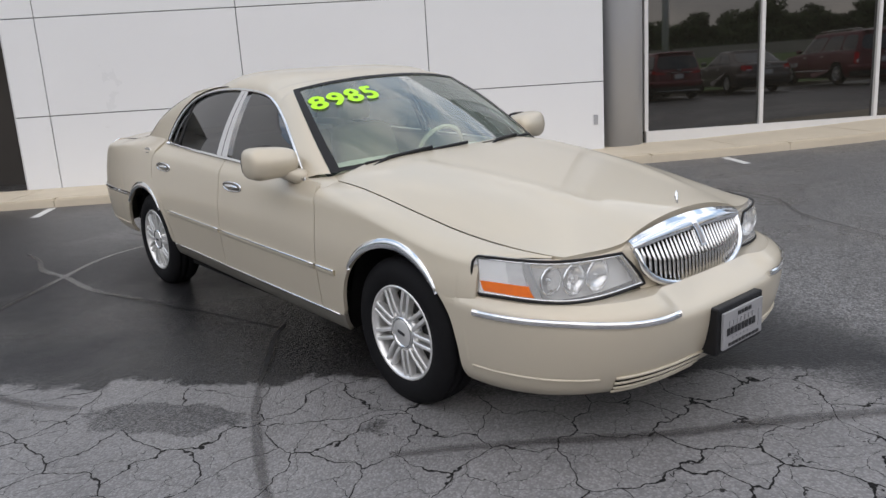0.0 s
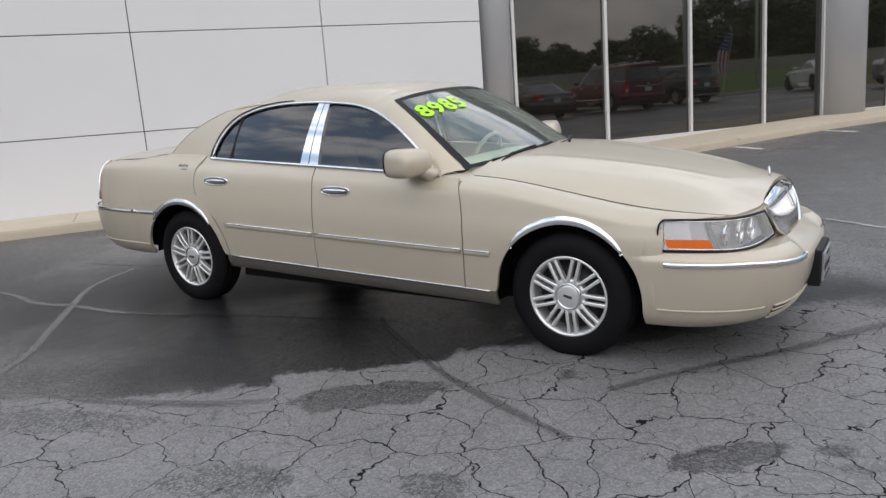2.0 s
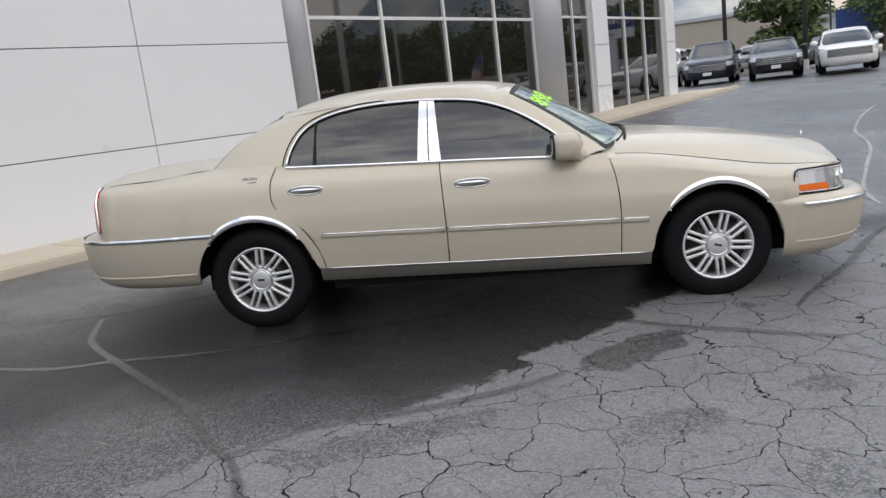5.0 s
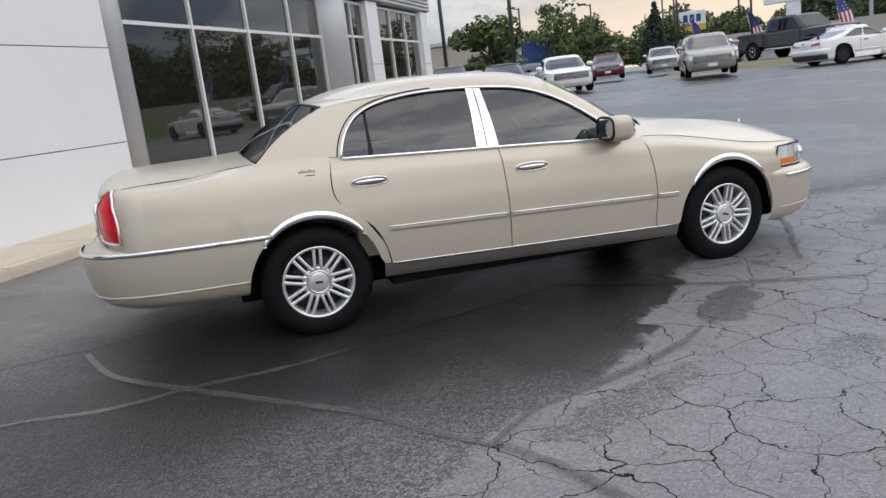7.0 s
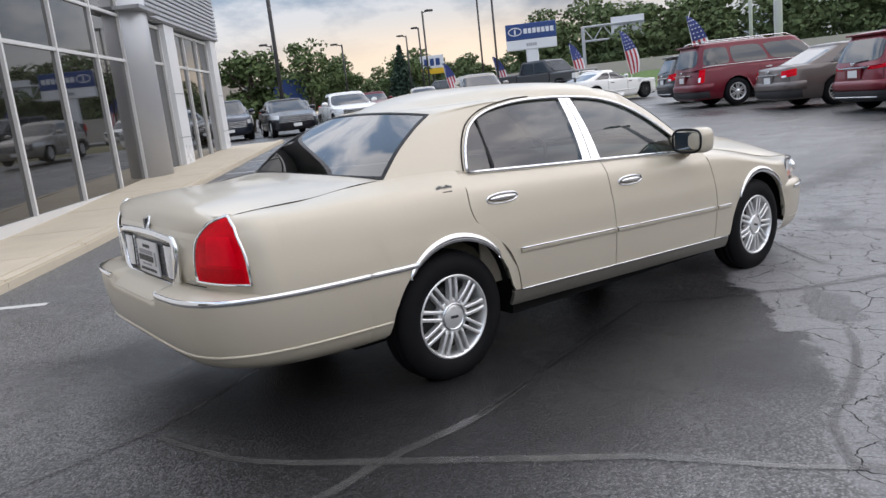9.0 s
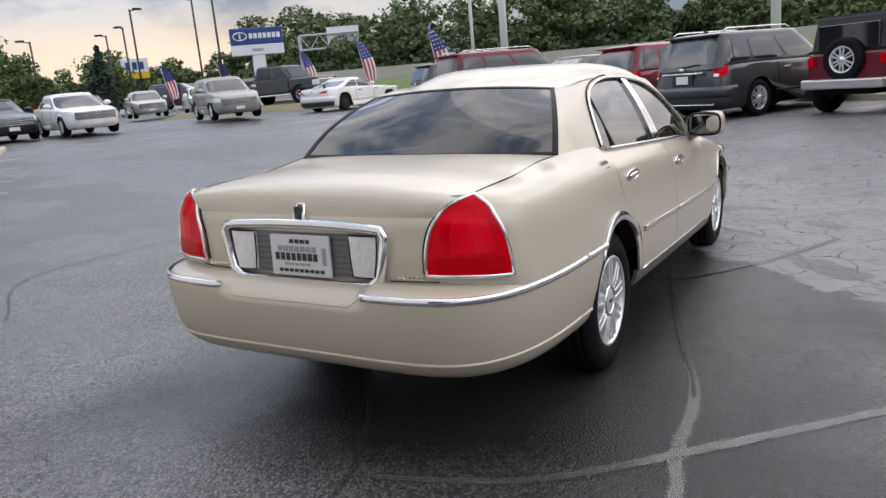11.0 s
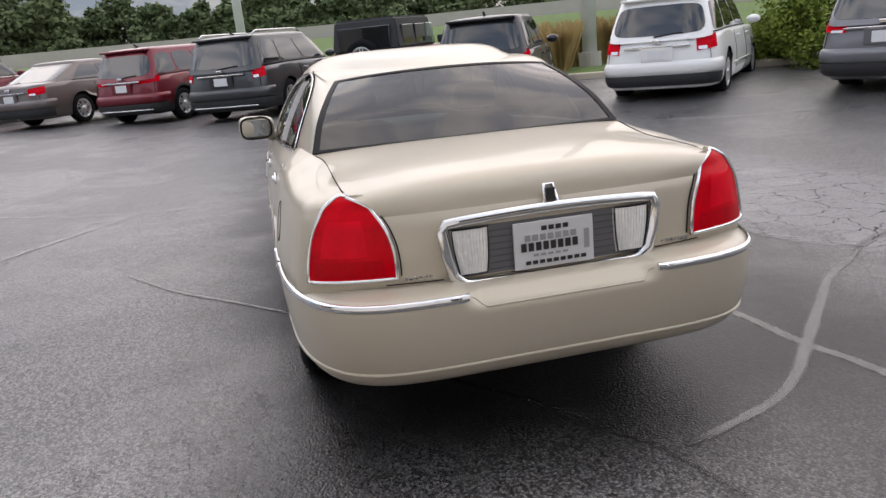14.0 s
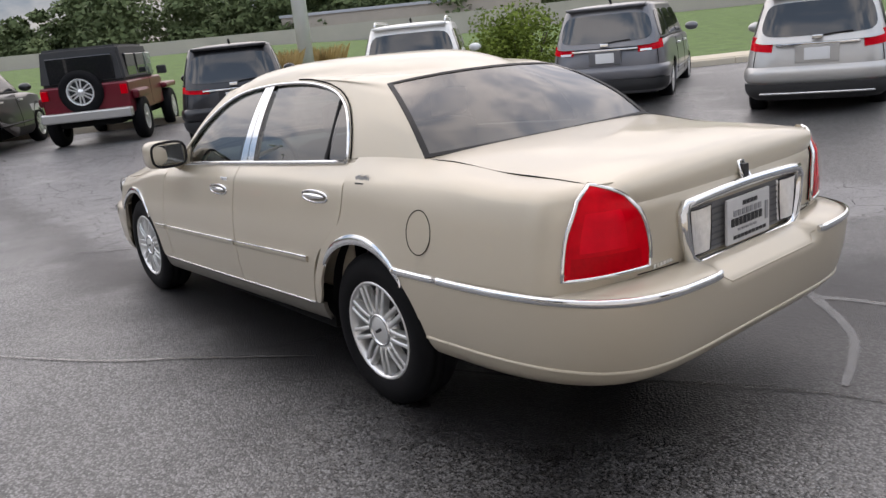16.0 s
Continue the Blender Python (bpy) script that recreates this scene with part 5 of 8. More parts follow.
for s in BOTH:
    a0, a1 = (math.radians(84), math.radians(22)) if s > 0 else (math.radians(-22), math.radians(-84))
    bumper_strip(front_bumper_at, 0.553, a0, a1, "bumper_trim", 0.028, 0.012, CHROME, fb, 30, (lambda k: -0.026 * smoothstep(0.35, 0.9, k)) if s > 0 else (lambda k: -0.026 * smoothstep(0.65, 0.1, k)))
    r0, r1 = (math.radians(89.6), math.radians(21.6)) if s > 0 else (math.radians(-21.6), math.radians(-89.6))
    bumper_strip(rear_bumper_at, 0.662, r0, r1, "bumper_trim", 0.030, 0.013, CHROME, rb)
    # intake slots: a dark patch on the bumper paints their shaded depth
    i0, i1 = (math.radians(43), math.radians(10)) if s > 0 else (math.radians(-10), math.radians(-43))
    part("intake_shade", sheet(lambda u, v: front_bumper_at(i0 + (i1 - i0) * u, 0.235 + 0.085 * v, 0.002), 16, 3), GAP, fb, smooth=True)
    for z in (0.242, 0.265, 0.29, 0.315):
        part("intake_bar", tube([front_bumper_at(i0 + (i1 - i0) * k / 14, z, 0.004) for k in range(15)], 0.0066), PAINT, fb, smooth=True)
    bumper_strip(front_bumper_at, 0.315, (math.radians(86) if s > 0 else math.radians(-48)), (math.radians(48) if s > 0 else math.radians(-86)), "crease", 0.012, 0.004, PAINT, fb)
bumper_strip(rear_bumper_at, 0.410, math.radians(-89.5), math.radians(89.5), "crease", 0.014, 0.007, PAINT, rb, 70)
bumper_strip(rear_bumper_at, 0.622, math.radians(-21), math.radians(21), "crease", 0.007, 0.003, PAINT, rb, 40, lambda k: 0.036 * smoothstep(0.84, 1.0, abs(2 * k - 1)))


def plate(parent, face, w, h, sx, ground=PLATE_WHITE):
    """A plate with a name that is not spelled out: plain bars for its lines."""
    p = part("plate", box(min(0, 0.012 * sx), max(0, 0.012 * sx), -w / 2, w / 2, -h / 2, h / 2, 0.003), ground, parent, "dealer's plate with dark lettering bars")
    p.matrix_local = face
    x0, x1 = sorted((0.0125 * sx, 0.0150 * sx))
    for n, (y0, y1, z0, z1, m) in enumerate(((-0.055, 0.055, 0.050, 0.066, INK), (-0.085, 0.12, 0.016, 0.038, INK_GREY), (-0.09, 0.135, -0.020, 0.010, INK), (-0.05, 0.09, -0.040, -0.031, INK_GREY), (-0.12, 0.12, -0.068, -0.055, INK), (-0.135, -0.108, -0.035, 0.035, INK_GREY))):
        count = max(1, int((y1 - y0) / 0.026))
        for c in range(count):
            a = y0 + (y1 - y0) * c / count
            b = a + (y1 - y0) / count * 0.72
            a, b = a * -sx, b * -sx
            part("letter_bar", box(x0, x1, min(a, b) * w / 0.305, max(a, b) * w / 0.305, z0, z1), m, p)
    return p


bracket = part("plate_bracket", box(2.545, 2.630, -0.155, 0.195, 0.305, 0.505, 0.008), BLACK, car, "black plate bracket")
plate(car, Matrix.Translation((2.631, 0.02, 0.405)), 0.305, 0.155, 1, INK_GREY)

# ---- tail: lamps, garnish, plate ----
TAIL_ZS = deck_z(-2.42, 0.70) - 0.06
for s in BOTH:
    def tail(u, v, out=0.0):
        z = 0.726 + (1.010 - 0.726) * v
        h = tail_half(z)
        half = 16.2 * max(0.0, 1 - v ** 2.7) ** 0.55
        a = radians(54.6 + 1.9 * v + half * (2 * u - 1))
        y = h * math.sin(a)
        o = Vector((-math.cos(a) ** 0.6, math.sin(a) ** 2, 0)).normalized() * out
        if z > TAIL_ZS:
            lo, hi, w = 0.0, 1.0, (math.degrees(a) - 40) / 50
            for _ in range(24):
                mid = (lo + hi) / 2
                if tail_corner(w, 0.7 + 0.3 * mid).z < z:
                    lo = mid
                else:
                    hi = mid
            return tail_corner(w, 0.7 + 0.3 * lo) + o + Vector((0, 0, out * 0.6))
        return Vector((rear_x(y, z), y, z)) + o
    tl = part("tail_lamp", sheet(lambda u, v: tail(1 - u, math.sin(math.pi / 2 * v), 0.012), 22, 20, 0.02, (s,)), RED_LENS, car, "red tail lamp in a chrome frame", smooth=True)
    part("inner_lens", sheet(lambda u, v: tail(0.80 - 0.56 * u, 0.30 + 0.44 * v, 0.0135), 12, 14, 0.001, (s,)), RED_BRIGHT, tl, "brighter red brake lens", smooth=True)
    part("fluted_lens", sheet(lambda u, v: tail(0.90 - 0.80 * u, 0.05 + 0.20 * v, 0.0140), 14, 8, 0.001, (s,)), RED_DEEP, tl, smooth=True)
    edge = [tail(u, 0, 0.012) for u in [k / 14 for k in range(15)]] + [tail(1, v, 0.012) for v in [math.sin(math.pi / 2 * k / 14) for k in range(1, 15)]] + [tail(0, math.cos(math.pi / 2 * k / 14), 0.012) for k in range(1, 14)]
    shut = [Vector(tail(0, v, 0.006)) + Vector((0.0, -0.013, 0)) for v in [0.02 + 0.96 * math.sin(math.pi / 2 * k / 16) for k in range(17)]]
    shut += [Vector((x, spline(QUARTER_Y, x) - 0.0015, deck_z(x, spline(QUARTER_Y, x)) + 0.0005)) for x in [-2.50 + 0.74 * k / 14 for k in range(15)]]
    part("lid_gap", tube([(p.x, p.y * s, p.z) for p in shut], 0.0026, n=5), GAP, car, smooth=True)
    part("lamp_frame", tube([(p.x, p.y * s, p.z) for p in edge], 0.008, closed=True, n=6), CHROME, tl, smooth=True)

GARNISH_DARK = mat("garnish_rib", (0.10, 0.10, 0.105), 0.45, 0.2, 0.08, 40)
garnish = part("plate_garnish", sheet(lambda u, v: (rear_x(0.3, 0.8) - 0.004, (2 * u - 1) * (0.355 + 0.02 * v), 0.70 + 0.175 * v), 8, 6, 0.01), mat("grey_garnish", (0.16, 0.16, 0.165), 0.4, 0.2, 0.08, 40), car, "grey plate surround in a chrome frame")
gx = rear_x(0.3, 0.8)
gl = [(gx - 0.010, y, z) for y, z in ([(0.385 * (1 - 2 * k / 16), 0.898 + 0.012 * math.sin(math.pi * k / 16)) for k in range(17)] + [(-0.400, 0.87), (-0.388, 0.78), (-0.370, 0.71), (-0.33, 0.678)] + [(-0.30 + 0.60 * k / 10, 0.672 - 0.004 * math.sin(math.pi * k / 10)) for k in range(11)] + [(0.33, 0.678), (0.370, 0.71), (0.388, 0.78), (0.400, 0.87)])]
part("frame", tube(gl, 0.021, closed=True, n=8), CHROME, garnish, "chrome frame", smooth=True)
for s in BOTH:
    def back_up(u, v, out=0.0):
        w = 0.128 - 0.030 * v ** 2.2
        y = 0.366 - 0.020 * v ** 2 - w * (1 - u)
        return gx - 0.014 - out - 0.006 * math.sin(math.pi * u), y, 0.872 - 0.162 * v
    backup = part("reversing_lamp", sheet(lambda u, v: back_up(u, v, 0.0022 * math.cos(2 * math.pi * 11 * u)), 66, 8, 0.012, (s,)), LENS_WHITE, garnish, "clear ribbed reversing lamp", smooth=True)
    ring = [back_up(k / 8, 0) for k in range(9)] + [back_up(1, k / 8) for k in range(1, 9)] + [back_up(1 - k / 8, 1) for k in range(1, 9)] + [back_up(0, 1 - k / 8) for k in range(1, 8)]
    part("lamp_seal", tube([(x, y * s, z) for x, y, z in ring], 0.0032, closed=True), BLACK, backup, smooth=True)
for k in range(7):
    part("rib", box(gx - 0.010, gx - 0.002, -0.235, 0.235, 0.712 + 0.023 * k, 0.716 + 0.023 * k), GARNISH_DARK, garnish)
plate(car, Matrix.Translation((gx - 0.012, 0.0, 0.782)), 0.298, 0.168, -1)
for s in BOTH:
    seam = [(rear_x(y, z) - 0.001, y * s, z) for y, z in [(0.40 + 0.20 * k / 10, 0.697 + 0.004 * k / 10) for k in range(11)]]
    part("boot_seam", tube(seam, 0.0022), GAP, car, smooth=True)
emb = part("boot_emblem", tube([(rear_x(0, 0.95) - 0.030, -0.026, 0.920), (rear_x(0, 0.98) - 0.034, -0.016, 0.985), (rear_x(0, 0.98) - 0.034, 0.016, 0.985), (rear_x(0, 0.95) - 0.030, 0.026, 0.920)], 0.008, closed=True), CHROME, car, "chrome boot emblem", smooth=True)
part("emblem_field", box(rear_x(0, 0.95) - 0.029, rear_x(0, 0.95) + 0.02, -0.016, 0.016, 0.922, 0.976), INK, emb)
for y0, y1 in ((0.42, 0.545), (-0.545, -0.405)):
    n = 7
    for k in range(n):
        a = y0 + (y1 - y0) * k / n
        part("name_bar", box(rear_x(0.48, 0.715) - 0.004, rear_x(0.48, 0.715) + 0.02, a, a + (y1 - y0) / n * 0.7, 0.709, 0.722), CHROME, car)

# ---- wheels ----
def lathe(prof, n=56):
    bm = bmesh.new()
    rings = [[bm.verts.new((r * math.cos(2 * math.pi * k / n), w, r * math.sin(2 * math.pi * k / n))) for k in range(n)] for r, w in prof]
    for a, b in zip(rings, rings[1:]):
        for k in range(n):
            bm.faces.new((a[k], b[k], b[(k + 1) % n], a[(k + 1) % n]))
    return bm


def spoke_mesh():
    """One bar of a pair: it runs beside the wheel's radius from the hub disc to the rim."""
    bm = bmesh.new()
    rows = []
    for r, w, h, d in ((0.078, -0.006, 0.0085, 0.03), (0.10, -0.002, 0.0088, 0.034), (0.14, -0.001, 0.0088, 0.036), (0.18, -0.003, 0.0090, 0.034), (0.212, -0.004, 0.0110, 0.03)):
        rows.append([bm.verts.new(p) for p in ((-h, w - d, r), (-h, w - 0.003, r), (-h * 0.5, w, r), (h * 0.5, w, r), (h, w - 0.003, r), (h, w - d, r))])
    for a, b in zip(rows, rows[1:]):
        for k in range(5):
            bm.faces.new((a[k], b[k], b[k + 1], a[k + 1]))
    return bm


SPOKE = []
HUB_DARK = mat("brake_shadow", (0.03, 0.03, 0.03), 0.6, 0.3)


def wheel(x, y, s, turn):
    holder = part("wheel", lathe([(0.226, -0.20), (0.226, -0.012), (0.217, -0.006)], 48), RUBBER, car, "alloy wheel with paired spokes", smooth=True)
    holder.matrix_local = Matrix.Translation((x, y * s, 0.332)) @ Matrix.Diagonal((1, s, 1, 1)) @ Matrix.Rotation(radians(turn), 4, "Y")
    tyre = [(0.216, -0.010), (0.224, 0.0), (0.236, 0.006), (0.262, 0.013), (0.295, 0.011), (0.315, 0.0), (0.335, -0.014), (0.343, -0.03), (0.3455, -0.042), (0.338, -0.044), (0.338, -0.05), (0.346, -0.052), (0.348, -0.09), (0.340, -0.092), (0.340, -0.098), (0.348, -0.10), (0.346, -0.15), (0.33, -0.18), (0.30, -0.205), (0.226, -0.205)]
    part("tyre", lathe(tyre, 72), RUBBER, holder, "black tyre", smooth=True)
    part("rim", lathe([(0.196, -0.16), (0.200, -0.03), (0.206, -0.010), (0.213, 0.002), (0.220, 0.004), (0.226, -0.004)], 56), ALLOY, holder, "machined alloy rim", smooth=True)
    part("hub", lathe([(0.100, -0.05), (0.098, -0.022), (0.092, -0.014), (0.078, -0.012), (0.072, -0.018), (0.068, -0.010), (0.050, -0.005), (0.0005, -0.003)], 40), ALLOY, holder, smooth=True)
    part("cap_ring", lathe([(0.076, -0.018), (0.073, -0.004), (0.065, -0.003), (0.062, -0.010)], 40), CHROME, holder, smooth=True)
    part("cap_mark", box(-0.024, 0.024, -0.0035, 0.0005, -0.007, 0.007, 0.001), INK, holder)
    part("brake_disc", lathe([(0.0005, -0.055), (0.15, -0.055), (0.155, -0.07), (0.2, -0.10)], 36), HUB_DARK, holder, smooth=True)
    for k in range(9):
        for off in (-0.0195, 0.0195):
            if not SPOKE:
                sp = part("spoke", spoke_mesh(), ALLOY, holder, smooth=False)
                SPOKE.append(sp.data)
            else:
                sp = new("spoke", SPOKE[0])
                sp.parent = holder
            sp.matrix_local = Matrix.Rotation(radians(40 * k), 4, "Y") @ Matrix.Translation((off, 0, 0))


for s, t1, t2 in ((1, 10, 27), (-1, 14, 3)):
    wheel(F_ARCH, 0.873, s, t1)
    wheel(R_ARCH, 0.890, s, t2)

# ---- cabin ----
def cushion(x0, x1, y0, y1, z0, z1, lean=0.0, r=0.05):
    bm = bmesh.new()
    bmesh.ops.create_cube(bm, size=2.0)
    bmesh.ops.subdivide_edges(bm, edges=bm.edges[:], cuts=4, use_grid_fill=True)
    c, h = Vector(((x0 + x1) / 2, (y0 + y1) / 2, (z0 + z1) / 2)), Vector(((x1 - x0) / 2, (y1 - y0) / 2, (z1 - z0) / 2))
    for v in bm.verts:
        p = v.co
        k = (abs(p.x) ** 6 + abs(p.y) ** 6 + abs(p.z) ** 6) ** (1 / 6)
        p = p / k
        v.co = Vector((c.x + p.x * h.x - lean * (p.z + 1) * h.z, c.y + p.y * h.y, c.z + p.z * h.z))
    return bm


for y in (0.37, -0.37):
    part("front_seat", cushion(-0.40, 0.15, y - 0.25, y + 0.25, 0.42, 0.62), LEATHER, car, "beige leather front seat", smooth=True)
    part("front_backrest", cushion(-0.50, -0.32, y - 0.25, y + 0.25, 0.55, 1.10, 0.25), LEATHER, car, smooth=True)
    part("headrest", cushion(-0.66, -0.56, y - 0.12, y + 0.12, 1.12, 1.28, 0.1), LEATHER, car, smooth=True)
part("rear_seat", cushion(-1.25, -0.75, -0.66, 0.66, 0.42, 0.66), LEATHER, car, "beige leather rear bench", smooth=True)
part("rear_backrest", cushion(-1.50, -1.30, -0.66, 0.66, 0.55, 1.06, 0.2), LEATHER, car, smooth=True)
part("parcel_shelf", box(-1.85, -1.40, -0.66, 0.66, 1.00, 1.03), DASH, car)
part("dashboard", cushion(0.42, 1.05, -0.72, 0.72, 0.72, 1.00), DASH, car, "beige dashboard", smooth=True)
part("steering_wheel", tube([(0.34 + 0.07 * math.sin(a) * 1.0, 0.37 + 0.185 * math.cos(a), 0.93 + 0.17 * math.sin(a)) for a in [2 * math.pi * k / 32 for k in range(32)]], 0.015, closed=True), LEATHER, car, "beige steering wheel", smooth=True)
part("steering_boss", cushion(0.34, 0.48, 0.31, 0.43, 0.87, 0.97), LEATHER, car, smooth=True)
part("rear_view_mirror", cushion(0.36, 0.39, -0.11, 0.11, 1.30, 1.36), BLACK, car, smooth=True)
for s in BOTH:
    part("door_card", sheet(lambda u, v: (-1.2 + 1.95 * u, 0.78, 0.42 + 0.56 * v), 4, 4, 0.01, (s,)), LEATHER, car)


# ---- grass, road and barrier beyond the lot ----
def leafy(name, dark, light, scale=3.0):
    m = mat(name, dark, 0.75, 0, 0.0)
    n, l = m.node_tree.nodes, m.node_tree.links
    b = n["Principled BSDF"]
    geo = n.new("ShaderNodeNewGeometry")
    tc = n.new("ShaderNodeTexCoord")
    ns = n.new("ShaderNodeTexNoise")
    ns.inputs["Scale"].default_value = scale
    l.new(tc.outputs["Object"], ns.inputs["Vector"])
    add = n.new("ShaderNodeMath")
    add.operation = "MULTIPLY_ADD"
    l.new(geo.outputs["Random Per Island"], add.inputs[0])
    add.inputs[1].default_value = 0.4
    l.new(ns.outputs["Fac"], add.inputs[2])
    sub = n.new("ShaderNodeMath")
    sub.operation = "SUBTRACT"
    sub.inputs[1].default_value = 0.2
    l.new(add.outputs[0], sub.inputs[0])
    mx = n.new("ShaderNodeMix")
    mx.data_type = "RGBA"
    mx.inputs[6].default_value, mx.inputs[7].default_value = (*dark, 1), (*light, 1)
    l.new(sub.outputs[0], mx.inputs[0])
    l.new(mx.outputs[2], b.inputs["Base Color"])
    b.inputs["Specular IOR Level"].default_value = 0.2
    return m


LEAF = leafy("leaves", (0.045, 0.072, 0.028), (0.13, 0.175, 0.065))
LEAF_WOOD = leafy("wood_leaves", (0.05, 0.078, 0.032), (0.155, 0.195, 0.085), 0.15)
LEAF_BUSH = leafy("bush_leaves", (0.07, 0.11, 0.015), (0.20, 0.26, 0.04))
NEEDLE = leafy("needles", (0.016, 0.034, 0.024), (0.045, 0.075, 0.05))
STRAW = leafy("dry_grass", (0.30, 0.20, 0.07), (0.52, 0.38, 0.17))
BARK = mat("bark", (0.10, 0.08, 0.06), 0.9, 0, 0.3, 6, 0.6, 40)
LAWN = mat("lawn", (0.085, 0.145, 0.030), 0.9, 0, 0.75, 2.2, 1.0, 40)
EARTH = mat("earth_bank", (0.19, 0.17, 0.10), 0.9, 0, 0.3, 1.5, 0.6, 30)
ROAD = mat("far_road", (0.16, 0.155, 0.15), 0.7, 0, 0.15, 0.3)
BARRIER = mat("barrier_concrete", (0.44, 0.40, 0.35), 0.85, 0, 0.18, 0.5, 0.2, 20)


def bank_z(s, d):
    """Height of the kerb's top along the lot's edge."""
    p = fpt(s, -d)
    return ground_z(p.x, p.y) + 0.13


def out_z(az):
    return 1.25 + 0.65 * smoothstep(-45, -22, az)


def verge():
    """The verge, from the lot's straight edge out to the bend of the highway."""
    bm = bmesh.new()
    g = []
    for k in range(73):
        az = -104 + 143.0 * k / 72
        r0 = 13.75 / math.cos(radians(az + 34.5))
        row = []
        for q in (0, 0.01, 0.08, 0.2, 0.35, 0.5, 0.65, 0.8, 0.92, 1.0):
            r = r0 + (52.3 - r0) * q
            x, y = r * math.cos(radians(az)), r * math.sin(radians(az))
            p0 = r0 * math.cos(radians(az)), r0 * math.sin(radians(az))
            z0 = ground_z(*p0) + 0.13
            row.append(bm.verts.new((x, y, max(z0 + (out_z(az) - z0) * smoothstep(0.05, 1.0, q), ground_z(x, y) + 0.05))))
        g.append(row)
    for a, b in zip(g, g[1:]):
        for k in range(9):
            bm.faces.new((a[k], a[k + 1], b[k + 1], b[k]))
    return bm


tagged(part("lawn", verge(), LAWN, smooth=True), "mown green verge rising to the highway", "grass", kind="structure")


def ribbon(name, r0, r1, h0, h1, material, label, category, a0=-120, a1=50, level=None):
    bm = bmesh.new()
    rows = []
    for k in range(86):
        az = a0 + (a1 - a0) * k / 85
        c, s_ = math.cos(radians(az)), math.sin(radians(az))
        z = out_z(az)
        top = level if level else z + h1
        rows.append([bm.verts.new((r * c, r * s_, h)) for r, h in ((r0, z + h0), (r0, top), (r1, top), (r1, z + h0))])
    for a, b in zip(rows, rows[1:]):
        for k in range(3):
            bm.faces.new((a[k], a[k + 1], b[k + 1], b[k]))
    return tagged(part(name, bm, material), label, category, kind="structure")


ribbon("highway", 52.9, 68.0, -0.5, 0.06, ROAD, "grey highway beyond the verge", "road")
ribbon("highway_barrier", 52.4, 52.8, -0.8, 0.9, BARRIER, "long pale concrete highway barrier", "barrier", level=2.78)
kerb_line = tagged(new("lot_kerb"), "pale concrete kerb along the verge", "kerb", kind="structure")
kerb_line.matrix_world = FACADE
for k in range(34):
    s0 = -45 + 2.4 * k
    z = bank_z(s0 + 1.2, 13.75)
    part("kerb", box(s0 + 0.004, s0 + 2.396, -13.76, -13.58, z - 0.35, z + 0.015, 0.02), CONCRETE, kerb_line)
for k in range(15):
    s0 = -30 + 2.0 * k
    z = bank_z(s0 + 1.0, 14.6)
    part("slab", box(s0 + 0.004, s0 + 1.996, -15.2, -13.80, z - 0.25, z + 0.03, 0.01), CONCRETE, kerb_line)


# ---- trees ----
def leaf_cloud(bm, centre, radii, count, size, rnd, hollow=0.45):
    """Many small folded leaves in an uneven ellipsoid."""
    for _ in range(count):
        d = Vector((rnd.gauss(0, 1), rnd.gauss(0, 1), rnd.gauss(0, 1))).normalized()
        r = hollow + (1 - hollow) * rnd.random() ** 0.6
        p = Vector(centre) + Vector((d.x * radii[0], d.y * radii[1], d.z * radii[2])) * r
        a = Vector((rnd.gauss(0, 1), rnd.gauss(0, 1), rnd.gauss(0, 0.6))).normalized()
        b = a.cross(d + Vector((rnd.uniform(-0.6, 0.6), rnd.uniform(-0.6, 0.6), 0.3))).normalized()
        s = size * rnd.uniform(0.6, 1.3)
        v = [bm.verts.new(p + a * s), bm.verts.new(p + b * s * 0.6), bm.verts.new(p - a * s * 0.8), bm.verts.new(p - b * s * 0.6)]
        bm.faces.new(v)
    return bm


def crown(seed, r, h, base, clumps, leaves, size):
    rnd = random.Random(seed)
    bm = bmesh.new()
    for k in range(clumps):
        t = rnd.random()
        a = rnd.uniform(0, 2 * math.pi)
        w = r * (0.35 + 0.65 * math.sin(math.pi * (0.12 + 0.8 * t)))
        q = w * rnd.random() ** 0.5 * 0.8
        c = (q * math.cos(a), q * math.sin(a), base + h * t)
        leaf_cloud(bm, c, (r * rnd.uniform(0.22, 0.42), r * rnd.uniform(0.22, 0.42), h * rnd.uniform(0.10, 0.2)), leaves, size, rnd)
    return bm


def limbs(seed, height, r):
    rnd = random.Random(seed)
    bm = bmesh.new()
    trunk = [(rnd.uniform(-0.05, 0.05) * k, rnd.uniform(-0.05, 0.05) * k, height * 0.75 * k / 6) for k in range(7)]
    tube(trunk, r, n=8, bm=bm)
    for _ in range(6):
        z = height * rnd.uniform(0.28, 0.6)
        a = rnd.uniform(0, 2 * math.pi)
        l = height * rnd.uniform(0.18, 0.3)
        tube([(0, 0, z), (l * 0.5 * math.cos(a), l * 0.5 * math.sin(a), z + l * 0.4), (l * math.cos(a), l * math.sin(a), z + l * 0.9)], r * 0.35, n=5, bm=bm)
    return bm


def tree(x, y, z, height, width, seed, label="leafy green broadleaf tree", leaf=0.22, clumps=34, leaves=70):
    t = empty("tree", Matrix.Translation((x, y, z)), label, "tree", "trees round the lot")
    height *= 0.84
    part("trunk", limbs(seed, height, 0.02 * height + 0.05), BARK, t)
    part("crown", crown(seed, width / 2, height * 0.75, height * 0.22, clumps, leaves, leaf), LEAF, t)
    return t


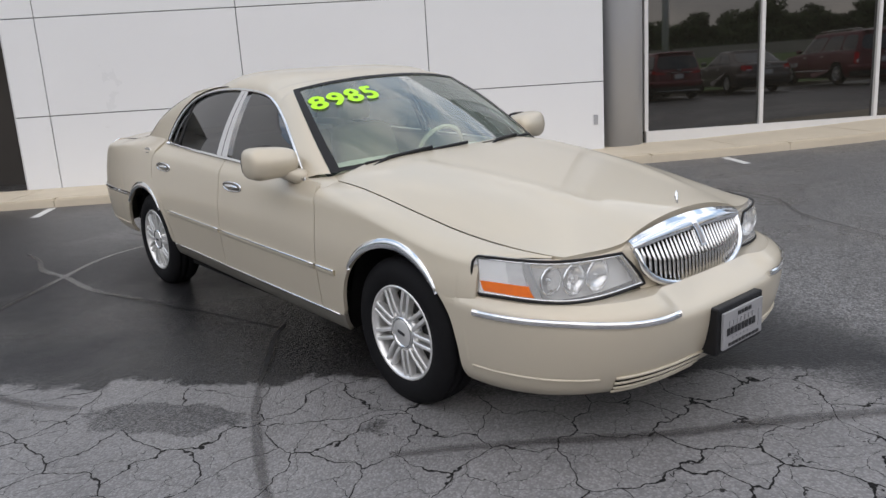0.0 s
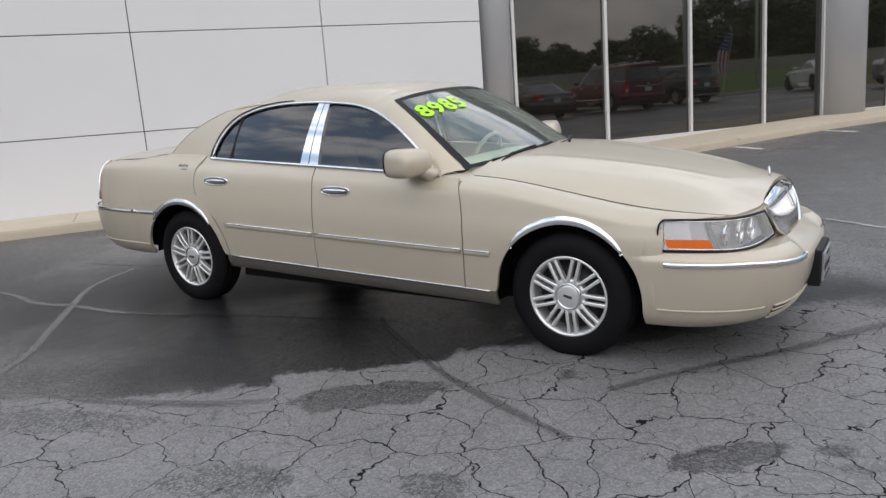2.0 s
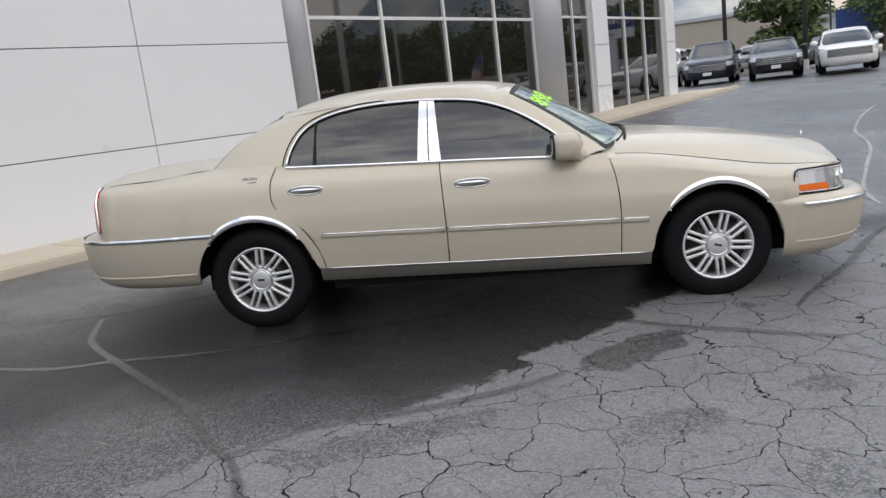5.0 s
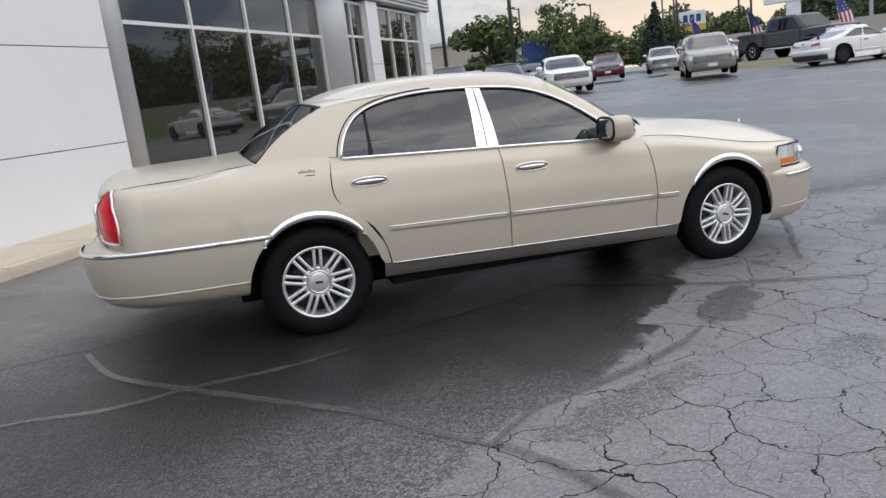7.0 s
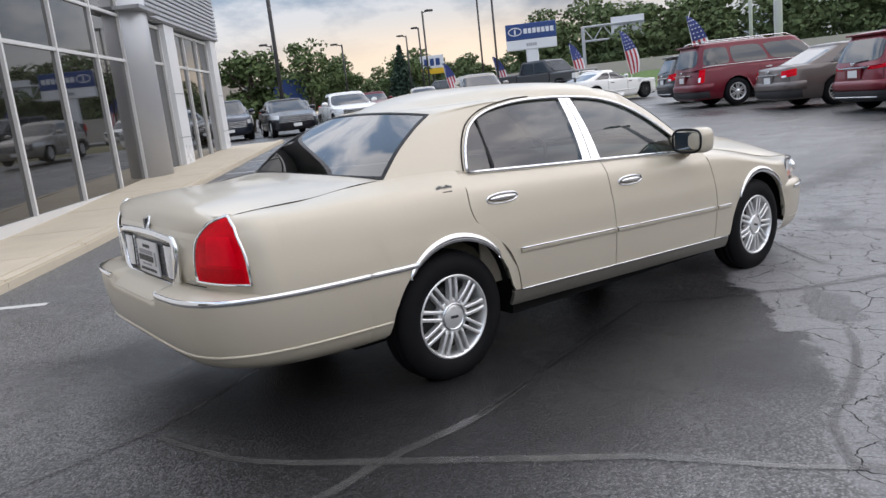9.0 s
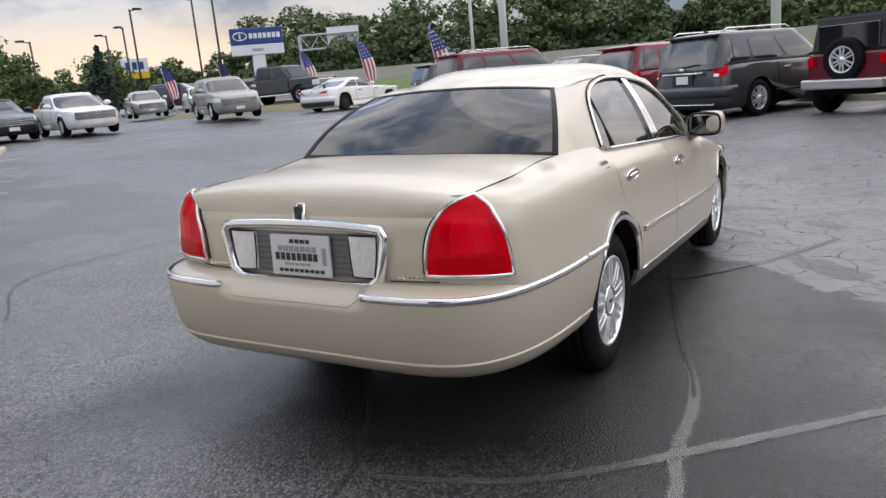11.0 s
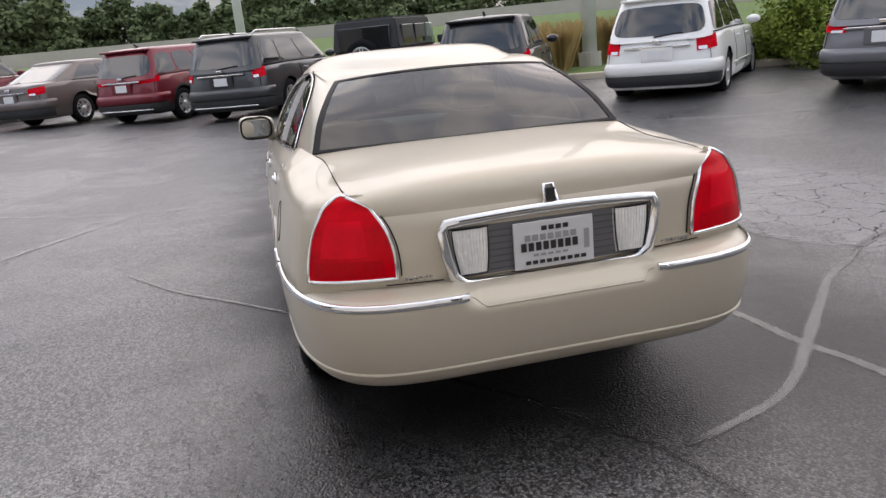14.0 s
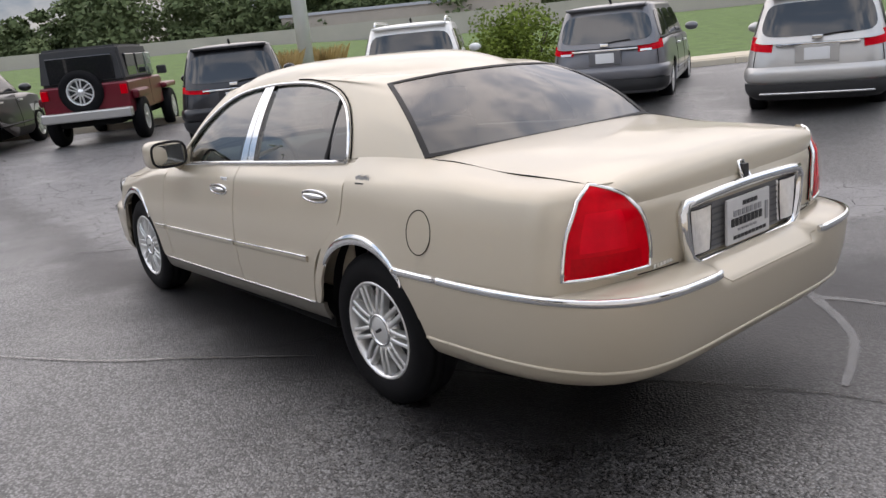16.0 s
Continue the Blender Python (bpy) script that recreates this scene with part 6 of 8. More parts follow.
def spruce(x, y, z, height, seed):
    t = empty("spruce_tree", Matrix.Translation((x, y, z)), "dark green pointed spruce tree", "tree")
    part("trunk", tube([(0, 0, 0), (0, 0, height * 0.5), (0, 0, height * 0.97)], 0.12, n=8), BARK, t)
    rnd = random.Random(seed)
    bm = bmesh.new()
    for k in range(26):
        f = k / 25
        r = height * 0.33 * (1 - f) + 0.12
        leaf_cloud(bm, (0, 0, height * (0.06 + 0.92 * f)), (r, r, height * 0.035), int(30 + 130 * (1 - f)), 0.20, rnd, 0.2)
    part("crown", bm, NEEDLE, t)


gz_ = lambda x, y: ground_z(x, y)
tree(17.5, 43.0, 0.5, 6.2, 5.5, 3, "leafy young maple beside the lot", 0.2, 40, 80)
spruce(41.5, 59.5, 1.2, 6.0, 5)
tree(33.0, 63.0, 1.0, 8.5, 7.5, 11)
tree(38.0, 66.0, 1.0, 7.0, 5.5, 12)
tree(26.5, 66.0, 1.0, 5.5, 6.0, 13)
tree(45.0, 64.0, 1.0, 6.0, 6.0, 14)
tree(22.0, 60.0, 1.0, 5.0, 5.0, 15)
tree(9.5, 45.0, 0.8, 5.0, 4.5, 16)


def woods(seed, span, near, far, count, tall, size, leaves):
    """A far belt of trees seen as one mass; its crowns are uneven and let sky through."""
    rng = np.random.default_rng(seed)
    spots = []
    for _ in range(count):
        a, d = math.radians(rng.uniform(*span)), rng.uniform(near, far)
        h = rng.uniform(*tall) * (0.8 + 0.35 * (d - near) / (far - near)) * rng.choice((0.55, 0.8, 1.0, 1.0, 1.25))
        az = math.degrees(a)
        h *= 1 - 0.40 * math.exp(-((az - 1) / 11) ** 4) - 0.34 * math.exp(-((az + 11) / 3.2) ** 2)
        w = h * rng.uniform(0.30, 0.55)
        for k in range(7):
            t = (k + 0.5) / 7
            q = w * (0.30 + 0.6 * math.sin(math.pi * (0.15 + 0.72 * t))) * rng.uniform(0.6, 1.0)
            spots.append((d * math.cos(a) + rng.uniform(-0.5, 0.5) * w, d * math.sin(a) + rng.uniform(-0.5, 0.5) * w, 1.8 + h * (0.05 + 0.85 * t), q, q, h * rng.uniform(0.09, 0.15)))
    spots = np.repeat(np.array(spots), leaves, axis=0)
    m = len(spots)

    def unit(v):
        return v / np.linalg.norm(v, axis=1)[:, None]
    d = unit(rng.normal(size=(m, 3)))
    c = spots[:, :3] + d * spots[:, 3:] * (0.5 + 0.5 * rng.random(m) ** 0.6)[:, None]
    a = unit(rng.normal(size=(m, 3)) * (1, 1, 0.6))
    b = unit(np.cross(a, d + rng.uniform(-0.6, 0.6, (m, 3)) + (0, 0, 0.3)))
    s_ = (size * rng.uniform(0.6, 1.3, m))[:, None]
    co = np.stack((c + a * s_, c + b * s_ * 0.6, c - a * s_ * 0.8, c - b * s_ * 0.6), axis=1).reshape(-1, 3)
    me = bpy.data.meshes.new("woods")
    me.from_pydata(co.tolist(), [], np.arange(4 * m).reshape(-1, 4).tolist())
    me.materials.append(LEAF_WOOD)
    return me


tagged(new("far_woods", woods(21, (-105, 44), 70, 96, 330, (6.4, 9.8), 0.30, 170)), "green belt of uneven trees beyond the highway", "woods", kind="stuff")
tagged(new("north_woods", woods(22, (44, 82), 84, 125, 120, (3.8, 6.4), 0.26, 150)), "far green belt of trees beyond the neighbouring lots", "woods", kind="stuff")
# these last trees stay out of view, added only to be reflected
tagged(new("unseen_south_woods", woods(23, (-175, -105), 50, 75, 50, (5.0, 9.0), 0.4, 60)), "unseen green belt of trees, added behind the car park for reflections", "woods", kind="stuff")


def bush(x, y, r, h, seed, label):
    t = empty("bush", Matrix.Translation((x, y, gz_(x, y))), label, "bush")
    rnd = random.Random(seed)
    bm = bmesh.new()
    for k in range(26):
        a = rnd.uniform(0, 2 * math.pi)
        q = r * rnd.random() ** 0.5 * 0.7
        leaf_cloud(bm, (q * math.cos(a), q * math.sin(a), h * rnd.uniform(0.15, 0.8)), (r * 0.42, r * 0.42, h * 0.22), 300, 0.050, rnd, 0.35)
    part("foliage", bm, LEAF_BUSH, t)
    stems = bmesh.new()
    for k in range(7):
        a = 2 * math.pi * k / 7
        tube([(0.05 * math.cos(a), 0.05 * math.sin(a), 0), (r * 0.4 * math.cos(a), r * 0.4 * math.sin(a), h * 0.6)], 0.015, n=5, bm=stems)
    part("stems", stems, BARK, t)


bush(8.6, -10.4, 1.35, 2.0, 31, "large rounded bright green bush on the verge")
bush(10.0, -10.6, 0.9, 1.1, 32, "low bright green bush on the verge")
bush(12.0, -8.9, 0.7, 0.7, 33, "low green bush by the light pole")


def tussock(x, y, seed, h):
    t = empty("ornamental_grass", Matrix.Translation((x, y, gz_(x, y) + 0.1)), "tall tawny clump of ornamental grass", "grass", "ornamental grasses")
    rnd = random.Random(seed)
    bm = bmesh.new()
    for _ in range(260):
        a, lean, l = rnd.uniform(0, 2 * math.pi), rnd.uniform(0.05, 0.45), h * rnd.uniform(0.6, 1.0)
        b = Vector((0.15 * rnd.random() * math.cos(a), 0.15 * rnd.random() * math.sin(a), 0))
        m1 = b + Vector((lean * l * 0.3 * math.cos(a), lean * l * 0.3 * math.sin(a), l * 0.6))
        e = b + Vector((lean * l * math.cos(a), lean * l * math.sin(a), l))
        w = Vector((-math.sin(a), math.cos(a), 0)) * 0.009
        v = [bm.verts.new(p) for p in (b - w, b + w, m1 + w, e, m1 - w)]
        bm.faces.new(v)
    part("blades", bm, STRAW, t)


for k, (x, y) in enumerate(((13.2, -6.6), (13.9, -7.0), (14.6, -8.6), (13.6, -5.9), (15.2, -9.2), (14.9, -7.7), (14.4, -6.2), (15.4, -8.2))):
    tussock(x, y, 60 + k, 1.35)

# ---- poles, flags and signs ----
POLE_W = mat("white_pole_paint", (0.66, 0.66, 0.64), 0.45, 0, 0.08, 3)
POLE_D = mat("dark_bronze_pole", (0.045, 0.042, 0.04), 0.5, 0.3, 0.1, 4)


def lamp_pole(x, y, h, r, material, label, heads=1, turn=0.0):
    z = gz_(x, y)
    p = empty("light_pole", Matrix.Translation((x, y, z)) @ Matrix.Rotation(turn, 4, "Z"), label, "light pole", "light poles")
    part("footing", tube([(0, 0, -0.2), (0, 0, 0.35), (0, 0, 0.5)], r * 1.5, n=16), BARRIER, p)
    part("shaft", tube([(0, 0, 0.4), (0, 0, h * 0.5), (0, 0, h)], r, n=14), material, p, smooth=True)
    for k in range(heads):
        sgn = 1 if k == 0 else -1
        part("arm", tube([(0, 0, h - 0.1), (0.5 * sgn, 0, h)], 0.04, n=6), material, p)
        part("lamp_head", box(min(0.35 * sgn, 0.95 * sgn), max(0.35 * sgn, 0.95 * sgn), -0.18, 0.18, h - 0.02, h + 0.12, 0.03), material, p)


lamp_pole(14.3, -7.9, 9.0, 0.20, POLE_W, "thick white light pole by the tawny grasses", 2)
lamp_pole(23.8, 1.1, 9.0, 0.16, POLE_W, "white light pole on the verge", 2)
lamp_pole(27.6, 12.9, 9.0, 0.17, POLE_W, "white light pole behind the parked cars", 2)
lamp_pole(33.5, 17.5, 10.0, 0.09, POLE_W, "thin grey light pole", 1)
lamp_pole(16.0, 35.5, 8.7, 0.11, POLE_D, "dark bronze light pole with two heads", 2, 0.6)
lamp_pole(12.9, 38.5, 9.5, 0.11, POLE_D, "dark bronze light pole", 1, 0.3)
for k, (x, y, h) in enumerate(((33.0, 44.0, 7.5), (32.0, 35.0, 7.6), (36.0, 41.0, 8.0), (37.0, 50.0, 7.0), (40.0, 56.0, 7.0), (31.0, 53.0, 6.2), (24.5, 53.0, 6.4))):
    lamp_pole(x, y, h, 0.07, POLE_D, "slim dark light pole on the next lot", 1, 0.5 * k)

FLAG_BLUE = mat("flag_blue", (0.045, 0.06, 0.20), 0.8, 0, 0.1, 20)
FLAG_RED = mat("flag_red", (0.50, 0.045, 0.06), 0.8, 0, 0.1, 20)
FLAG_WHITE = mat("flag_white", (0.68, 0.68, 0.70), 0.8, 0, 0.05, 20)


def feather_flag(x, y, h, lean, seed):
    f = empty("feather_flag", Matrix.Translation((x, y, gz_(x, y) + 0.1)) @ Matrix.Rotation(radians(-40), 4, "Z") @ Matrix.Rotation(radians(lean), 4, "Y"), "feather flag with blue starred top and red stripes", "flag", "feather flags")
    part("flag_pole", tube([(0, 0, -0.1), (0, 0, h * 0.6), (0.05, 0, h * 0.9), (0.25, 0, h)], 0.018, n=6), POLE_W, f)
    wide = lambda t: 0.6 * math.sin(math.pi * min(1, 0.18 + 0.8 * t)) ** 0.7 if t < 0.9 else 0.6 * (1 - t) * 4

    def cloth(x0, x1, t0, t1):
        bm = bmesh.new()
        rows = []
        for k in range(9):
            t = t0 + (t1 - t0) * k / 8
            w = wide(t)
            row = []
            for q in (x0, x1):
                xx = 0.03 + w * q
                for yy in (-0.006, 0.006):
                    row.append(bm.verts.new((xx, yy + 0.05 * math.sin(5 * t + 3 * q + seed), h * (0.28 + 0.70 * t))))
            rows.append(row)
        for a, b in zip(rows, rows[1:]):
            for i, j in ((0, 2), (3, 1), (1, 0), (2, 3)):
                bm.faces.new((a[i], a[j], b[j], b[i]))
        return bm
    part("star_field", cloth(0, 1, 0.52, 0.97), FLAG_BLUE, f)
    for k in range(6):
        part("stripe", cloth(k / 6, (k + 1) / 6, 0.0, 0.515), FLAG_RED if k % 2 == 0 else FLAG_WHITE, f)
    rnd = random.Random(seed)
    for r in range(5):
        for c in range(3):
            t = 0.57 + 0.075 * r
            cx = 0.03 + wide(t) * (0.2 + 0.3 * c)
            part("star", box(cx - 0.025, cx + 0.025, -0.013 + 0.05 * math.sin(5 * t + seed + 1), 0.013 + 0.05 * math.sin(5 * t + seed + 1), h * (0.28 + 0.70 * t) - 0.025, h * (0.28 + 0.70 * t) + 0.025), FLAG_WHITE, f)


for k, (x, y) in enumerate(((24.2, 14.2), (28.4, 20.9), (32.2, 27.8), (32.5, 35.0), (30.5, 38.0))):
    feather_flag(x, y, 3.3, -13, k)

SIGN_BLUE = mat("sign_blue", (0.018, 0.055, 0.20), 0.35, 0, 0.05, 6)
SIGN_WHITE = mat("sign_white", (0.72, 0.73, 0.75), 0.4, 0, 0.05, 4)
SIGN_YELLOW = mat("sign_yellow", (0.75, 0.45, 0.02), 0.4, 0, 0.05, 6)


def pylon(x, y, z, turn):
    p = empty("pylon_sign", Matrix.Translation((x, y, z)) @ Matrix.Rotation(turn, 4, "Z"), "tall blue and white dealer pylon sign", "sign")
    part("blade", box(-0.4, 0.4, -0.2, 0.2, -1.0, 3.8, 0.05), SIGN_WHITE, p)
    part("lower_panel", box(-1.65, 1.65, -0.25, 0.25, 3.62, 4.27, 0.04), SIGN_WHITE, p)
    part("upper_panel", box(-1.65, 1.65, -0.26, 0.26, 4.28, 5.3, 0.04), SIGN_BLUE, p, "blue sign face")
    ring = bmesh.new()
    tube([(-1.05 + 0.42 * math.cos(a), -0.275, 4.80 + 0.24 * math.sin(a)) for a in [2 * math.pi * k / 20 for k in range(20)]], 0.035, closed=True, bm=ring)
    part("mark_ring", ring, SIGN_WHITE, p)
    part("mark_bar", box(-1.10, -1.00, -0.29, -0.262, 4.64, 4.96), SIGN_WHITE, p)
    for k in range(7):
        part("letter_bar", box(-0.48 + 0.29 * k, -0.26 + 0.29 * k, -0.285, -0.262, 4.64, 4.96), SIGN_WHITE, p)
    for k in range(5):
        part("letter_bar", box(-0.35 + 0.14 * k, -0.25 + 0.14 * k, -0.27, -0.252, 3.84, 4.02), INK_GREY, p)


pylon(33.3, 32.9, 0.45, radians(-42))


def tyre_sign(x, y, z, turn):
    p = empty("roadside_sign", Matrix.Translation((x, y, z)) @ Matrix.Rotation(turn, 4, "Z"), "yellow and white pole sign with blue bars", "sign")
    part("post", tube([(0, 0, -1), (0, 0, 3), (0, 0, 4.6)], 0.12, n=8), POLE_D, p)
    part("yellow_panel", box(-1.3, 1.3, -0.15, 0.15, 4.1, 4.7, 0.03), SIGN_YELLOW, p)
    part("white_panel", box(-1.3, 1.3, -0.16, 0.16, 4.72, 6.1, 0.03), SIGN_WHITE, p)
    for k in range(3):
        part("letter_bar", box(-0.9 + 0.65 * k, -0.45 + 0.65 * k, -0.185, -0.162, 5.0, 5.75), SIGN_BLUE, p)


tyre_sign(49.0, 64.0, 0.2, radians(-38))
gantry = empty("highway_gantry", Matrix.Translation((54.6, 43.0, 1.3)) @ Matrix.Rotation(radians(-51), 4, "Z"), "grey steel highway sign gantry seen from behind", "gantry")
for x in (-3.0,):
    part("post", tube([(x, 0, -1.5), (x, 0, 2), (x, 0, 5.3)], 0.16, n=8), GREY_METAL, gantry)
for z in (4.0, 5.3):
    part("chord", tube([(-3.0, 0, z), (0, 0, z), (2.6, 0, z)], 0.10, n=6), GREY_METAL, gantry)
for k in range(6):
    part("brace", tube([(-3.0 + 0.93 * k, 0, 4.0 if k % 2 else 5.3), (-3.0 + 0.93 * (k + 1), 0, 5.3 if k % 2 else 4.0)], 0.05, n=5), GREY_METAL, gantry)
part("sign_back", box(-0.4, 2.6, 0.12, 0.22, 3.9, 5.9), SIGN_WHITE, gantry, "pale back of the sign board")

# ---- buildings across the lots ----
TAN = mat("tan_masonry", (0.40, 0.35, 0.29), 0.8, 0, 0.12, 1.0, 0.2, 20)


def far_building(x, y, w, d, h, turn, wall, label, n, band=None):
    b = empty("low_building", Matrix.Translation((x, y, ground_z(x, y) - 0.2)) @ Matrix.Rotation(turn, 4, "Z"), label, "building")
    part("wall", box(-w / 2, w / 2, 0, d, 0, h), wall, b)
    part("roof", box(-w / 2 - 0.15, w / 2 + 0.15, -0.15, d + 0.15, h, h + 0.25), GREY_METAL, b)
    for k in range(n):
        a = -w / 2 + w * (k + 0.25) / n
        win = part("window", box(a, a + w / n * 0.5, -0.06, 0.02, 0.9, 2.4), FRAME_W, b)
        part("pane", box(a + 0.06, a + w / n * 0.5 - 0.06, -0.075, -0.062, 0.96, 2.34), TINTED, win)
    if band:
        part("sign_band", box(w / 2 - 3.2, w / 2, -0.4, 0.0, h - 1.6, h + 0.5), band, b, "blue fascia")


far_building(54.0, -42.0, 24, 12, 4.2, radians(-38 - 90), TAN, "long low tan warehouse across the highway", 7)
far_building(14.0, 53.0, 14, 9, 4.2, radians(-18), TAN, "low tan masonry shop across the lot", 5)
far_building(28.5, 65.0, 9, 10, 3.9, radians(-25), SIGN_WHITE, "low white showroom with a blue fascia", 4, SIGN_BLUE)
# a bank of earth and turf on which the pickup stands
mound = bmesh.new()
for j in range(13):
    for i in range(17):
        x, y = -6.0 + 12.0 * i / 16, -4.0 + 8.0 * j / 12
        q = max(0.0, 1 - (abs(x) / 6.0) ** 4) * max(0.0, 1 - (abs(y) / 4.0) ** 4)
        mound.verts.new((x, y, -0.15 + 0.50 * min(1.0, 1.6 * q)))
mound.verts.ensure_lookup_table()
for j in range(12):
    for i in range(16):
        k = j * 17 + i
        mound.faces.new([mound.verts[v] for v in (k, k + 1, k + 18, k + 17)])
MOUND = Matrix.Translation((25.9, 25.2, 0.62)) @ Matrix.Rotation(radians(-60), 4, "Z")
mo = part("earth_island", mound, EARTH, smooth=True)
mo.matrix_world = MOUND
tagged(mo, "raised island of bare earth and turf", "ground", kind="structure")


# ---- parked vehicles; each has x to its nose, its origin on the ground at the middle of its tail ----
def car_paint(name, c, metal=0.3, rough=0.3):
    return mat(name, c, rough, metal, 0.04, 500.0, coat=0.5)


MAROON = mat("maroon_paint", (0.15, 0.008, 0.018), 0.32, 0.2, 0.04, 500.0, coat=0.2)
RUBY = car_paint("ruby_paint", (0.17, 0.007, 0.016))
DARK_GREY = car_paint("dark_grey_paint", (0.045, 0.046, 0.048))
BLACK_P = car_paint("black_paint", (0.012, 0.012, 0.015))
WHITE_P = car_paint("white_car_paint", (0.82, 0.81, 0.78), 0.0)
GREY_P = car_paint("grey_paint", (0.15, 0.15, 0.16))
SILVER = car_paint("silver_paint", (0.50, 0.49, 0.47), 0.5)
BROWN = car_paint("grey_brown_paint", (0.13, 0.105, 0.095))
PEWTER = car_paint("pewter_paint", (0.36, 0.33, 0.30), 0.5)
NAVY = car_paint("dark_blue_paint", (0.02, 0.025, 0.04))
CLAD = mat("black_cladding", (0.025, 0.025, 0.026), 0.65, 0, 0.15, 20)
PRIVACY = mat("privacy_glass", (0.012, 0.013, 0.014), 0.03, 0, spec=0.7, coat=0.5)
SHARED = {}
PAPER = mat("white_plate", (0.74, 0.74, 0.73), 0.4, 0, 0.05, 20)
HEART[0] = Vector((2.3, 0, 0.7))


def shared(name, key, make, material, parent, label="", smooth=False):
    """A part whose mesh is shared between alike vehicles."""
    if key not in SHARED:
        ob = part(name, make(), material, parent, label, smooth)
        SHARED[key] = ob.data
        return ob
    ob = new(name, SHARED[key])
    ob.parent = parent
    if label:
        ob["label"] = label
    return ob


def spokes5(r, n):
    bm = bmesh.new()
    for k in range(n):
        a = 2 * math.pi * k / n
        rot = Matrix.Rotation(a, 3, "Y")
        for side_ in (-1, 1):
            q = [rot @ Vector((side_ * 0.018 + x, y, z)) for x, y, z in ((-0.016, 0.0, 0.04), (0.016, 0.0, 0.04), (0.012 + side_ * 0.02, 0.004, r), (-0.012 + side_ * 0.02, 0.004, r))]
            lo = [p + Vector((0, -0.025, 0)) for p in q]
            top, bot = [bm.verts.new(p) for p in q], [bm.verts.new(p) for p in lo]
            bm.faces.new(top)
            for i in range(4):
                bm.faces.new((top[i], bot[i], bot[(i + 1) % 4], top[(i + 1) % 4]))
    return bm


def road_wheel(v, x, y, r, rim_r, s, rim_mat):
    w = empty_part("wheel", v, Matrix.Translation((x, y * s, r)) @ Matrix.Diagonal((1, s, 1, 1)))
    shared("tyre", ("tyre", r, rim_r), lambda: lathe([(rim_r, 0.0), (rim_r + 0.02, 0.01), (r - 0.05, 0.012), (r - 0.015, -0.01), (r, -0.04), (r, -0.18), (r - 0.03, -0.22), (rim_r, -0.22)], 36), RUBBER, w, "black tyre", True)
    shared("rim", ("rim", rim_r, rim_mat.name), lambda: lathe([(rim_r - 0.04, -0.10), (rim_r - 0.03, -0.02), (rim_r - 0.012, 0.004), (rim_r + 0.004, 0.0)], 36), rim_mat, w, "", True)
    shared("spokes", ("spokes", rim_r, rim_mat.name), lambda: spokes5(rim_r - 0.02, 6), rim_mat, w)
    shared("hub", ("hub", rim_mat.name), lambda: lathe([(0.065, -0.02), (0.06, 0.008), (0.0005, 0.012)], 20), rim_mat, w, "", True)
    shared("hub_shadow", ("hubd", rim_r), lambda: lathe([(0.0005, -0.06), (rim_r - 0.03, -0.06), (rim_r - 0.03, -0.1)], 24), HUB_DARK, w)


def empty_part(name, parent, m):
    ob = new(name)
    ob.empty_display_size = 0.1
    ob.parent = parent
    ob.matrix_local = m
    return ob


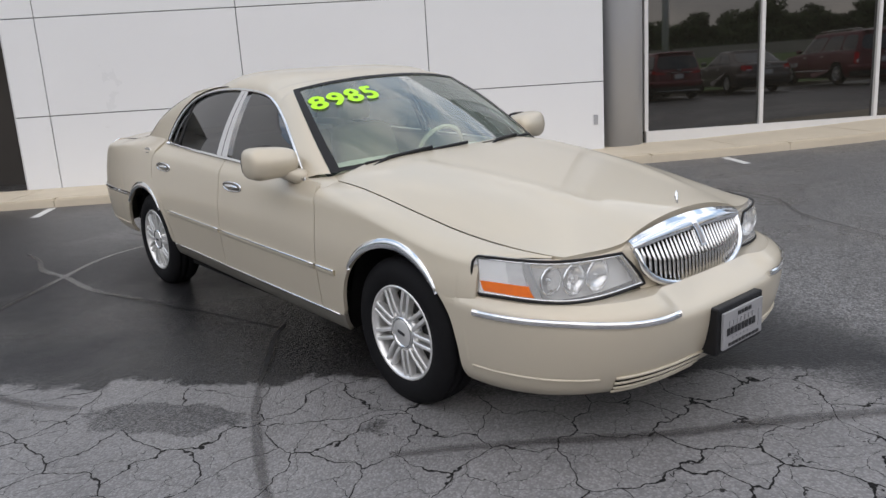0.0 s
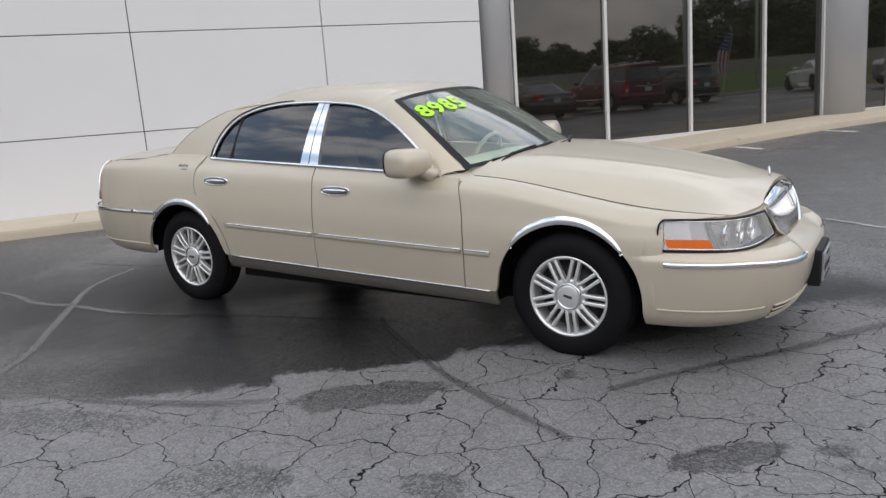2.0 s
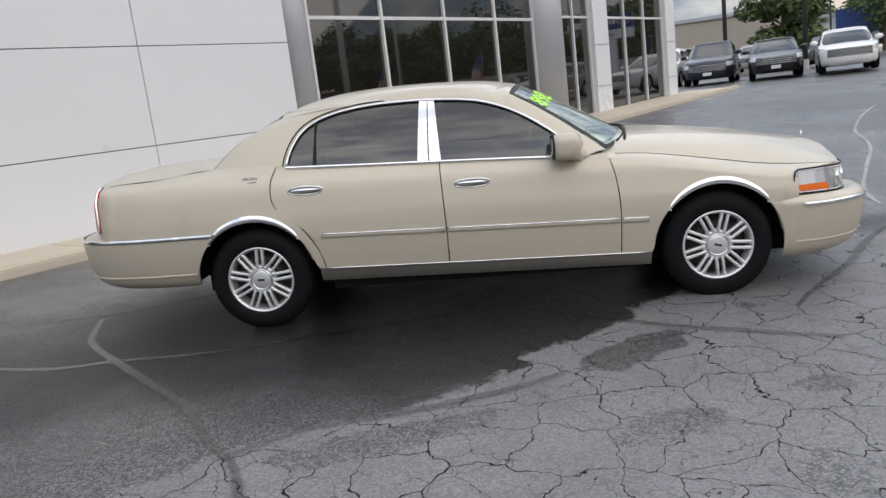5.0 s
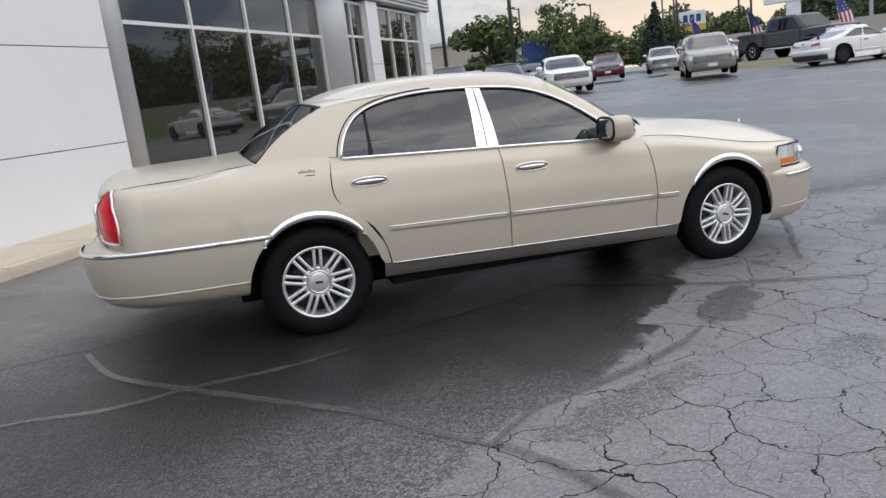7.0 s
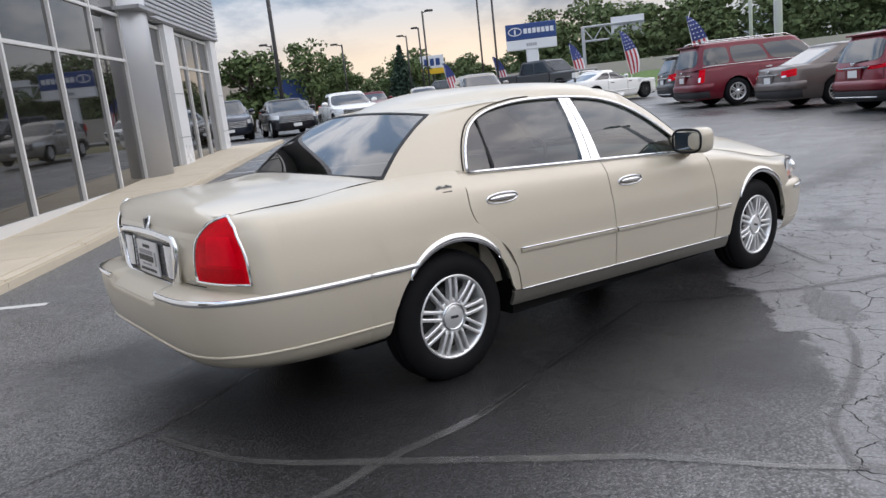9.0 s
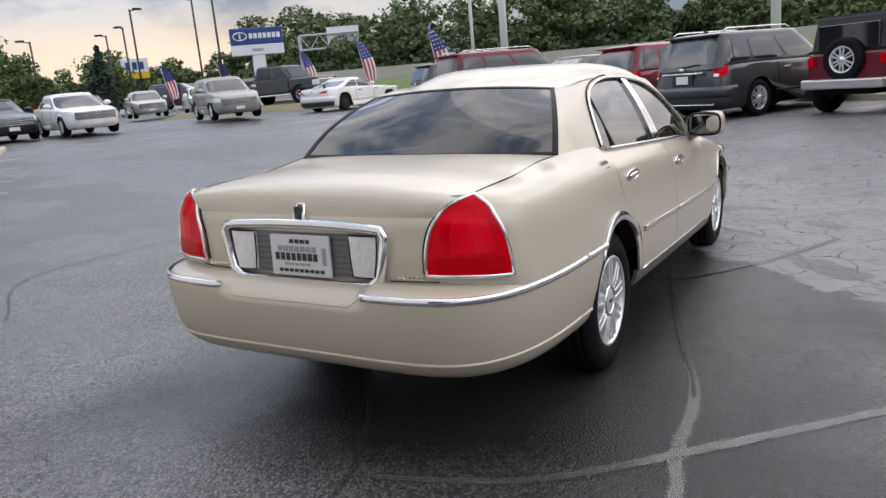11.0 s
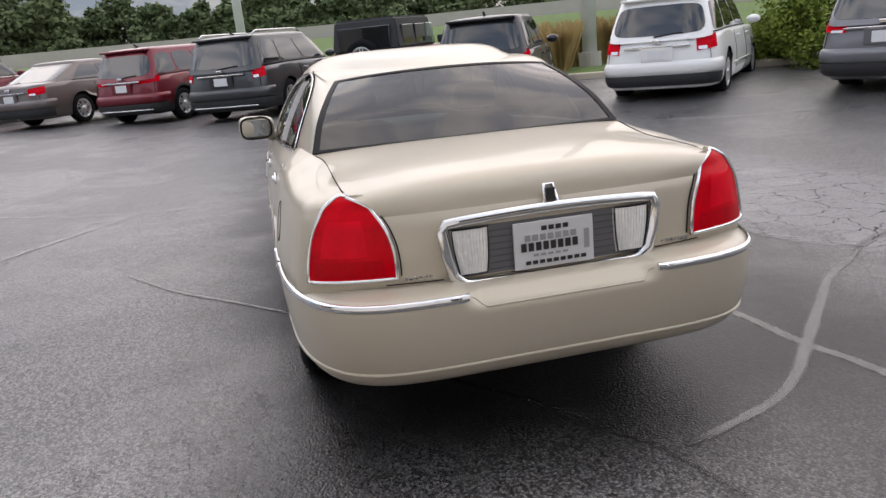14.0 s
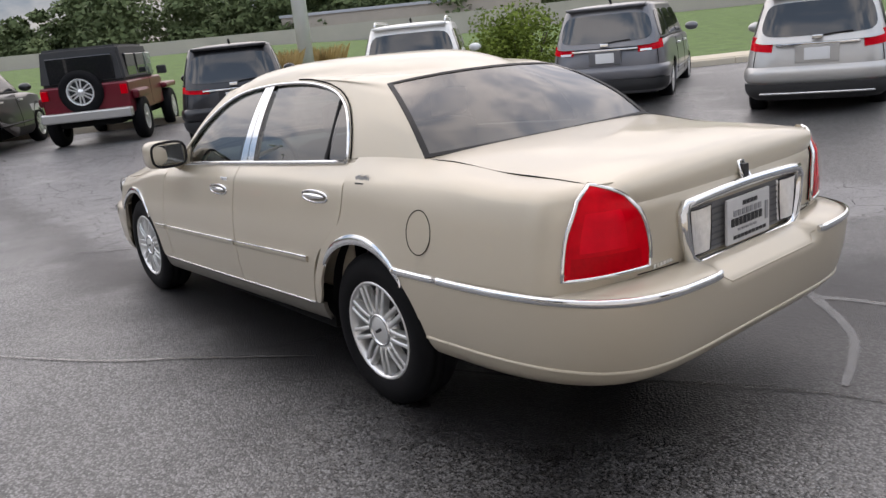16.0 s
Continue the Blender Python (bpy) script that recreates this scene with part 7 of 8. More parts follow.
def vehicle(name, label, x, y, az, L, W, H, paint, top, cabin, wb=2.85, fo=0.92, r=0.36, clad=True, lamps="block", plate_on=True, rim=None, rails=False, nose_front=False, clear=0.24, z_off=0.0, group="", belt_in=0.06, roof_mat=None, trim=False, lamp_z=(0.78, 1.02), lamp_a=(0.60, 0.98), wiper=True, exhaust=False):
    """top: the body's upper line as (share of length, z). cabin: (rear foot, roof rear, roof front, screen foot) as shares of the length."""
    rim = ALLOY if rim is None or rim is CHROME else rim
    m = Matrix.Translation((x, y, ground_z(x, y) + z_off)) @ Matrix.Rotation(radians(az), 4, "Z")
    v = empty(name, m, label, "car", group)
    hl, hw = L / 2, W / 2
    zt = lambda t: spline(top, t)
    axles = (L - fo - wb, L - fo)
    inset = [(clear, 0.10), (clear + 0.08, 0.03), (0.5, 0.0), (0.72, 0.005), (0.9, 0.03), (1.05, 0.055), (1.3, 0.10)]

    def tub(a, z, out=0.0):
        i = spline(inset, z)
        c, s_ = math.cos(a), math.sin(a)
        px = math.copysign(abs(c) ** (2 / (4.6 if c > 0 else 14.0)), c) * (hl - i * 1.3 + out)
        py = math.copysign(abs(s_) ** 0.4, s_) * (hw - i + out)
        return Vector((hl + px, py, z))

    def low(p):
        z = clear
        if abs(p.y) > hw * 0.7:
            for ax in axles:
                if abs(p.x - ax) < r + 0.055:
                    z = max(z, r + math.sqrt((r + 0.055) ** 2 - (p.x - ax) ** 2))
        return z
    N = 148
    # columns at even steps round the outline
    fine = [2 * math.pi * (k + 0.5) / 3000 for k in range(3000)]
    run = [0.0]
    for a, b in zip(fine, fine[1:]):
        run.append(run[-1] + (tub(b, 0.6) - tub(a, 0.6)).length)
    ANG, k = [], 0
    for j in range(N):
        while run[k] < run[-1] * (j + 0.5) / N:
            k += 1
        ANG.append(fine[k])
    bm = bmesh.new()
    rows = []
    for j in range(9):
        row = []
        for k in range(N):
            a = ANG[k]
            p0 = tub(a, 0.6)
            z0, z1 = low(p0), zt(p0.x / L)
            z = z0 + (z1 - z0) * j / 8
            row.append(bm.verts.new(tub(a, z)))
        rows.append(row)
    for a, b in zip(rows, rows[1:]):
        for k in range(N):
            bm.faces.new((a[k], a[(k + 1) % N], b[(k + 1) % N], b[k]))
    # the lid: bonnet and deck
    prev = rows[-1]
    for q in (0.97, 0.85, 0.5, 0.0):
        cur = []
        for k in range(N):
            o = rows[-1][k].co
            xx = hl + (o.x - hl) * (0.965 + 0.035 * q)
            cur.append(bm.verts.new((xx, o.y * q, zt(xx / L) + 0.035 * (1 - q * q))))
        for k in range(N):
            bm.faces.new((prev[k], prev[(k + 1) % N], cur[(k + 1) % N], cur[k]))
        prev = cur
    bmesh.ops.remove_doubles(bm, verts=bm.verts[:], dist=0.001)
    part("body", bm, paint, v, "", True)
    # glass house
    x0, x1, x2, x3 = [q * L for q in cabin]
    zr = H - 0.07
    wb_, wt = hw - spline(inset, 1.0) - belt_in * 0.6, hw * 0.74

    def house(a, t, out=0.0):
        c, s_ = math.cos(a), math.sin(a)
        cx, hx = (x0 + x3) / 2 * (1 - t) + (x1 + x2) / 2 * t, (x3 - x0) / 2 * (1 - t) + (x2 - x1) / 2 * t
        w = wb_ + (wt - wb_) * t ** 1.3
        px = cx + math.copysign(abs(c) ** 0.2, c) * (hx + out)
        py = math.copysign(abs(s_) ** 0.3, s_) * (w + out)
        zb = zt(min(1, max(0, px / L))) - 0.02
        return Vector((px, py, zb + (zr - zb) * t))
    def side_pt(e, t, out=0.0):
        """e from -1 at the rear to 1 at the front of the house."""
        cx, hx = (x0 + x3) / 2 * (1 - t) + (x1 + x2) / 2 * t, (x3 - x0) / 2 * (1 - t) + (x2 - x1) / 2 * t
        w = wb_ + (wt - wb_) * t ** 1.3
        px = cx + e * (hx + out)
        zb = zt(min(1, max(0, px / L))) - 0.02
        return Vector((px, (w + out) * max(0.0, 1 - abs(e) ** 10) ** 0.15, zb + (zr - zb) * t))

    def end_pt(q, t, sgn, out=0.0):
        """q from -1 to 1 across the house's rear or front face."""
        c = max(0.0, 1 - abs(q) ** 6.667) ** 0.1
        cx, hx = (x0 + x3) / 2 * (1 - t) + (x1 + x2) / 2 * t, (x3 - x0) / 2 * (1 - t) + (x2 - x1) / 2 * t
        w = wb_ + (wt - wb_) * t ** 1.3
        px = cx + sgn * c * (hx + out)
        zb = zt(min(1, max(0, px / L))) - 0.02
        return Vector((px, q * (w + out), zb + (zr - zb) * t))
    bm = bmesh.new()
    rows = [[bm.verts.new(house(2 * math.pi * (k + 0.5) / 96, j / 6)) for k in range(96)] for j in range(7)]
    for a, b in zip(rows, rows[1:]):
        for k in range(96):
            bm.faces.new((a[k], a[(k + 1) % 96], b[(k + 1) % 96], b[k]))
    part("glass_house", bm, roof_mat or paint, v, "", True)

    def rounded(u, w):
        """Draws a pane's corners in."""
        a, b = 2 * u - 1, 2 * w - 1
        k = 0.10 * (a * b) ** 4
        return 0.5 + 0.5 * a * (1 - k), 0.5 + 0.5 * b * (1 - k)

    def pane_of(f):
        return lambda u, w: f(*rounded(u, w))
    gate = 0.86 if wiper else 0.90
    part("rear_window", sheet(pane_of(lambda u, w: end_pt(gate * (2 * u - 1), 0.13 + 0.70 * w, -1, 0.008)), 16, 8, 0.01), PRIVACY, v, "dark tinted rear window", True)
    part("windscreen", sheet(pane_of(lambda u, w: end_pt(0.93 * (2 * u - 1), 0.06 + 0.84 * w, 1, 0.008)), 16, 8, 0.01), PRIVACY, v, "dark windscreen", True)
    panes = ((-0.88, -0.47), (-0.42, 0.14), (0.19, 0.90)) if wiper else ((-0.60, 0.06), (0.11, 0.84))
    for s in BOTH:
        for ea, eb in panes:
            part("side_window", sheet(pane_of(lambda u, w: side_pt(ea + (eb - ea) * u, 0.12 + 0.73 * w, 0.007)), 14, 8, 0.01, (s,)), PRIVACY, v, "dark tinted glass", True)
        part("window_trim", tube([Vector((p.x, p.y * s, p.z)) for p in (side_pt(panes[0][0] + (panes[-1][1] - panes[0][0]) * k / 20, 0.075, 0.010) for k in range(21))], 0.012, n=5), CHROME if trim else BLACK, v, "", True)
    bm = bmesh.new()
    base = [house(2 * math.pi * (k + 0.5) / 96, 0.97, 0.004) for k in range(96)]
    ring = [bm.verts.new(p) for p in base]
    cxm = (x1 + x2) / 2
    for q, dz in ((0.97, 0.03), (0.88, 0.055), (0.6, 0.075), (0.0, 0.085)):
        cur = [bm.verts.new((cxm + (p.x - cxm) * (0.5 + 0.5 * q), p.y * q, min(p.z + dz, H) if q else H)) for p in base]
        for k in range(96):
            bm.faces.new((ring[k], ring[(k + 1) % 96], cur[(k + 1) % 96], cur[k]))
        ring = cur
    part("roof", bm, roof_mat or paint, v, "", True)
    for s in BOTH:
        for ax in axles:
            road_wheel(v, ax, hw - 0.03, r, r * 0.64, s, rim)
        # door joints, mirror, handles
        for q in (0.36, 0.585):
            zz = [clear + 0.14 + (zt(q) - 0.04 - clear - 0.14) * k / 5 for k in range(6)]
            part("door_joint", tube([(q * L, (hw - spline(inset, z) + 0.001) * s, z) for z in zz], 0.006, n=4), GAP, v)
        lo, hi = axles[0] + r + 0.12, axles[1] - r - 0.12
        part("side_moulding", tube([(lo + (hi - lo) * k / 8, (hw - spline(inset, clear + 0.27) + 0.006) * s, clear + 0.27) for k in range(9)], 0.020, n=6), CHROME if trim else (CLAD if clad else paint), v, "", True)
        for q in (0.39, 0.60):
            part("door_handle", box(q * L, q * L + 0.18, min((hw - 0.035) * s, (hw + 0.012) * s), max((hw - 0.035) * s, (hw + 0.012) * s), zt(0.5) - 0.16, zt(0.5) - 0.125, 0.008), rim if paint is not BLACK_P else BLACK, v)
        mirr = bmesh.new()
        bmesh.ops.create_uvsphere(mirr, u_segments=14, v_segments=8, radius=1, matrix=Matrix.Translation((cabin[3] * L - 0.42, (hw + 0.08) * s, zt(0.6) + 0.10)) @ Matrix.Diagonal((0.09, 0.13, 0.085, 1)))
        part("door_mirror", mirr, paint, v, "", True)
        if rails:
            part("roof_rail", tube([(x1 + 0.15, wt * 0.86 * s, H - 0.02), (x1 + 0.3, wt * 0.88 * s, H + 0.045), (x2 - 0.4, wt * 0.88 * s, H + 0.045), (x2 - 0.2, wt * 0.86 * s, H - 0.02)], 0.018, n=6), BRIGHT, v, "", True)
        # lamps at both ends
        z0, z1 = lamp_z
        a0, a1 = [math.asin(q ** 2.5) if q < 1 else math.pi / 2 for q in (lamp_a[0], min(lamp_a[1], 0.95))]
        tl = part("tail_lamp", sheet(lambda u, w: tub(math.pi - (a0 + (a1 - a0) * u), z0 + (z1 - z0) * w + 0.04 * u, 0.012), 8, 5, 0.01, (s,)), RED_LENS, v, "red tail lamp", True)
        part("lamp_band", sheet(lambda u, w: tub(math.pi - (a0 + (a1 - a0) * (0.10 + 0.85 * u)), z0 + (z1 - z0) * (0.42 + 0.16 * w) + 0.04 * u, 0.0155), 8, 3, 0.003, (s,)), RED_BRIGHT, tl, "", True)
        if lamps == "block":
            part("reverse_lens", sheet(lambda u, w: tub(math.pi - (a0 + (a1 - a0) * (0.05 + 0.35 * u)), z0 + (z1 - z0) * (0.08 + 0.25 * w), 0.018), 4, 3, 0.004, (s,)), LENS_WHITE, tl, "", True)
        part("headlamp", sheet(lambda u, w: tub(math.asin(0.45) + (math.asin(0.99) - math.asin(0.45)) * u, 0.66 + 0.15 * w + 0.03 * u, 0.008), 8, 4, 0.01, (s,)), LENS_WHITE, v, "clear headlamp", True)
        part("rear_reflector", sheet(lambda u, w: tub(math.pi - math.asin(0.35 + 0.2 * u), clear + 0.20 + 0.035 * w, 0.02), 4, 2, 0.004, (s,)), RED_DEEP, v, "", True)
        if exhaust:
            part("exhaust_tip", tube([(-0.01, hw * 0.62 * s, clear + 0.03), (0.12, hw * 0.62 * s, clear + 0.03)], 0.045, n=10), BRIGHT, v, "", True)
    lower_z = clear + 0.23
    bm = bmesh.new()
    rows = []
    for j in range(4):
        row = []
        for k in range(N):
            a = ANG[k]
            z0 = low(tub(a, 0.6))
            zz = max(z0 + 0.0, clear) + (max(lower_z - 0.05, z0 + 0.055) - z0) * j / 3
            row.append(bm.verts.new(tub(a, zz, 0.010)))
        rows.append(row)
    for a, b in zip(rows, rows[1:]):
        for k in range(N):
            bm.faces.new((a[k], a[(k + 1) % N], b[(k + 1) % N], b[k]))
    part("cladding", bm, CLAD if clad else paint, v, "", True)
    part("underbody", box(0.25, L - 0.25, -hw + 0.22, hw - 0.22, clear - 0.02, 0.7), GAP, v)
    # tail: gate line, bright bar, plate, wiper; nose: grille
    zp = (lamp_z[0] + lamp_z[1]) / 2 - 0.05
    skirt = sheet(lambda u, w: tub(math.pi * (0.60 + 0.80 * u), clear + 0.05 + 0.19 * w, 0.026 + 0.006 * math.sin(math.pi * w)), 30, 4)
    part("lower_valance", skirt, CLAD, v, "black lower valance", True)
    if clad or exhaust:
        part("skid_strip", tube([tub(math.pi - math.asin(0.5 * q), clear + 0.10, 0.036) for q in [-1 + k / 6 for k in range(13)]], 0.018, n=6), BRIGHT, v, "", True)
    part("plate_recess", box(-0.010, 0.03, -0.27, 0.27, zp - 0.20, zp + 0.035, 0.008), CLAD if paint in (BLACK_P, DARK_GREY, NAVY) else paint, v)
    if wiper:
        part("roof_fin", tube([(x1 + 0.55, 0, H - 0.015), (x1 + 0.42, 0, H + 0.03), (x1 + 0.36, 0, H + 0.06)], 0.022, n=6), BLACK, v, "", True)
    if plate_on:
        part("plate", box(-0.022, 0.03, -0.155, 0.155, zp - 0.165, zp - 0.005, 0.004), PAPER, v, "white dealer plate")
    part("gate_bar", box(-0.012, 0.04, -hw * 0.55, hw * 0.55, zp + 0.03, zp + 0.06, 0.006), CHROME, v, "bright tailgate bar")
    part("rear_bumper", sheet(lambda u, w: tub(math.pi * (0.57 + 0.86 * u), clear + 0.24 + 0.22 * w, 0.034 * math.sin(math.pi * w) ** 0.5), 40, 6), paint, v, "", True)
    for s in BOTH:
        part("gate_joint", tube([tub(math.pi - s * math.asin(0.70), clear + 0.47 + (zt(0.02) - clear - 0.50) * q / 5, 0.001) for q in range(6)], 0.006, n=4), GAP, v)
    part("tail_emblem", box(-0.022, 0.02, -0.07, 0.07, zp + 0.10, zp + 0.155, 0.01), CHROME, v)
    part("gate_joint", tube([tub(math.pi - math.asin(0.86 * q), clear + 0.30, 0.002) for q in [-1 + k / 8 for k in range(17)]], 0.006, n=4), GAP, v)
    if wiper:
        part("rear_wiper", tube([house(math.pi, 0.10, 0.015) + Vector((0, 0.05, 0)), house(math.pi, 0.14, 0.015) + Vector((0, -0.2, 0)), house(math.pi, 0.16, 0.015) + Vector((0, -0.42, 0))], 0.012, n=5), BLACK, v)
        part("roof_spoiler", box(x1 - 0.10, x1 + 0.25, -wt * 0.9, wt * 0.9, H - 0.09, H - 0.045, 0.015), roof_mat or paint, v)
    gr = part("front_grille", sheet(lambda u, w: tub(math.asin(0.42) * (1 - 2 * u), 0.52 + 0.26 * w, 0.008), 12, 4, 0.01), CLAD, v, "dark front grille", True)
    for k in range(4):
        part("grille_bar", tube([tub(math.asin(0.42) * (1 - 2 * q / 8), 0.55 + 0.065 * k, 0.014) for q in range(9)], 0.010, n=5), CHROME, gr, "", True)
    part("front_plate", box(L - 0.02, L + 0.02, -0.16, 0.16, 0.36, 0.48, 0.004), PAPER, v)
    return v


SUV_TOP = [(0.0, 1.02), (0.05, 1.06), (0.3, 1.08), (0.62, 1.06), (0.72, 1.05), (0.82, 1.0), (0.93, 0.93), (0.98, 0.84), (1.0, 0.74)]
SEDAN_TOP = [(0.0, 0.93), (0.04, 0.99), (0.2, 1.0), (0.5, 0.97), (0.7, 0.93), (0.8, 0.88), (0.92, 0.76), (0.98, 0.66), (1.0, 0.56)]
SUV_CAB = (0.005, 0.075, 0.52, 0.72)
SED_CAB = (0.12, 0.27, 0.50, 0.70)
ROW = "parked cars along the verge"
vehicle("parked_suv", "dark grey compact sport utility parked by the verge", 19.5, 12.9, -36, 4.55, 1.84, 1.66, DARK_GREY, SUV_TOP, SUV_CAB, 2.69, 0.9, 0.35, group=ROW)
vehicle("parked_suv", "maroon long sport utility with chrome window trim", 16.9, 10.3, -33, 5.6, 2.05, 1.90, MAROON, [(q, z + 0.10) for q, z in SUV_TOP], (0.005, 0.04, 0.60, 0.74), 3.30, 1.0, 0.40, clad=False, rails=True, group=ROW, lamp_a=(0.86, 0.98), lamp_z=(0.72, 1.25), rim=CHROME, trim=True)
vehicle("parked_saloon", "grey-brown luxury saloon parked by the verge", 15.4, 6.7, -33, 5.2, 1.93, 1.56, BROWN, [(q, z + 0.06) for q, z in SEDAN_TOP], (0.10, 0.29, 0.50, 0.70), 2.87, 1.0, 0.36, clad=False, group=ROW, wiper=False, lamp_a=(0.62, 0.99), lamp_z=(0.80, 0.97))
vehicle("parked_suv", "ruby red crossover with dark lower trim", 13.9, 3.9, -32, 4.78, 1.93, 1.74, RUBY, SUV_TOP, SUV_CAB, 2.85, 0.95, 0.37, group=ROW, lamps="bar", lamp_z=(0.92, 1.04), lamp_a=(0.45, 0.98))
vehicle("parked_suv", "dark grey three-row sport utility with roof rails", 11.7, 1.6, -30, 5.05, 2.0, 1.79, DARK_GREY, [(q, z + 0.04) for q, z in SUV_TOP], (0.005, 0.06, 0.56, 0.73), 2.87, 0.98, 0.385, rails=True, group=ROW, lamp_a=(0.74, 0.99), lamp_z=(0.88, 1.10))
vehicle("parked_suv", "glossy black crossover with twin exhausts", 8.45, -3.10, -27, 4.78, 1.93, 1.74, BLACK_P, SUV_TOP, SUV_CAB, 2.85, 0.95, 0.37, group=ROW, lamps="bar", lamp_z=(0.93, 1.04), lamp_a=(0.45, 0.98), rim=CHROME, exhaust=True)
vehicle("parked_suv", "white three-row sport utility with chrome wheels", 6.8, -5.7, -43, 5.1, 2.0, 1.79, WHITE_P, [(q, z + 0.03) for q, z in SUV_TOP], (0.005, 0.07, 0.55, 0.73), 3.02, 1.0, 0.385, clad=False, rails=True, group=ROW, lamp_a=(0.66, 0.97), lamp_z=(0.84, 1.06), rim=CHROME)
vehicle("parked_minivan", "grey minivan with red tail lamps", 4.3, -7.9, -62, 5.15, 2.01, 1.74, GREY_P, [(q, z + 0.02) for q, z in SUV_TOP], (0.004, 0.05, 0.58, 0.78), 3.0, 0.95, 0.35, clad=False, group=ROW, lamp_a=(0.55, 0.98), lamp_z=(0.92, 1.06))
vehicle("parked_suv", "silver compact sport utility parked by the verge", 0.75, -7.9, -66, 4.63, 1.84, 1.70, SILVER, SUV_TOP, SUV_CAB, 2.7, 0.93, 0.36, group=ROW, lamp_a=(0.62, 0.99), lamp_z=(0.90, 1.08), lamps="bar")
vehicle("parked_coupe", "white sports coupe with a rear spoiler", 20.6, 18.7, -9, 4.78, 1.90, 1.35, WHITE_P, [(q, z - 0.04) for q, z in SEDAN_TOP], (0.10, 0.34, 0.46, 0.64), 2.81, 0.95, 0.35, clad=False, wiper=False, plate_on=False, rim=CLAD, clear=0.17, lamp_z=(0.74, 0.82), lamp_a=(0.5, 0.86))
vehicle("parked_crossover", "pewter crossover facing the lot", 19.2, 23.0, -122, 4.7, 1.93, 1.66, PEWTER, SUV_TOP, SUV_CAB, 2.85, 0.93, 0.37, clad=False)
vehicle("parked_saloon", "white saloon with a dark open grille", 13.4, 25.3, -110, 4.87, 1.85, 1.48, WHITE_P, SEDAN_TOP, SED_CAB, 2.85, 0.97, 0.34, clad=False, wiper=False)
vehicle("parked_saloon", "black luxury saloon facing the lot", 11.6, 27.4, -108, 4.93, 1.86, 1.48, BLACK_P, SEDAN_TOP, SED_CAB, 2.85, 0.97, 0.35, clad=False, wiper=False)
vehicle("parked_crossover", "dark blue crossover facing the lot", 9.9, 29.4, -110, 4.83, 1.93, 1.68, NAVY, SUV_TOP, SUV_CAB, 2.85, 0.93, 0.37, clad=False)
vehicle("parked_crossover", "white compact crossover by the building's corner", 8.6, 32.0, -112, 4.6, 1.85, 1.68, WHITE_P, SUV_TOP, SUV_CAB, 2.66, 0.93, 0.36)
for k, (x, y, az, pnt, lab) in enumerate(((22.5, 36.5, -120, MAROON, "maroon saloon on the far rows"), (26.0, 36.0, -122, SILVER, "silver saloon on the far rows"), (19.0, 40.0, -115, GREY_P, "grey saloon on the far rows"), (29.0, 34.5, -125, WHITE_P, "white saloon on the far rows"), (15.5, 41.5, -110, SILVER, "silver saloon on the far rows"))):
    vehicle("far_saloon", lab, x, y, az, 4.8, 1.85, 1.48, pnt, SEDAN_TOP, SED_CAB, 2.8, 0.95, 0.34, clad=False, wiper=False, group="far parked cars", z_off=0.15)
vehicle("far_suv", "grey crossover on the rise", 30.5, 40.5, -60, 4.7, 1.9, 1.7, DARK_GREY, SUV_TOP, SUV_CAB, 2.8, 0.93, 0.37, z_off=0.4, group="far parked cars")
sp = bpy.data.objects["parked_coupe"]
part("boot_spoiler", box(0.10, 0.34, -0.78, 0.78, 1.10, 1.125, 0.01), BLACK_P, sp)
for y in (-0.6, 0.6):
    part("spoiler_post", box(0.18, 0.26, y - 0.02, y + 0.02, 0.93, 1.10), BLACK_P, sp)


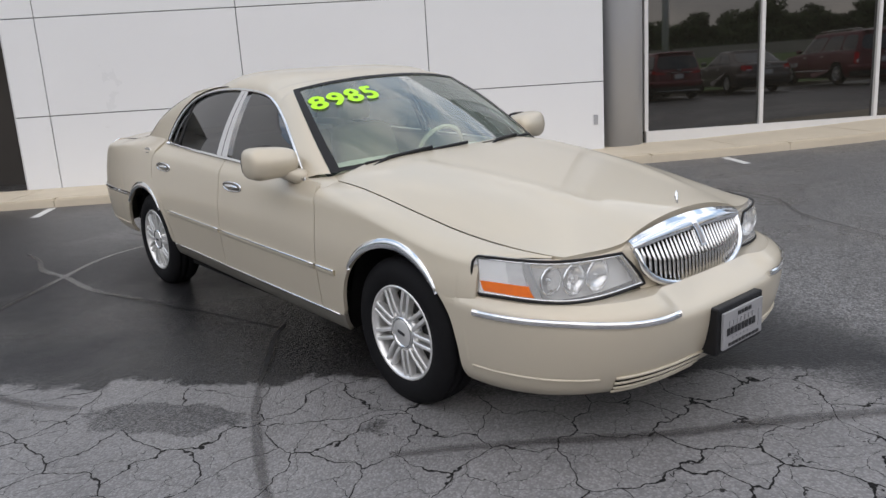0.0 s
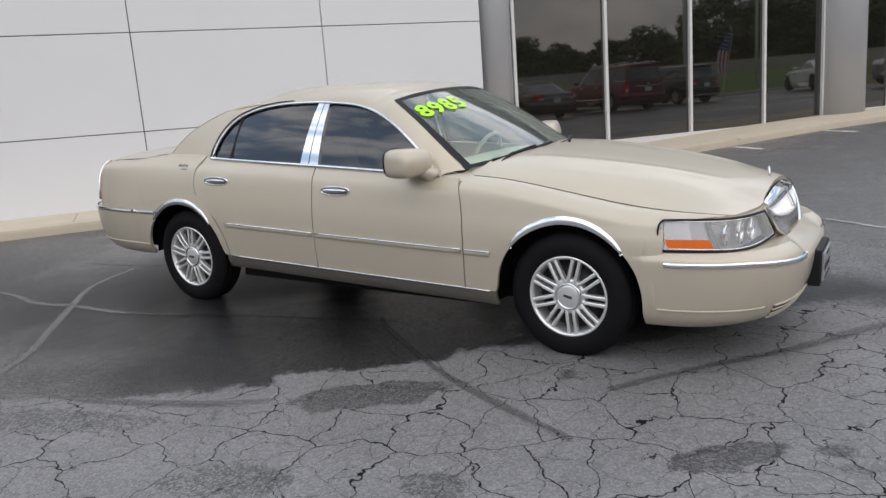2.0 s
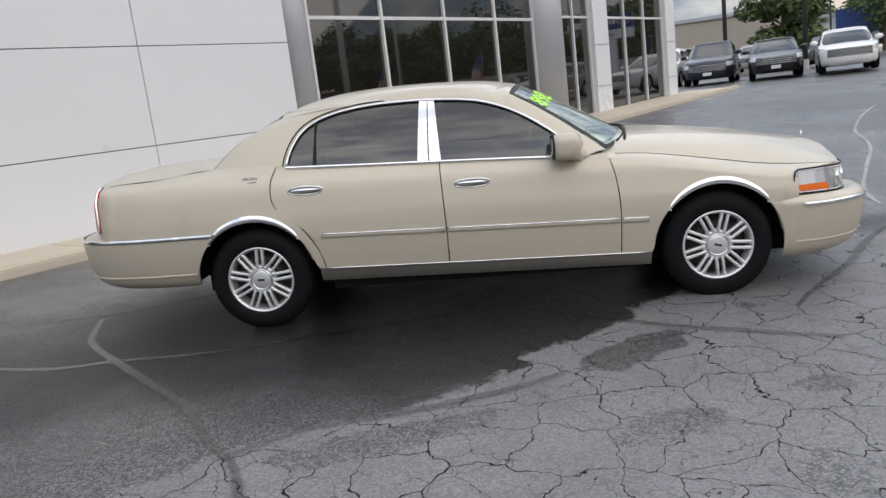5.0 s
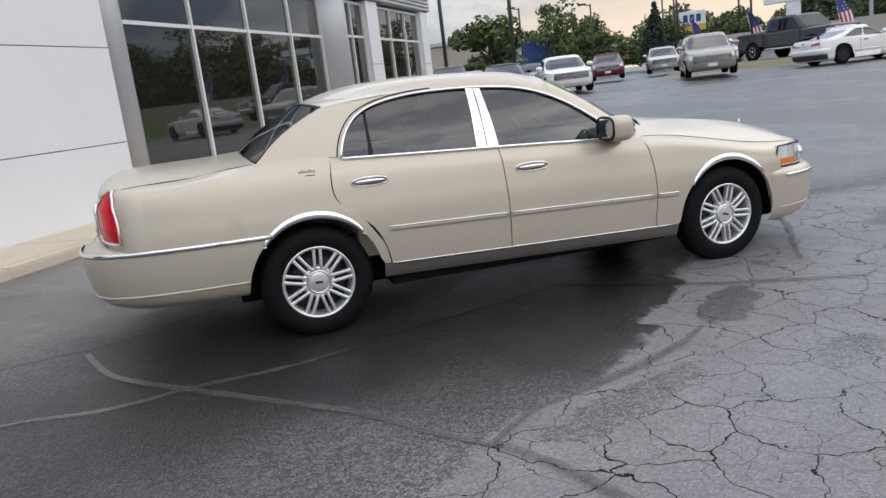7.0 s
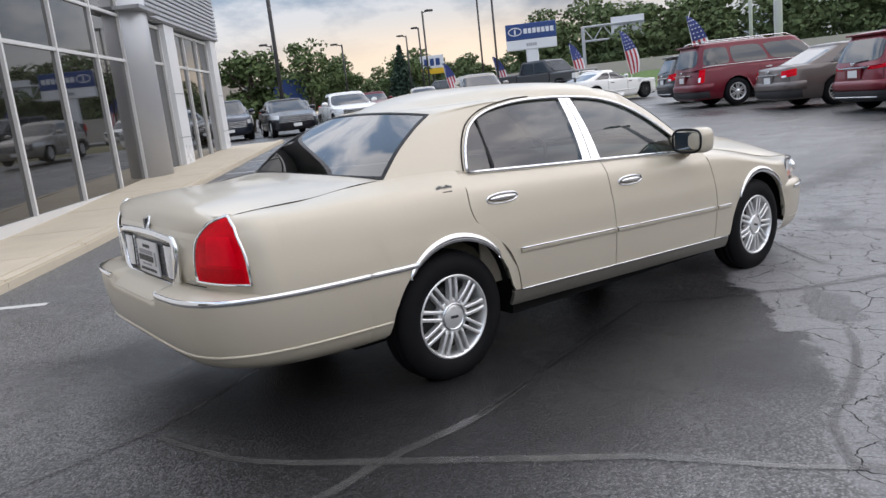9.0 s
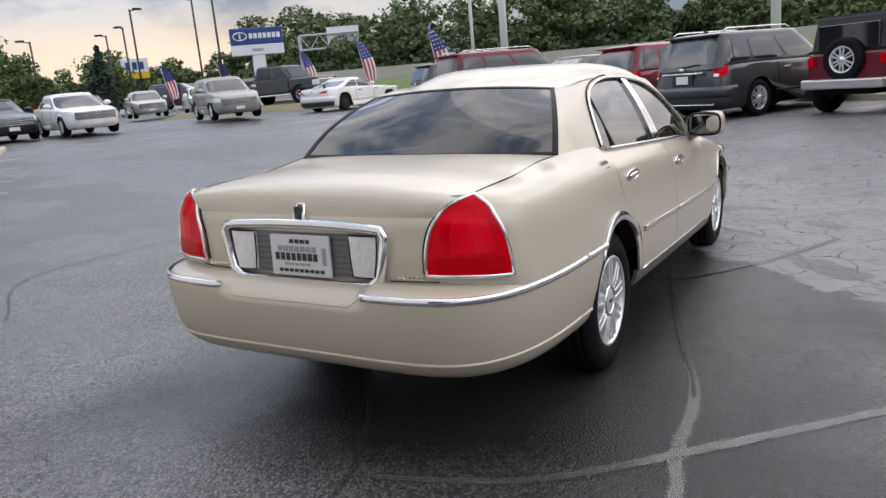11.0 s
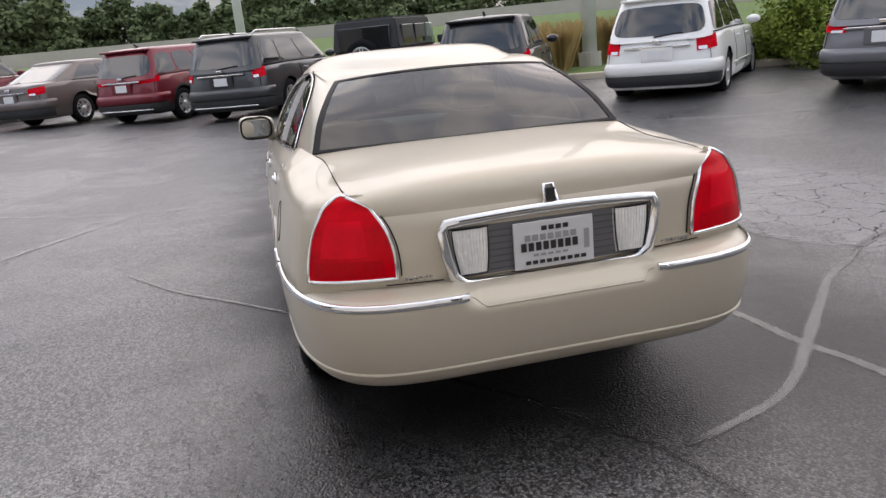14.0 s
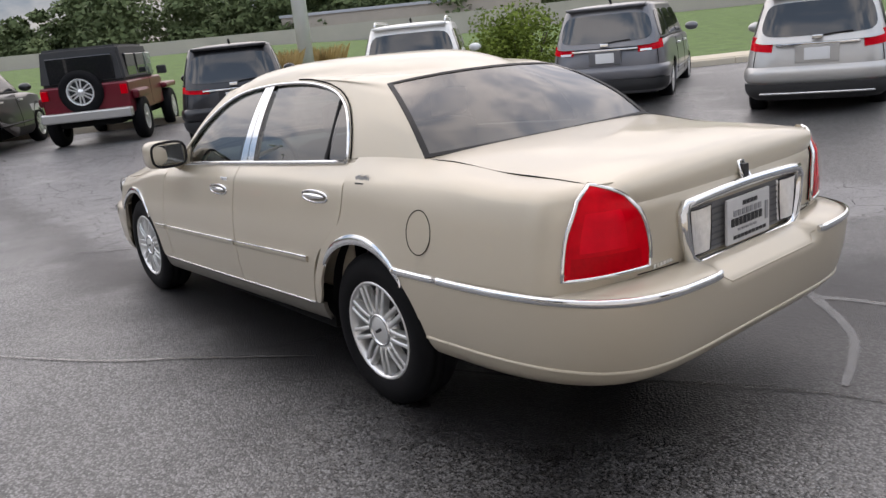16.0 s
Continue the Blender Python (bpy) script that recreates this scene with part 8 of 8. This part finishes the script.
# ---- off-road wagon: boxy, with a spare wheel on its tail ----
def off_roader(x, y, az):
    L, hw, H = 4.4, 0.80, 1.86
    v = empty("off_road_wagon", Matrix.Translation((x, y, ground_z(x, y))) @ Matrix.Rotation(radians(az), 4, "Z"), "maroon boxy off-road wagon with a black hardtop and spare wheel", "car", ROW)
    part("body", box(0.12, 3.05, -hw, hw, 0.55, 1.16, 0.04), MAROON, v)
    part("bonnet", box(3.0, 4.05, -0.62, 0.62, 0.62, 1.14, 0.05), MAROON, v)
    part("front_grille", box(4.04, 4.12, -0.6, 0.6, 0.62, 1.10, 0.02), MAROON, v)
    top = bmesh.new()
    add_box(top, 0.14, 2.75, -hw + 0.02, hw - 0.02, 1.16, H - 0.02)
    for p in top.verts:
        if p.co.z > 1.5:
            p.co.y *= 0.9
            p.co.x = 0.24 if p.co.x < 1 else 2.45
    bmesh.ops.bevel(top, geom=top.edges[:], offset=0.05, segments=3, affect="EDGES")
    part("hardtop", top, CLAD, v, "black hardtop")
    part("rear_glass", box(0.13, 0.20, -0.60, 0.60, 1.20, 1.68, 0.02), PRIVACY, v)
    for s in BOTH:
        for a, b in ((0.45, 1.15), (1.28, 1.95)):
            part("side_glass", box(a, b, min(0.715 * s, 0.775 * s), max(0.715 * s, 0.775 * s), 1.24, 1.66, 0.02), PRIVACY, v)
        part("door_glass", box(2.02, 2.55, min(0.72 * s, 0.785 * s), max(0.72 * s, 0.785 * s), 1.20, 1.66, 0.02), CLEAR_GLASS, v)
        part("front_wing", box(3.0, 4.1, min(0.62 * s, 0.93 * s), max(0.62 * s, 0.93 * s), 0.86, 0.98, 0.05), MAROON, v)
        part("rear_flare", box(0.28, 1.25, min(0.78 * s, 0.93 * s), max(0.78 * s, 0.93 * s), 0.80, 0.98, 0.05), MAROON, v)
        part("tail_lamp", box(0.06, 0.14, min(0.66 * s, 0.78 * s), max(0.66 * s, 0.78 * s), 0.92, 1.10, 0.01), RED_LENS, v, "square red tail lamp")
        part("door_mirror", box(2.55, 2.67, min(0.86 * s, 1.06 * s), max(0.86 * s, 1.06 * s), 1.18, 1.36, 0.03), CLAD, v)
        part("door_joint", box(1.98, 1.99, min(0.795 * s, 0.803 * s), max(0.795 * s, 0.803 * s), 0.6, 1.15), GAP, v)
        part("fender_arch", box(3.05, 4.05, min(0.60 * s, 0.66 * s), max(0.60 * s, 0.66 * s), 0.5, 0.9), GAP, v)
        for ax in (0.77, 3.55):
            road_wheel(v, ax, 0.90, 0.42, 0.245, s, ALLOY)
    part("rear_bumper", box(-0.10, 0.14, -0.82, 0.82, 0.50, 0.68, 0.03), SILVER, v, "silver capped rear bumper")
    part("front_bumper", box(4.1, 4.35, -0.80, 0.80, 0.50, 0.70, 0.04), CLAD, v)
    part("chassis", box(0.1, 4.1, -0.55, 0.55, 0.38, 0.6), GAP, v)
    part("windscreen", box(2.62, 2.66, -0.62, 0.62, 1.18, 1.70), CLEAR_GLASS, v)
    spare = empty_part("spare_wheel", v, Matrix.Translation((0.02, 0.05, 1.03)) @ Matrix.Rotation(radians(90), 4, "Z"))
    shared("tyre", ("tyre", 0.40, 0.256), lambda: lathe([(0.25, 0.0), (0.27, 0.01), (0.35, 0.012), (0.385, -0.01), (0.40, -0.04), (0.40, -0.18), (0.37, -0.22), (0.25, -0.22)], 36), RUBBER, spare, "black tyre", True)
    shared("rim", ("rim", 0.245, ALLOY.name), lambda: None, ALLOY, spare)
    shared("spokes", ("spokes", 0.245, ALLOY.name), lambda: None, ALLOY, spare)
    shared("hub", ("hub", ALLOY.name), lambda: None, ALLOY, spare)
    shared("hub_shadow", ("hubd", 0.245), lambda: None, HUB_DARK, spare)


off_roader(11.35, -1.40, -31)


# ---- pickup on its island ----
def pickup(x, y, az, z):
    v = empty("pickup_truck", Matrix.Translation((x, y, z)) @ Matrix.Rotation(radians(az), 4, "Z"), "dark grey crew-cab pickup truck on a raised island", "pickup")
    hw = 0.98
    part("bed", box(0.0, 1.75, -hw, hw, 0.62, 1.32, 0.04), DARK_GREY, v)
    # flat dark slab paints the shaded hollow of the bed
    part("bed_shade", box(0.10, 1.68, -hw + 0.1, hw - 0.1, 1.30, 1.33), GAP, v)
    part("cab_body", box(1.77, 4.1, -hw, hw, 0.55, 1.25, 0.05), DARK_GREY, v)
    cab = bmesh.new()
    add_box(cab, 1.80, 4.35, -hw + 0.04, hw - 0.04, 1.22, 1.93)
    for p in cab.verts:
        if p.co.z > 1.5:
            p.co.y *= 0.82
            p.co.x = 2.0 if p.co.x < 3 else 3.6
    bmesh.ops.bevel(cab, geom=cab.edges[:], offset=0.06, segments=3, affect="EDGES")
    part("cab", cab, DARK_GREY, v)
    part("bonnet", box(4.05, 5.75, -hw + 0.03, hw - 0.03, 0.62, 1.24, 0.09), DARK_GREY, v)
    part("front_grille", box(5.70, 5.80, -0.62, 0.62, 0.72, 1.12, 0.03), CHROME, v)
    part("front_bumper", box(5.68, 5.90, -hw, hw, 0.50, 0.72, 0.04), CHROME, v)
    part("chassis", box(0.2, 5.6, -0.6, 0.6, 0.42, 0.62), GAP, v)
    for s in BOTH:
        for a, b, c, d in ((2.02, 2.92, 2.16, 2.86), (2.99, 4.02, 2.95, 3.56)):
            side_glass = bmesh.new()
            side_glass.faces.new([side_glass.verts.new(p) for p in ((a, 0.942 * s, 1.30), (b, 0.942 * s, 1.30), (d, 0.825 * s, 1.82), (c, 0.825 * s, 1.82))])
            bmesh.ops.solidify(side_glass, geom=side_glass.faces[:], thickness=0.02)
            part("door_glass", side_glass, PRIVACY, v)
        part("running_board", box(1.9, 4.2, min(0.9 * s, 1.03 * s), max(0.9 * s, 1.03 * s), 0.42, 0.50, 0.02), CHROME, v)
        part("tail_lamp", box(-0.02, 0.10, min(0.86 * s, 0.985 * s), max(0.86 * s, 0.985 * s), 0.9, 1.28, 0.01), RED_LENS, v)
        part("headlamp", box(5.58, 5.80, min(0.64 * s, 0.96 * s), max(0.64 * s, 0.96 * s), 0.82, 1.08, 0.02), LENS_WHITE, v)
        for ax in (1.05, 4.75):
            # solid dark disc paints the shaded opening round the wheel
            arch = bmesh.new()
            bmesh.ops.create_cone(arch, cap_ends=True, segments=28, radius1=0.50, radius2=0.50, depth=0.06, matrix=Matrix.Translation((ax, 0.962 * s, 0.42)) @ Matrix.Rotation(radians(90), 4, "X"))
            part("arch_shade", arch, GAP, v)
            road_wheel(v, ax, 0.99, 0.42, 0.25, s, BRIGHT)
    screen = bmesh.new()
    screen.faces.new([screen.verts.new(p) for p in ((4.30, -0.80, 1.30), (4.30, 0.80, 1.30), (3.70, 0.68, 1.86), (3.70, -0.68, 1.86))])
    bmesh.ops.solidify(screen, geom=screen.faces[:], thickness=0.03)
    part("windscreen", screen, PRIVACY, v)


pickup(26.2, 28.1, -88, 0.97)
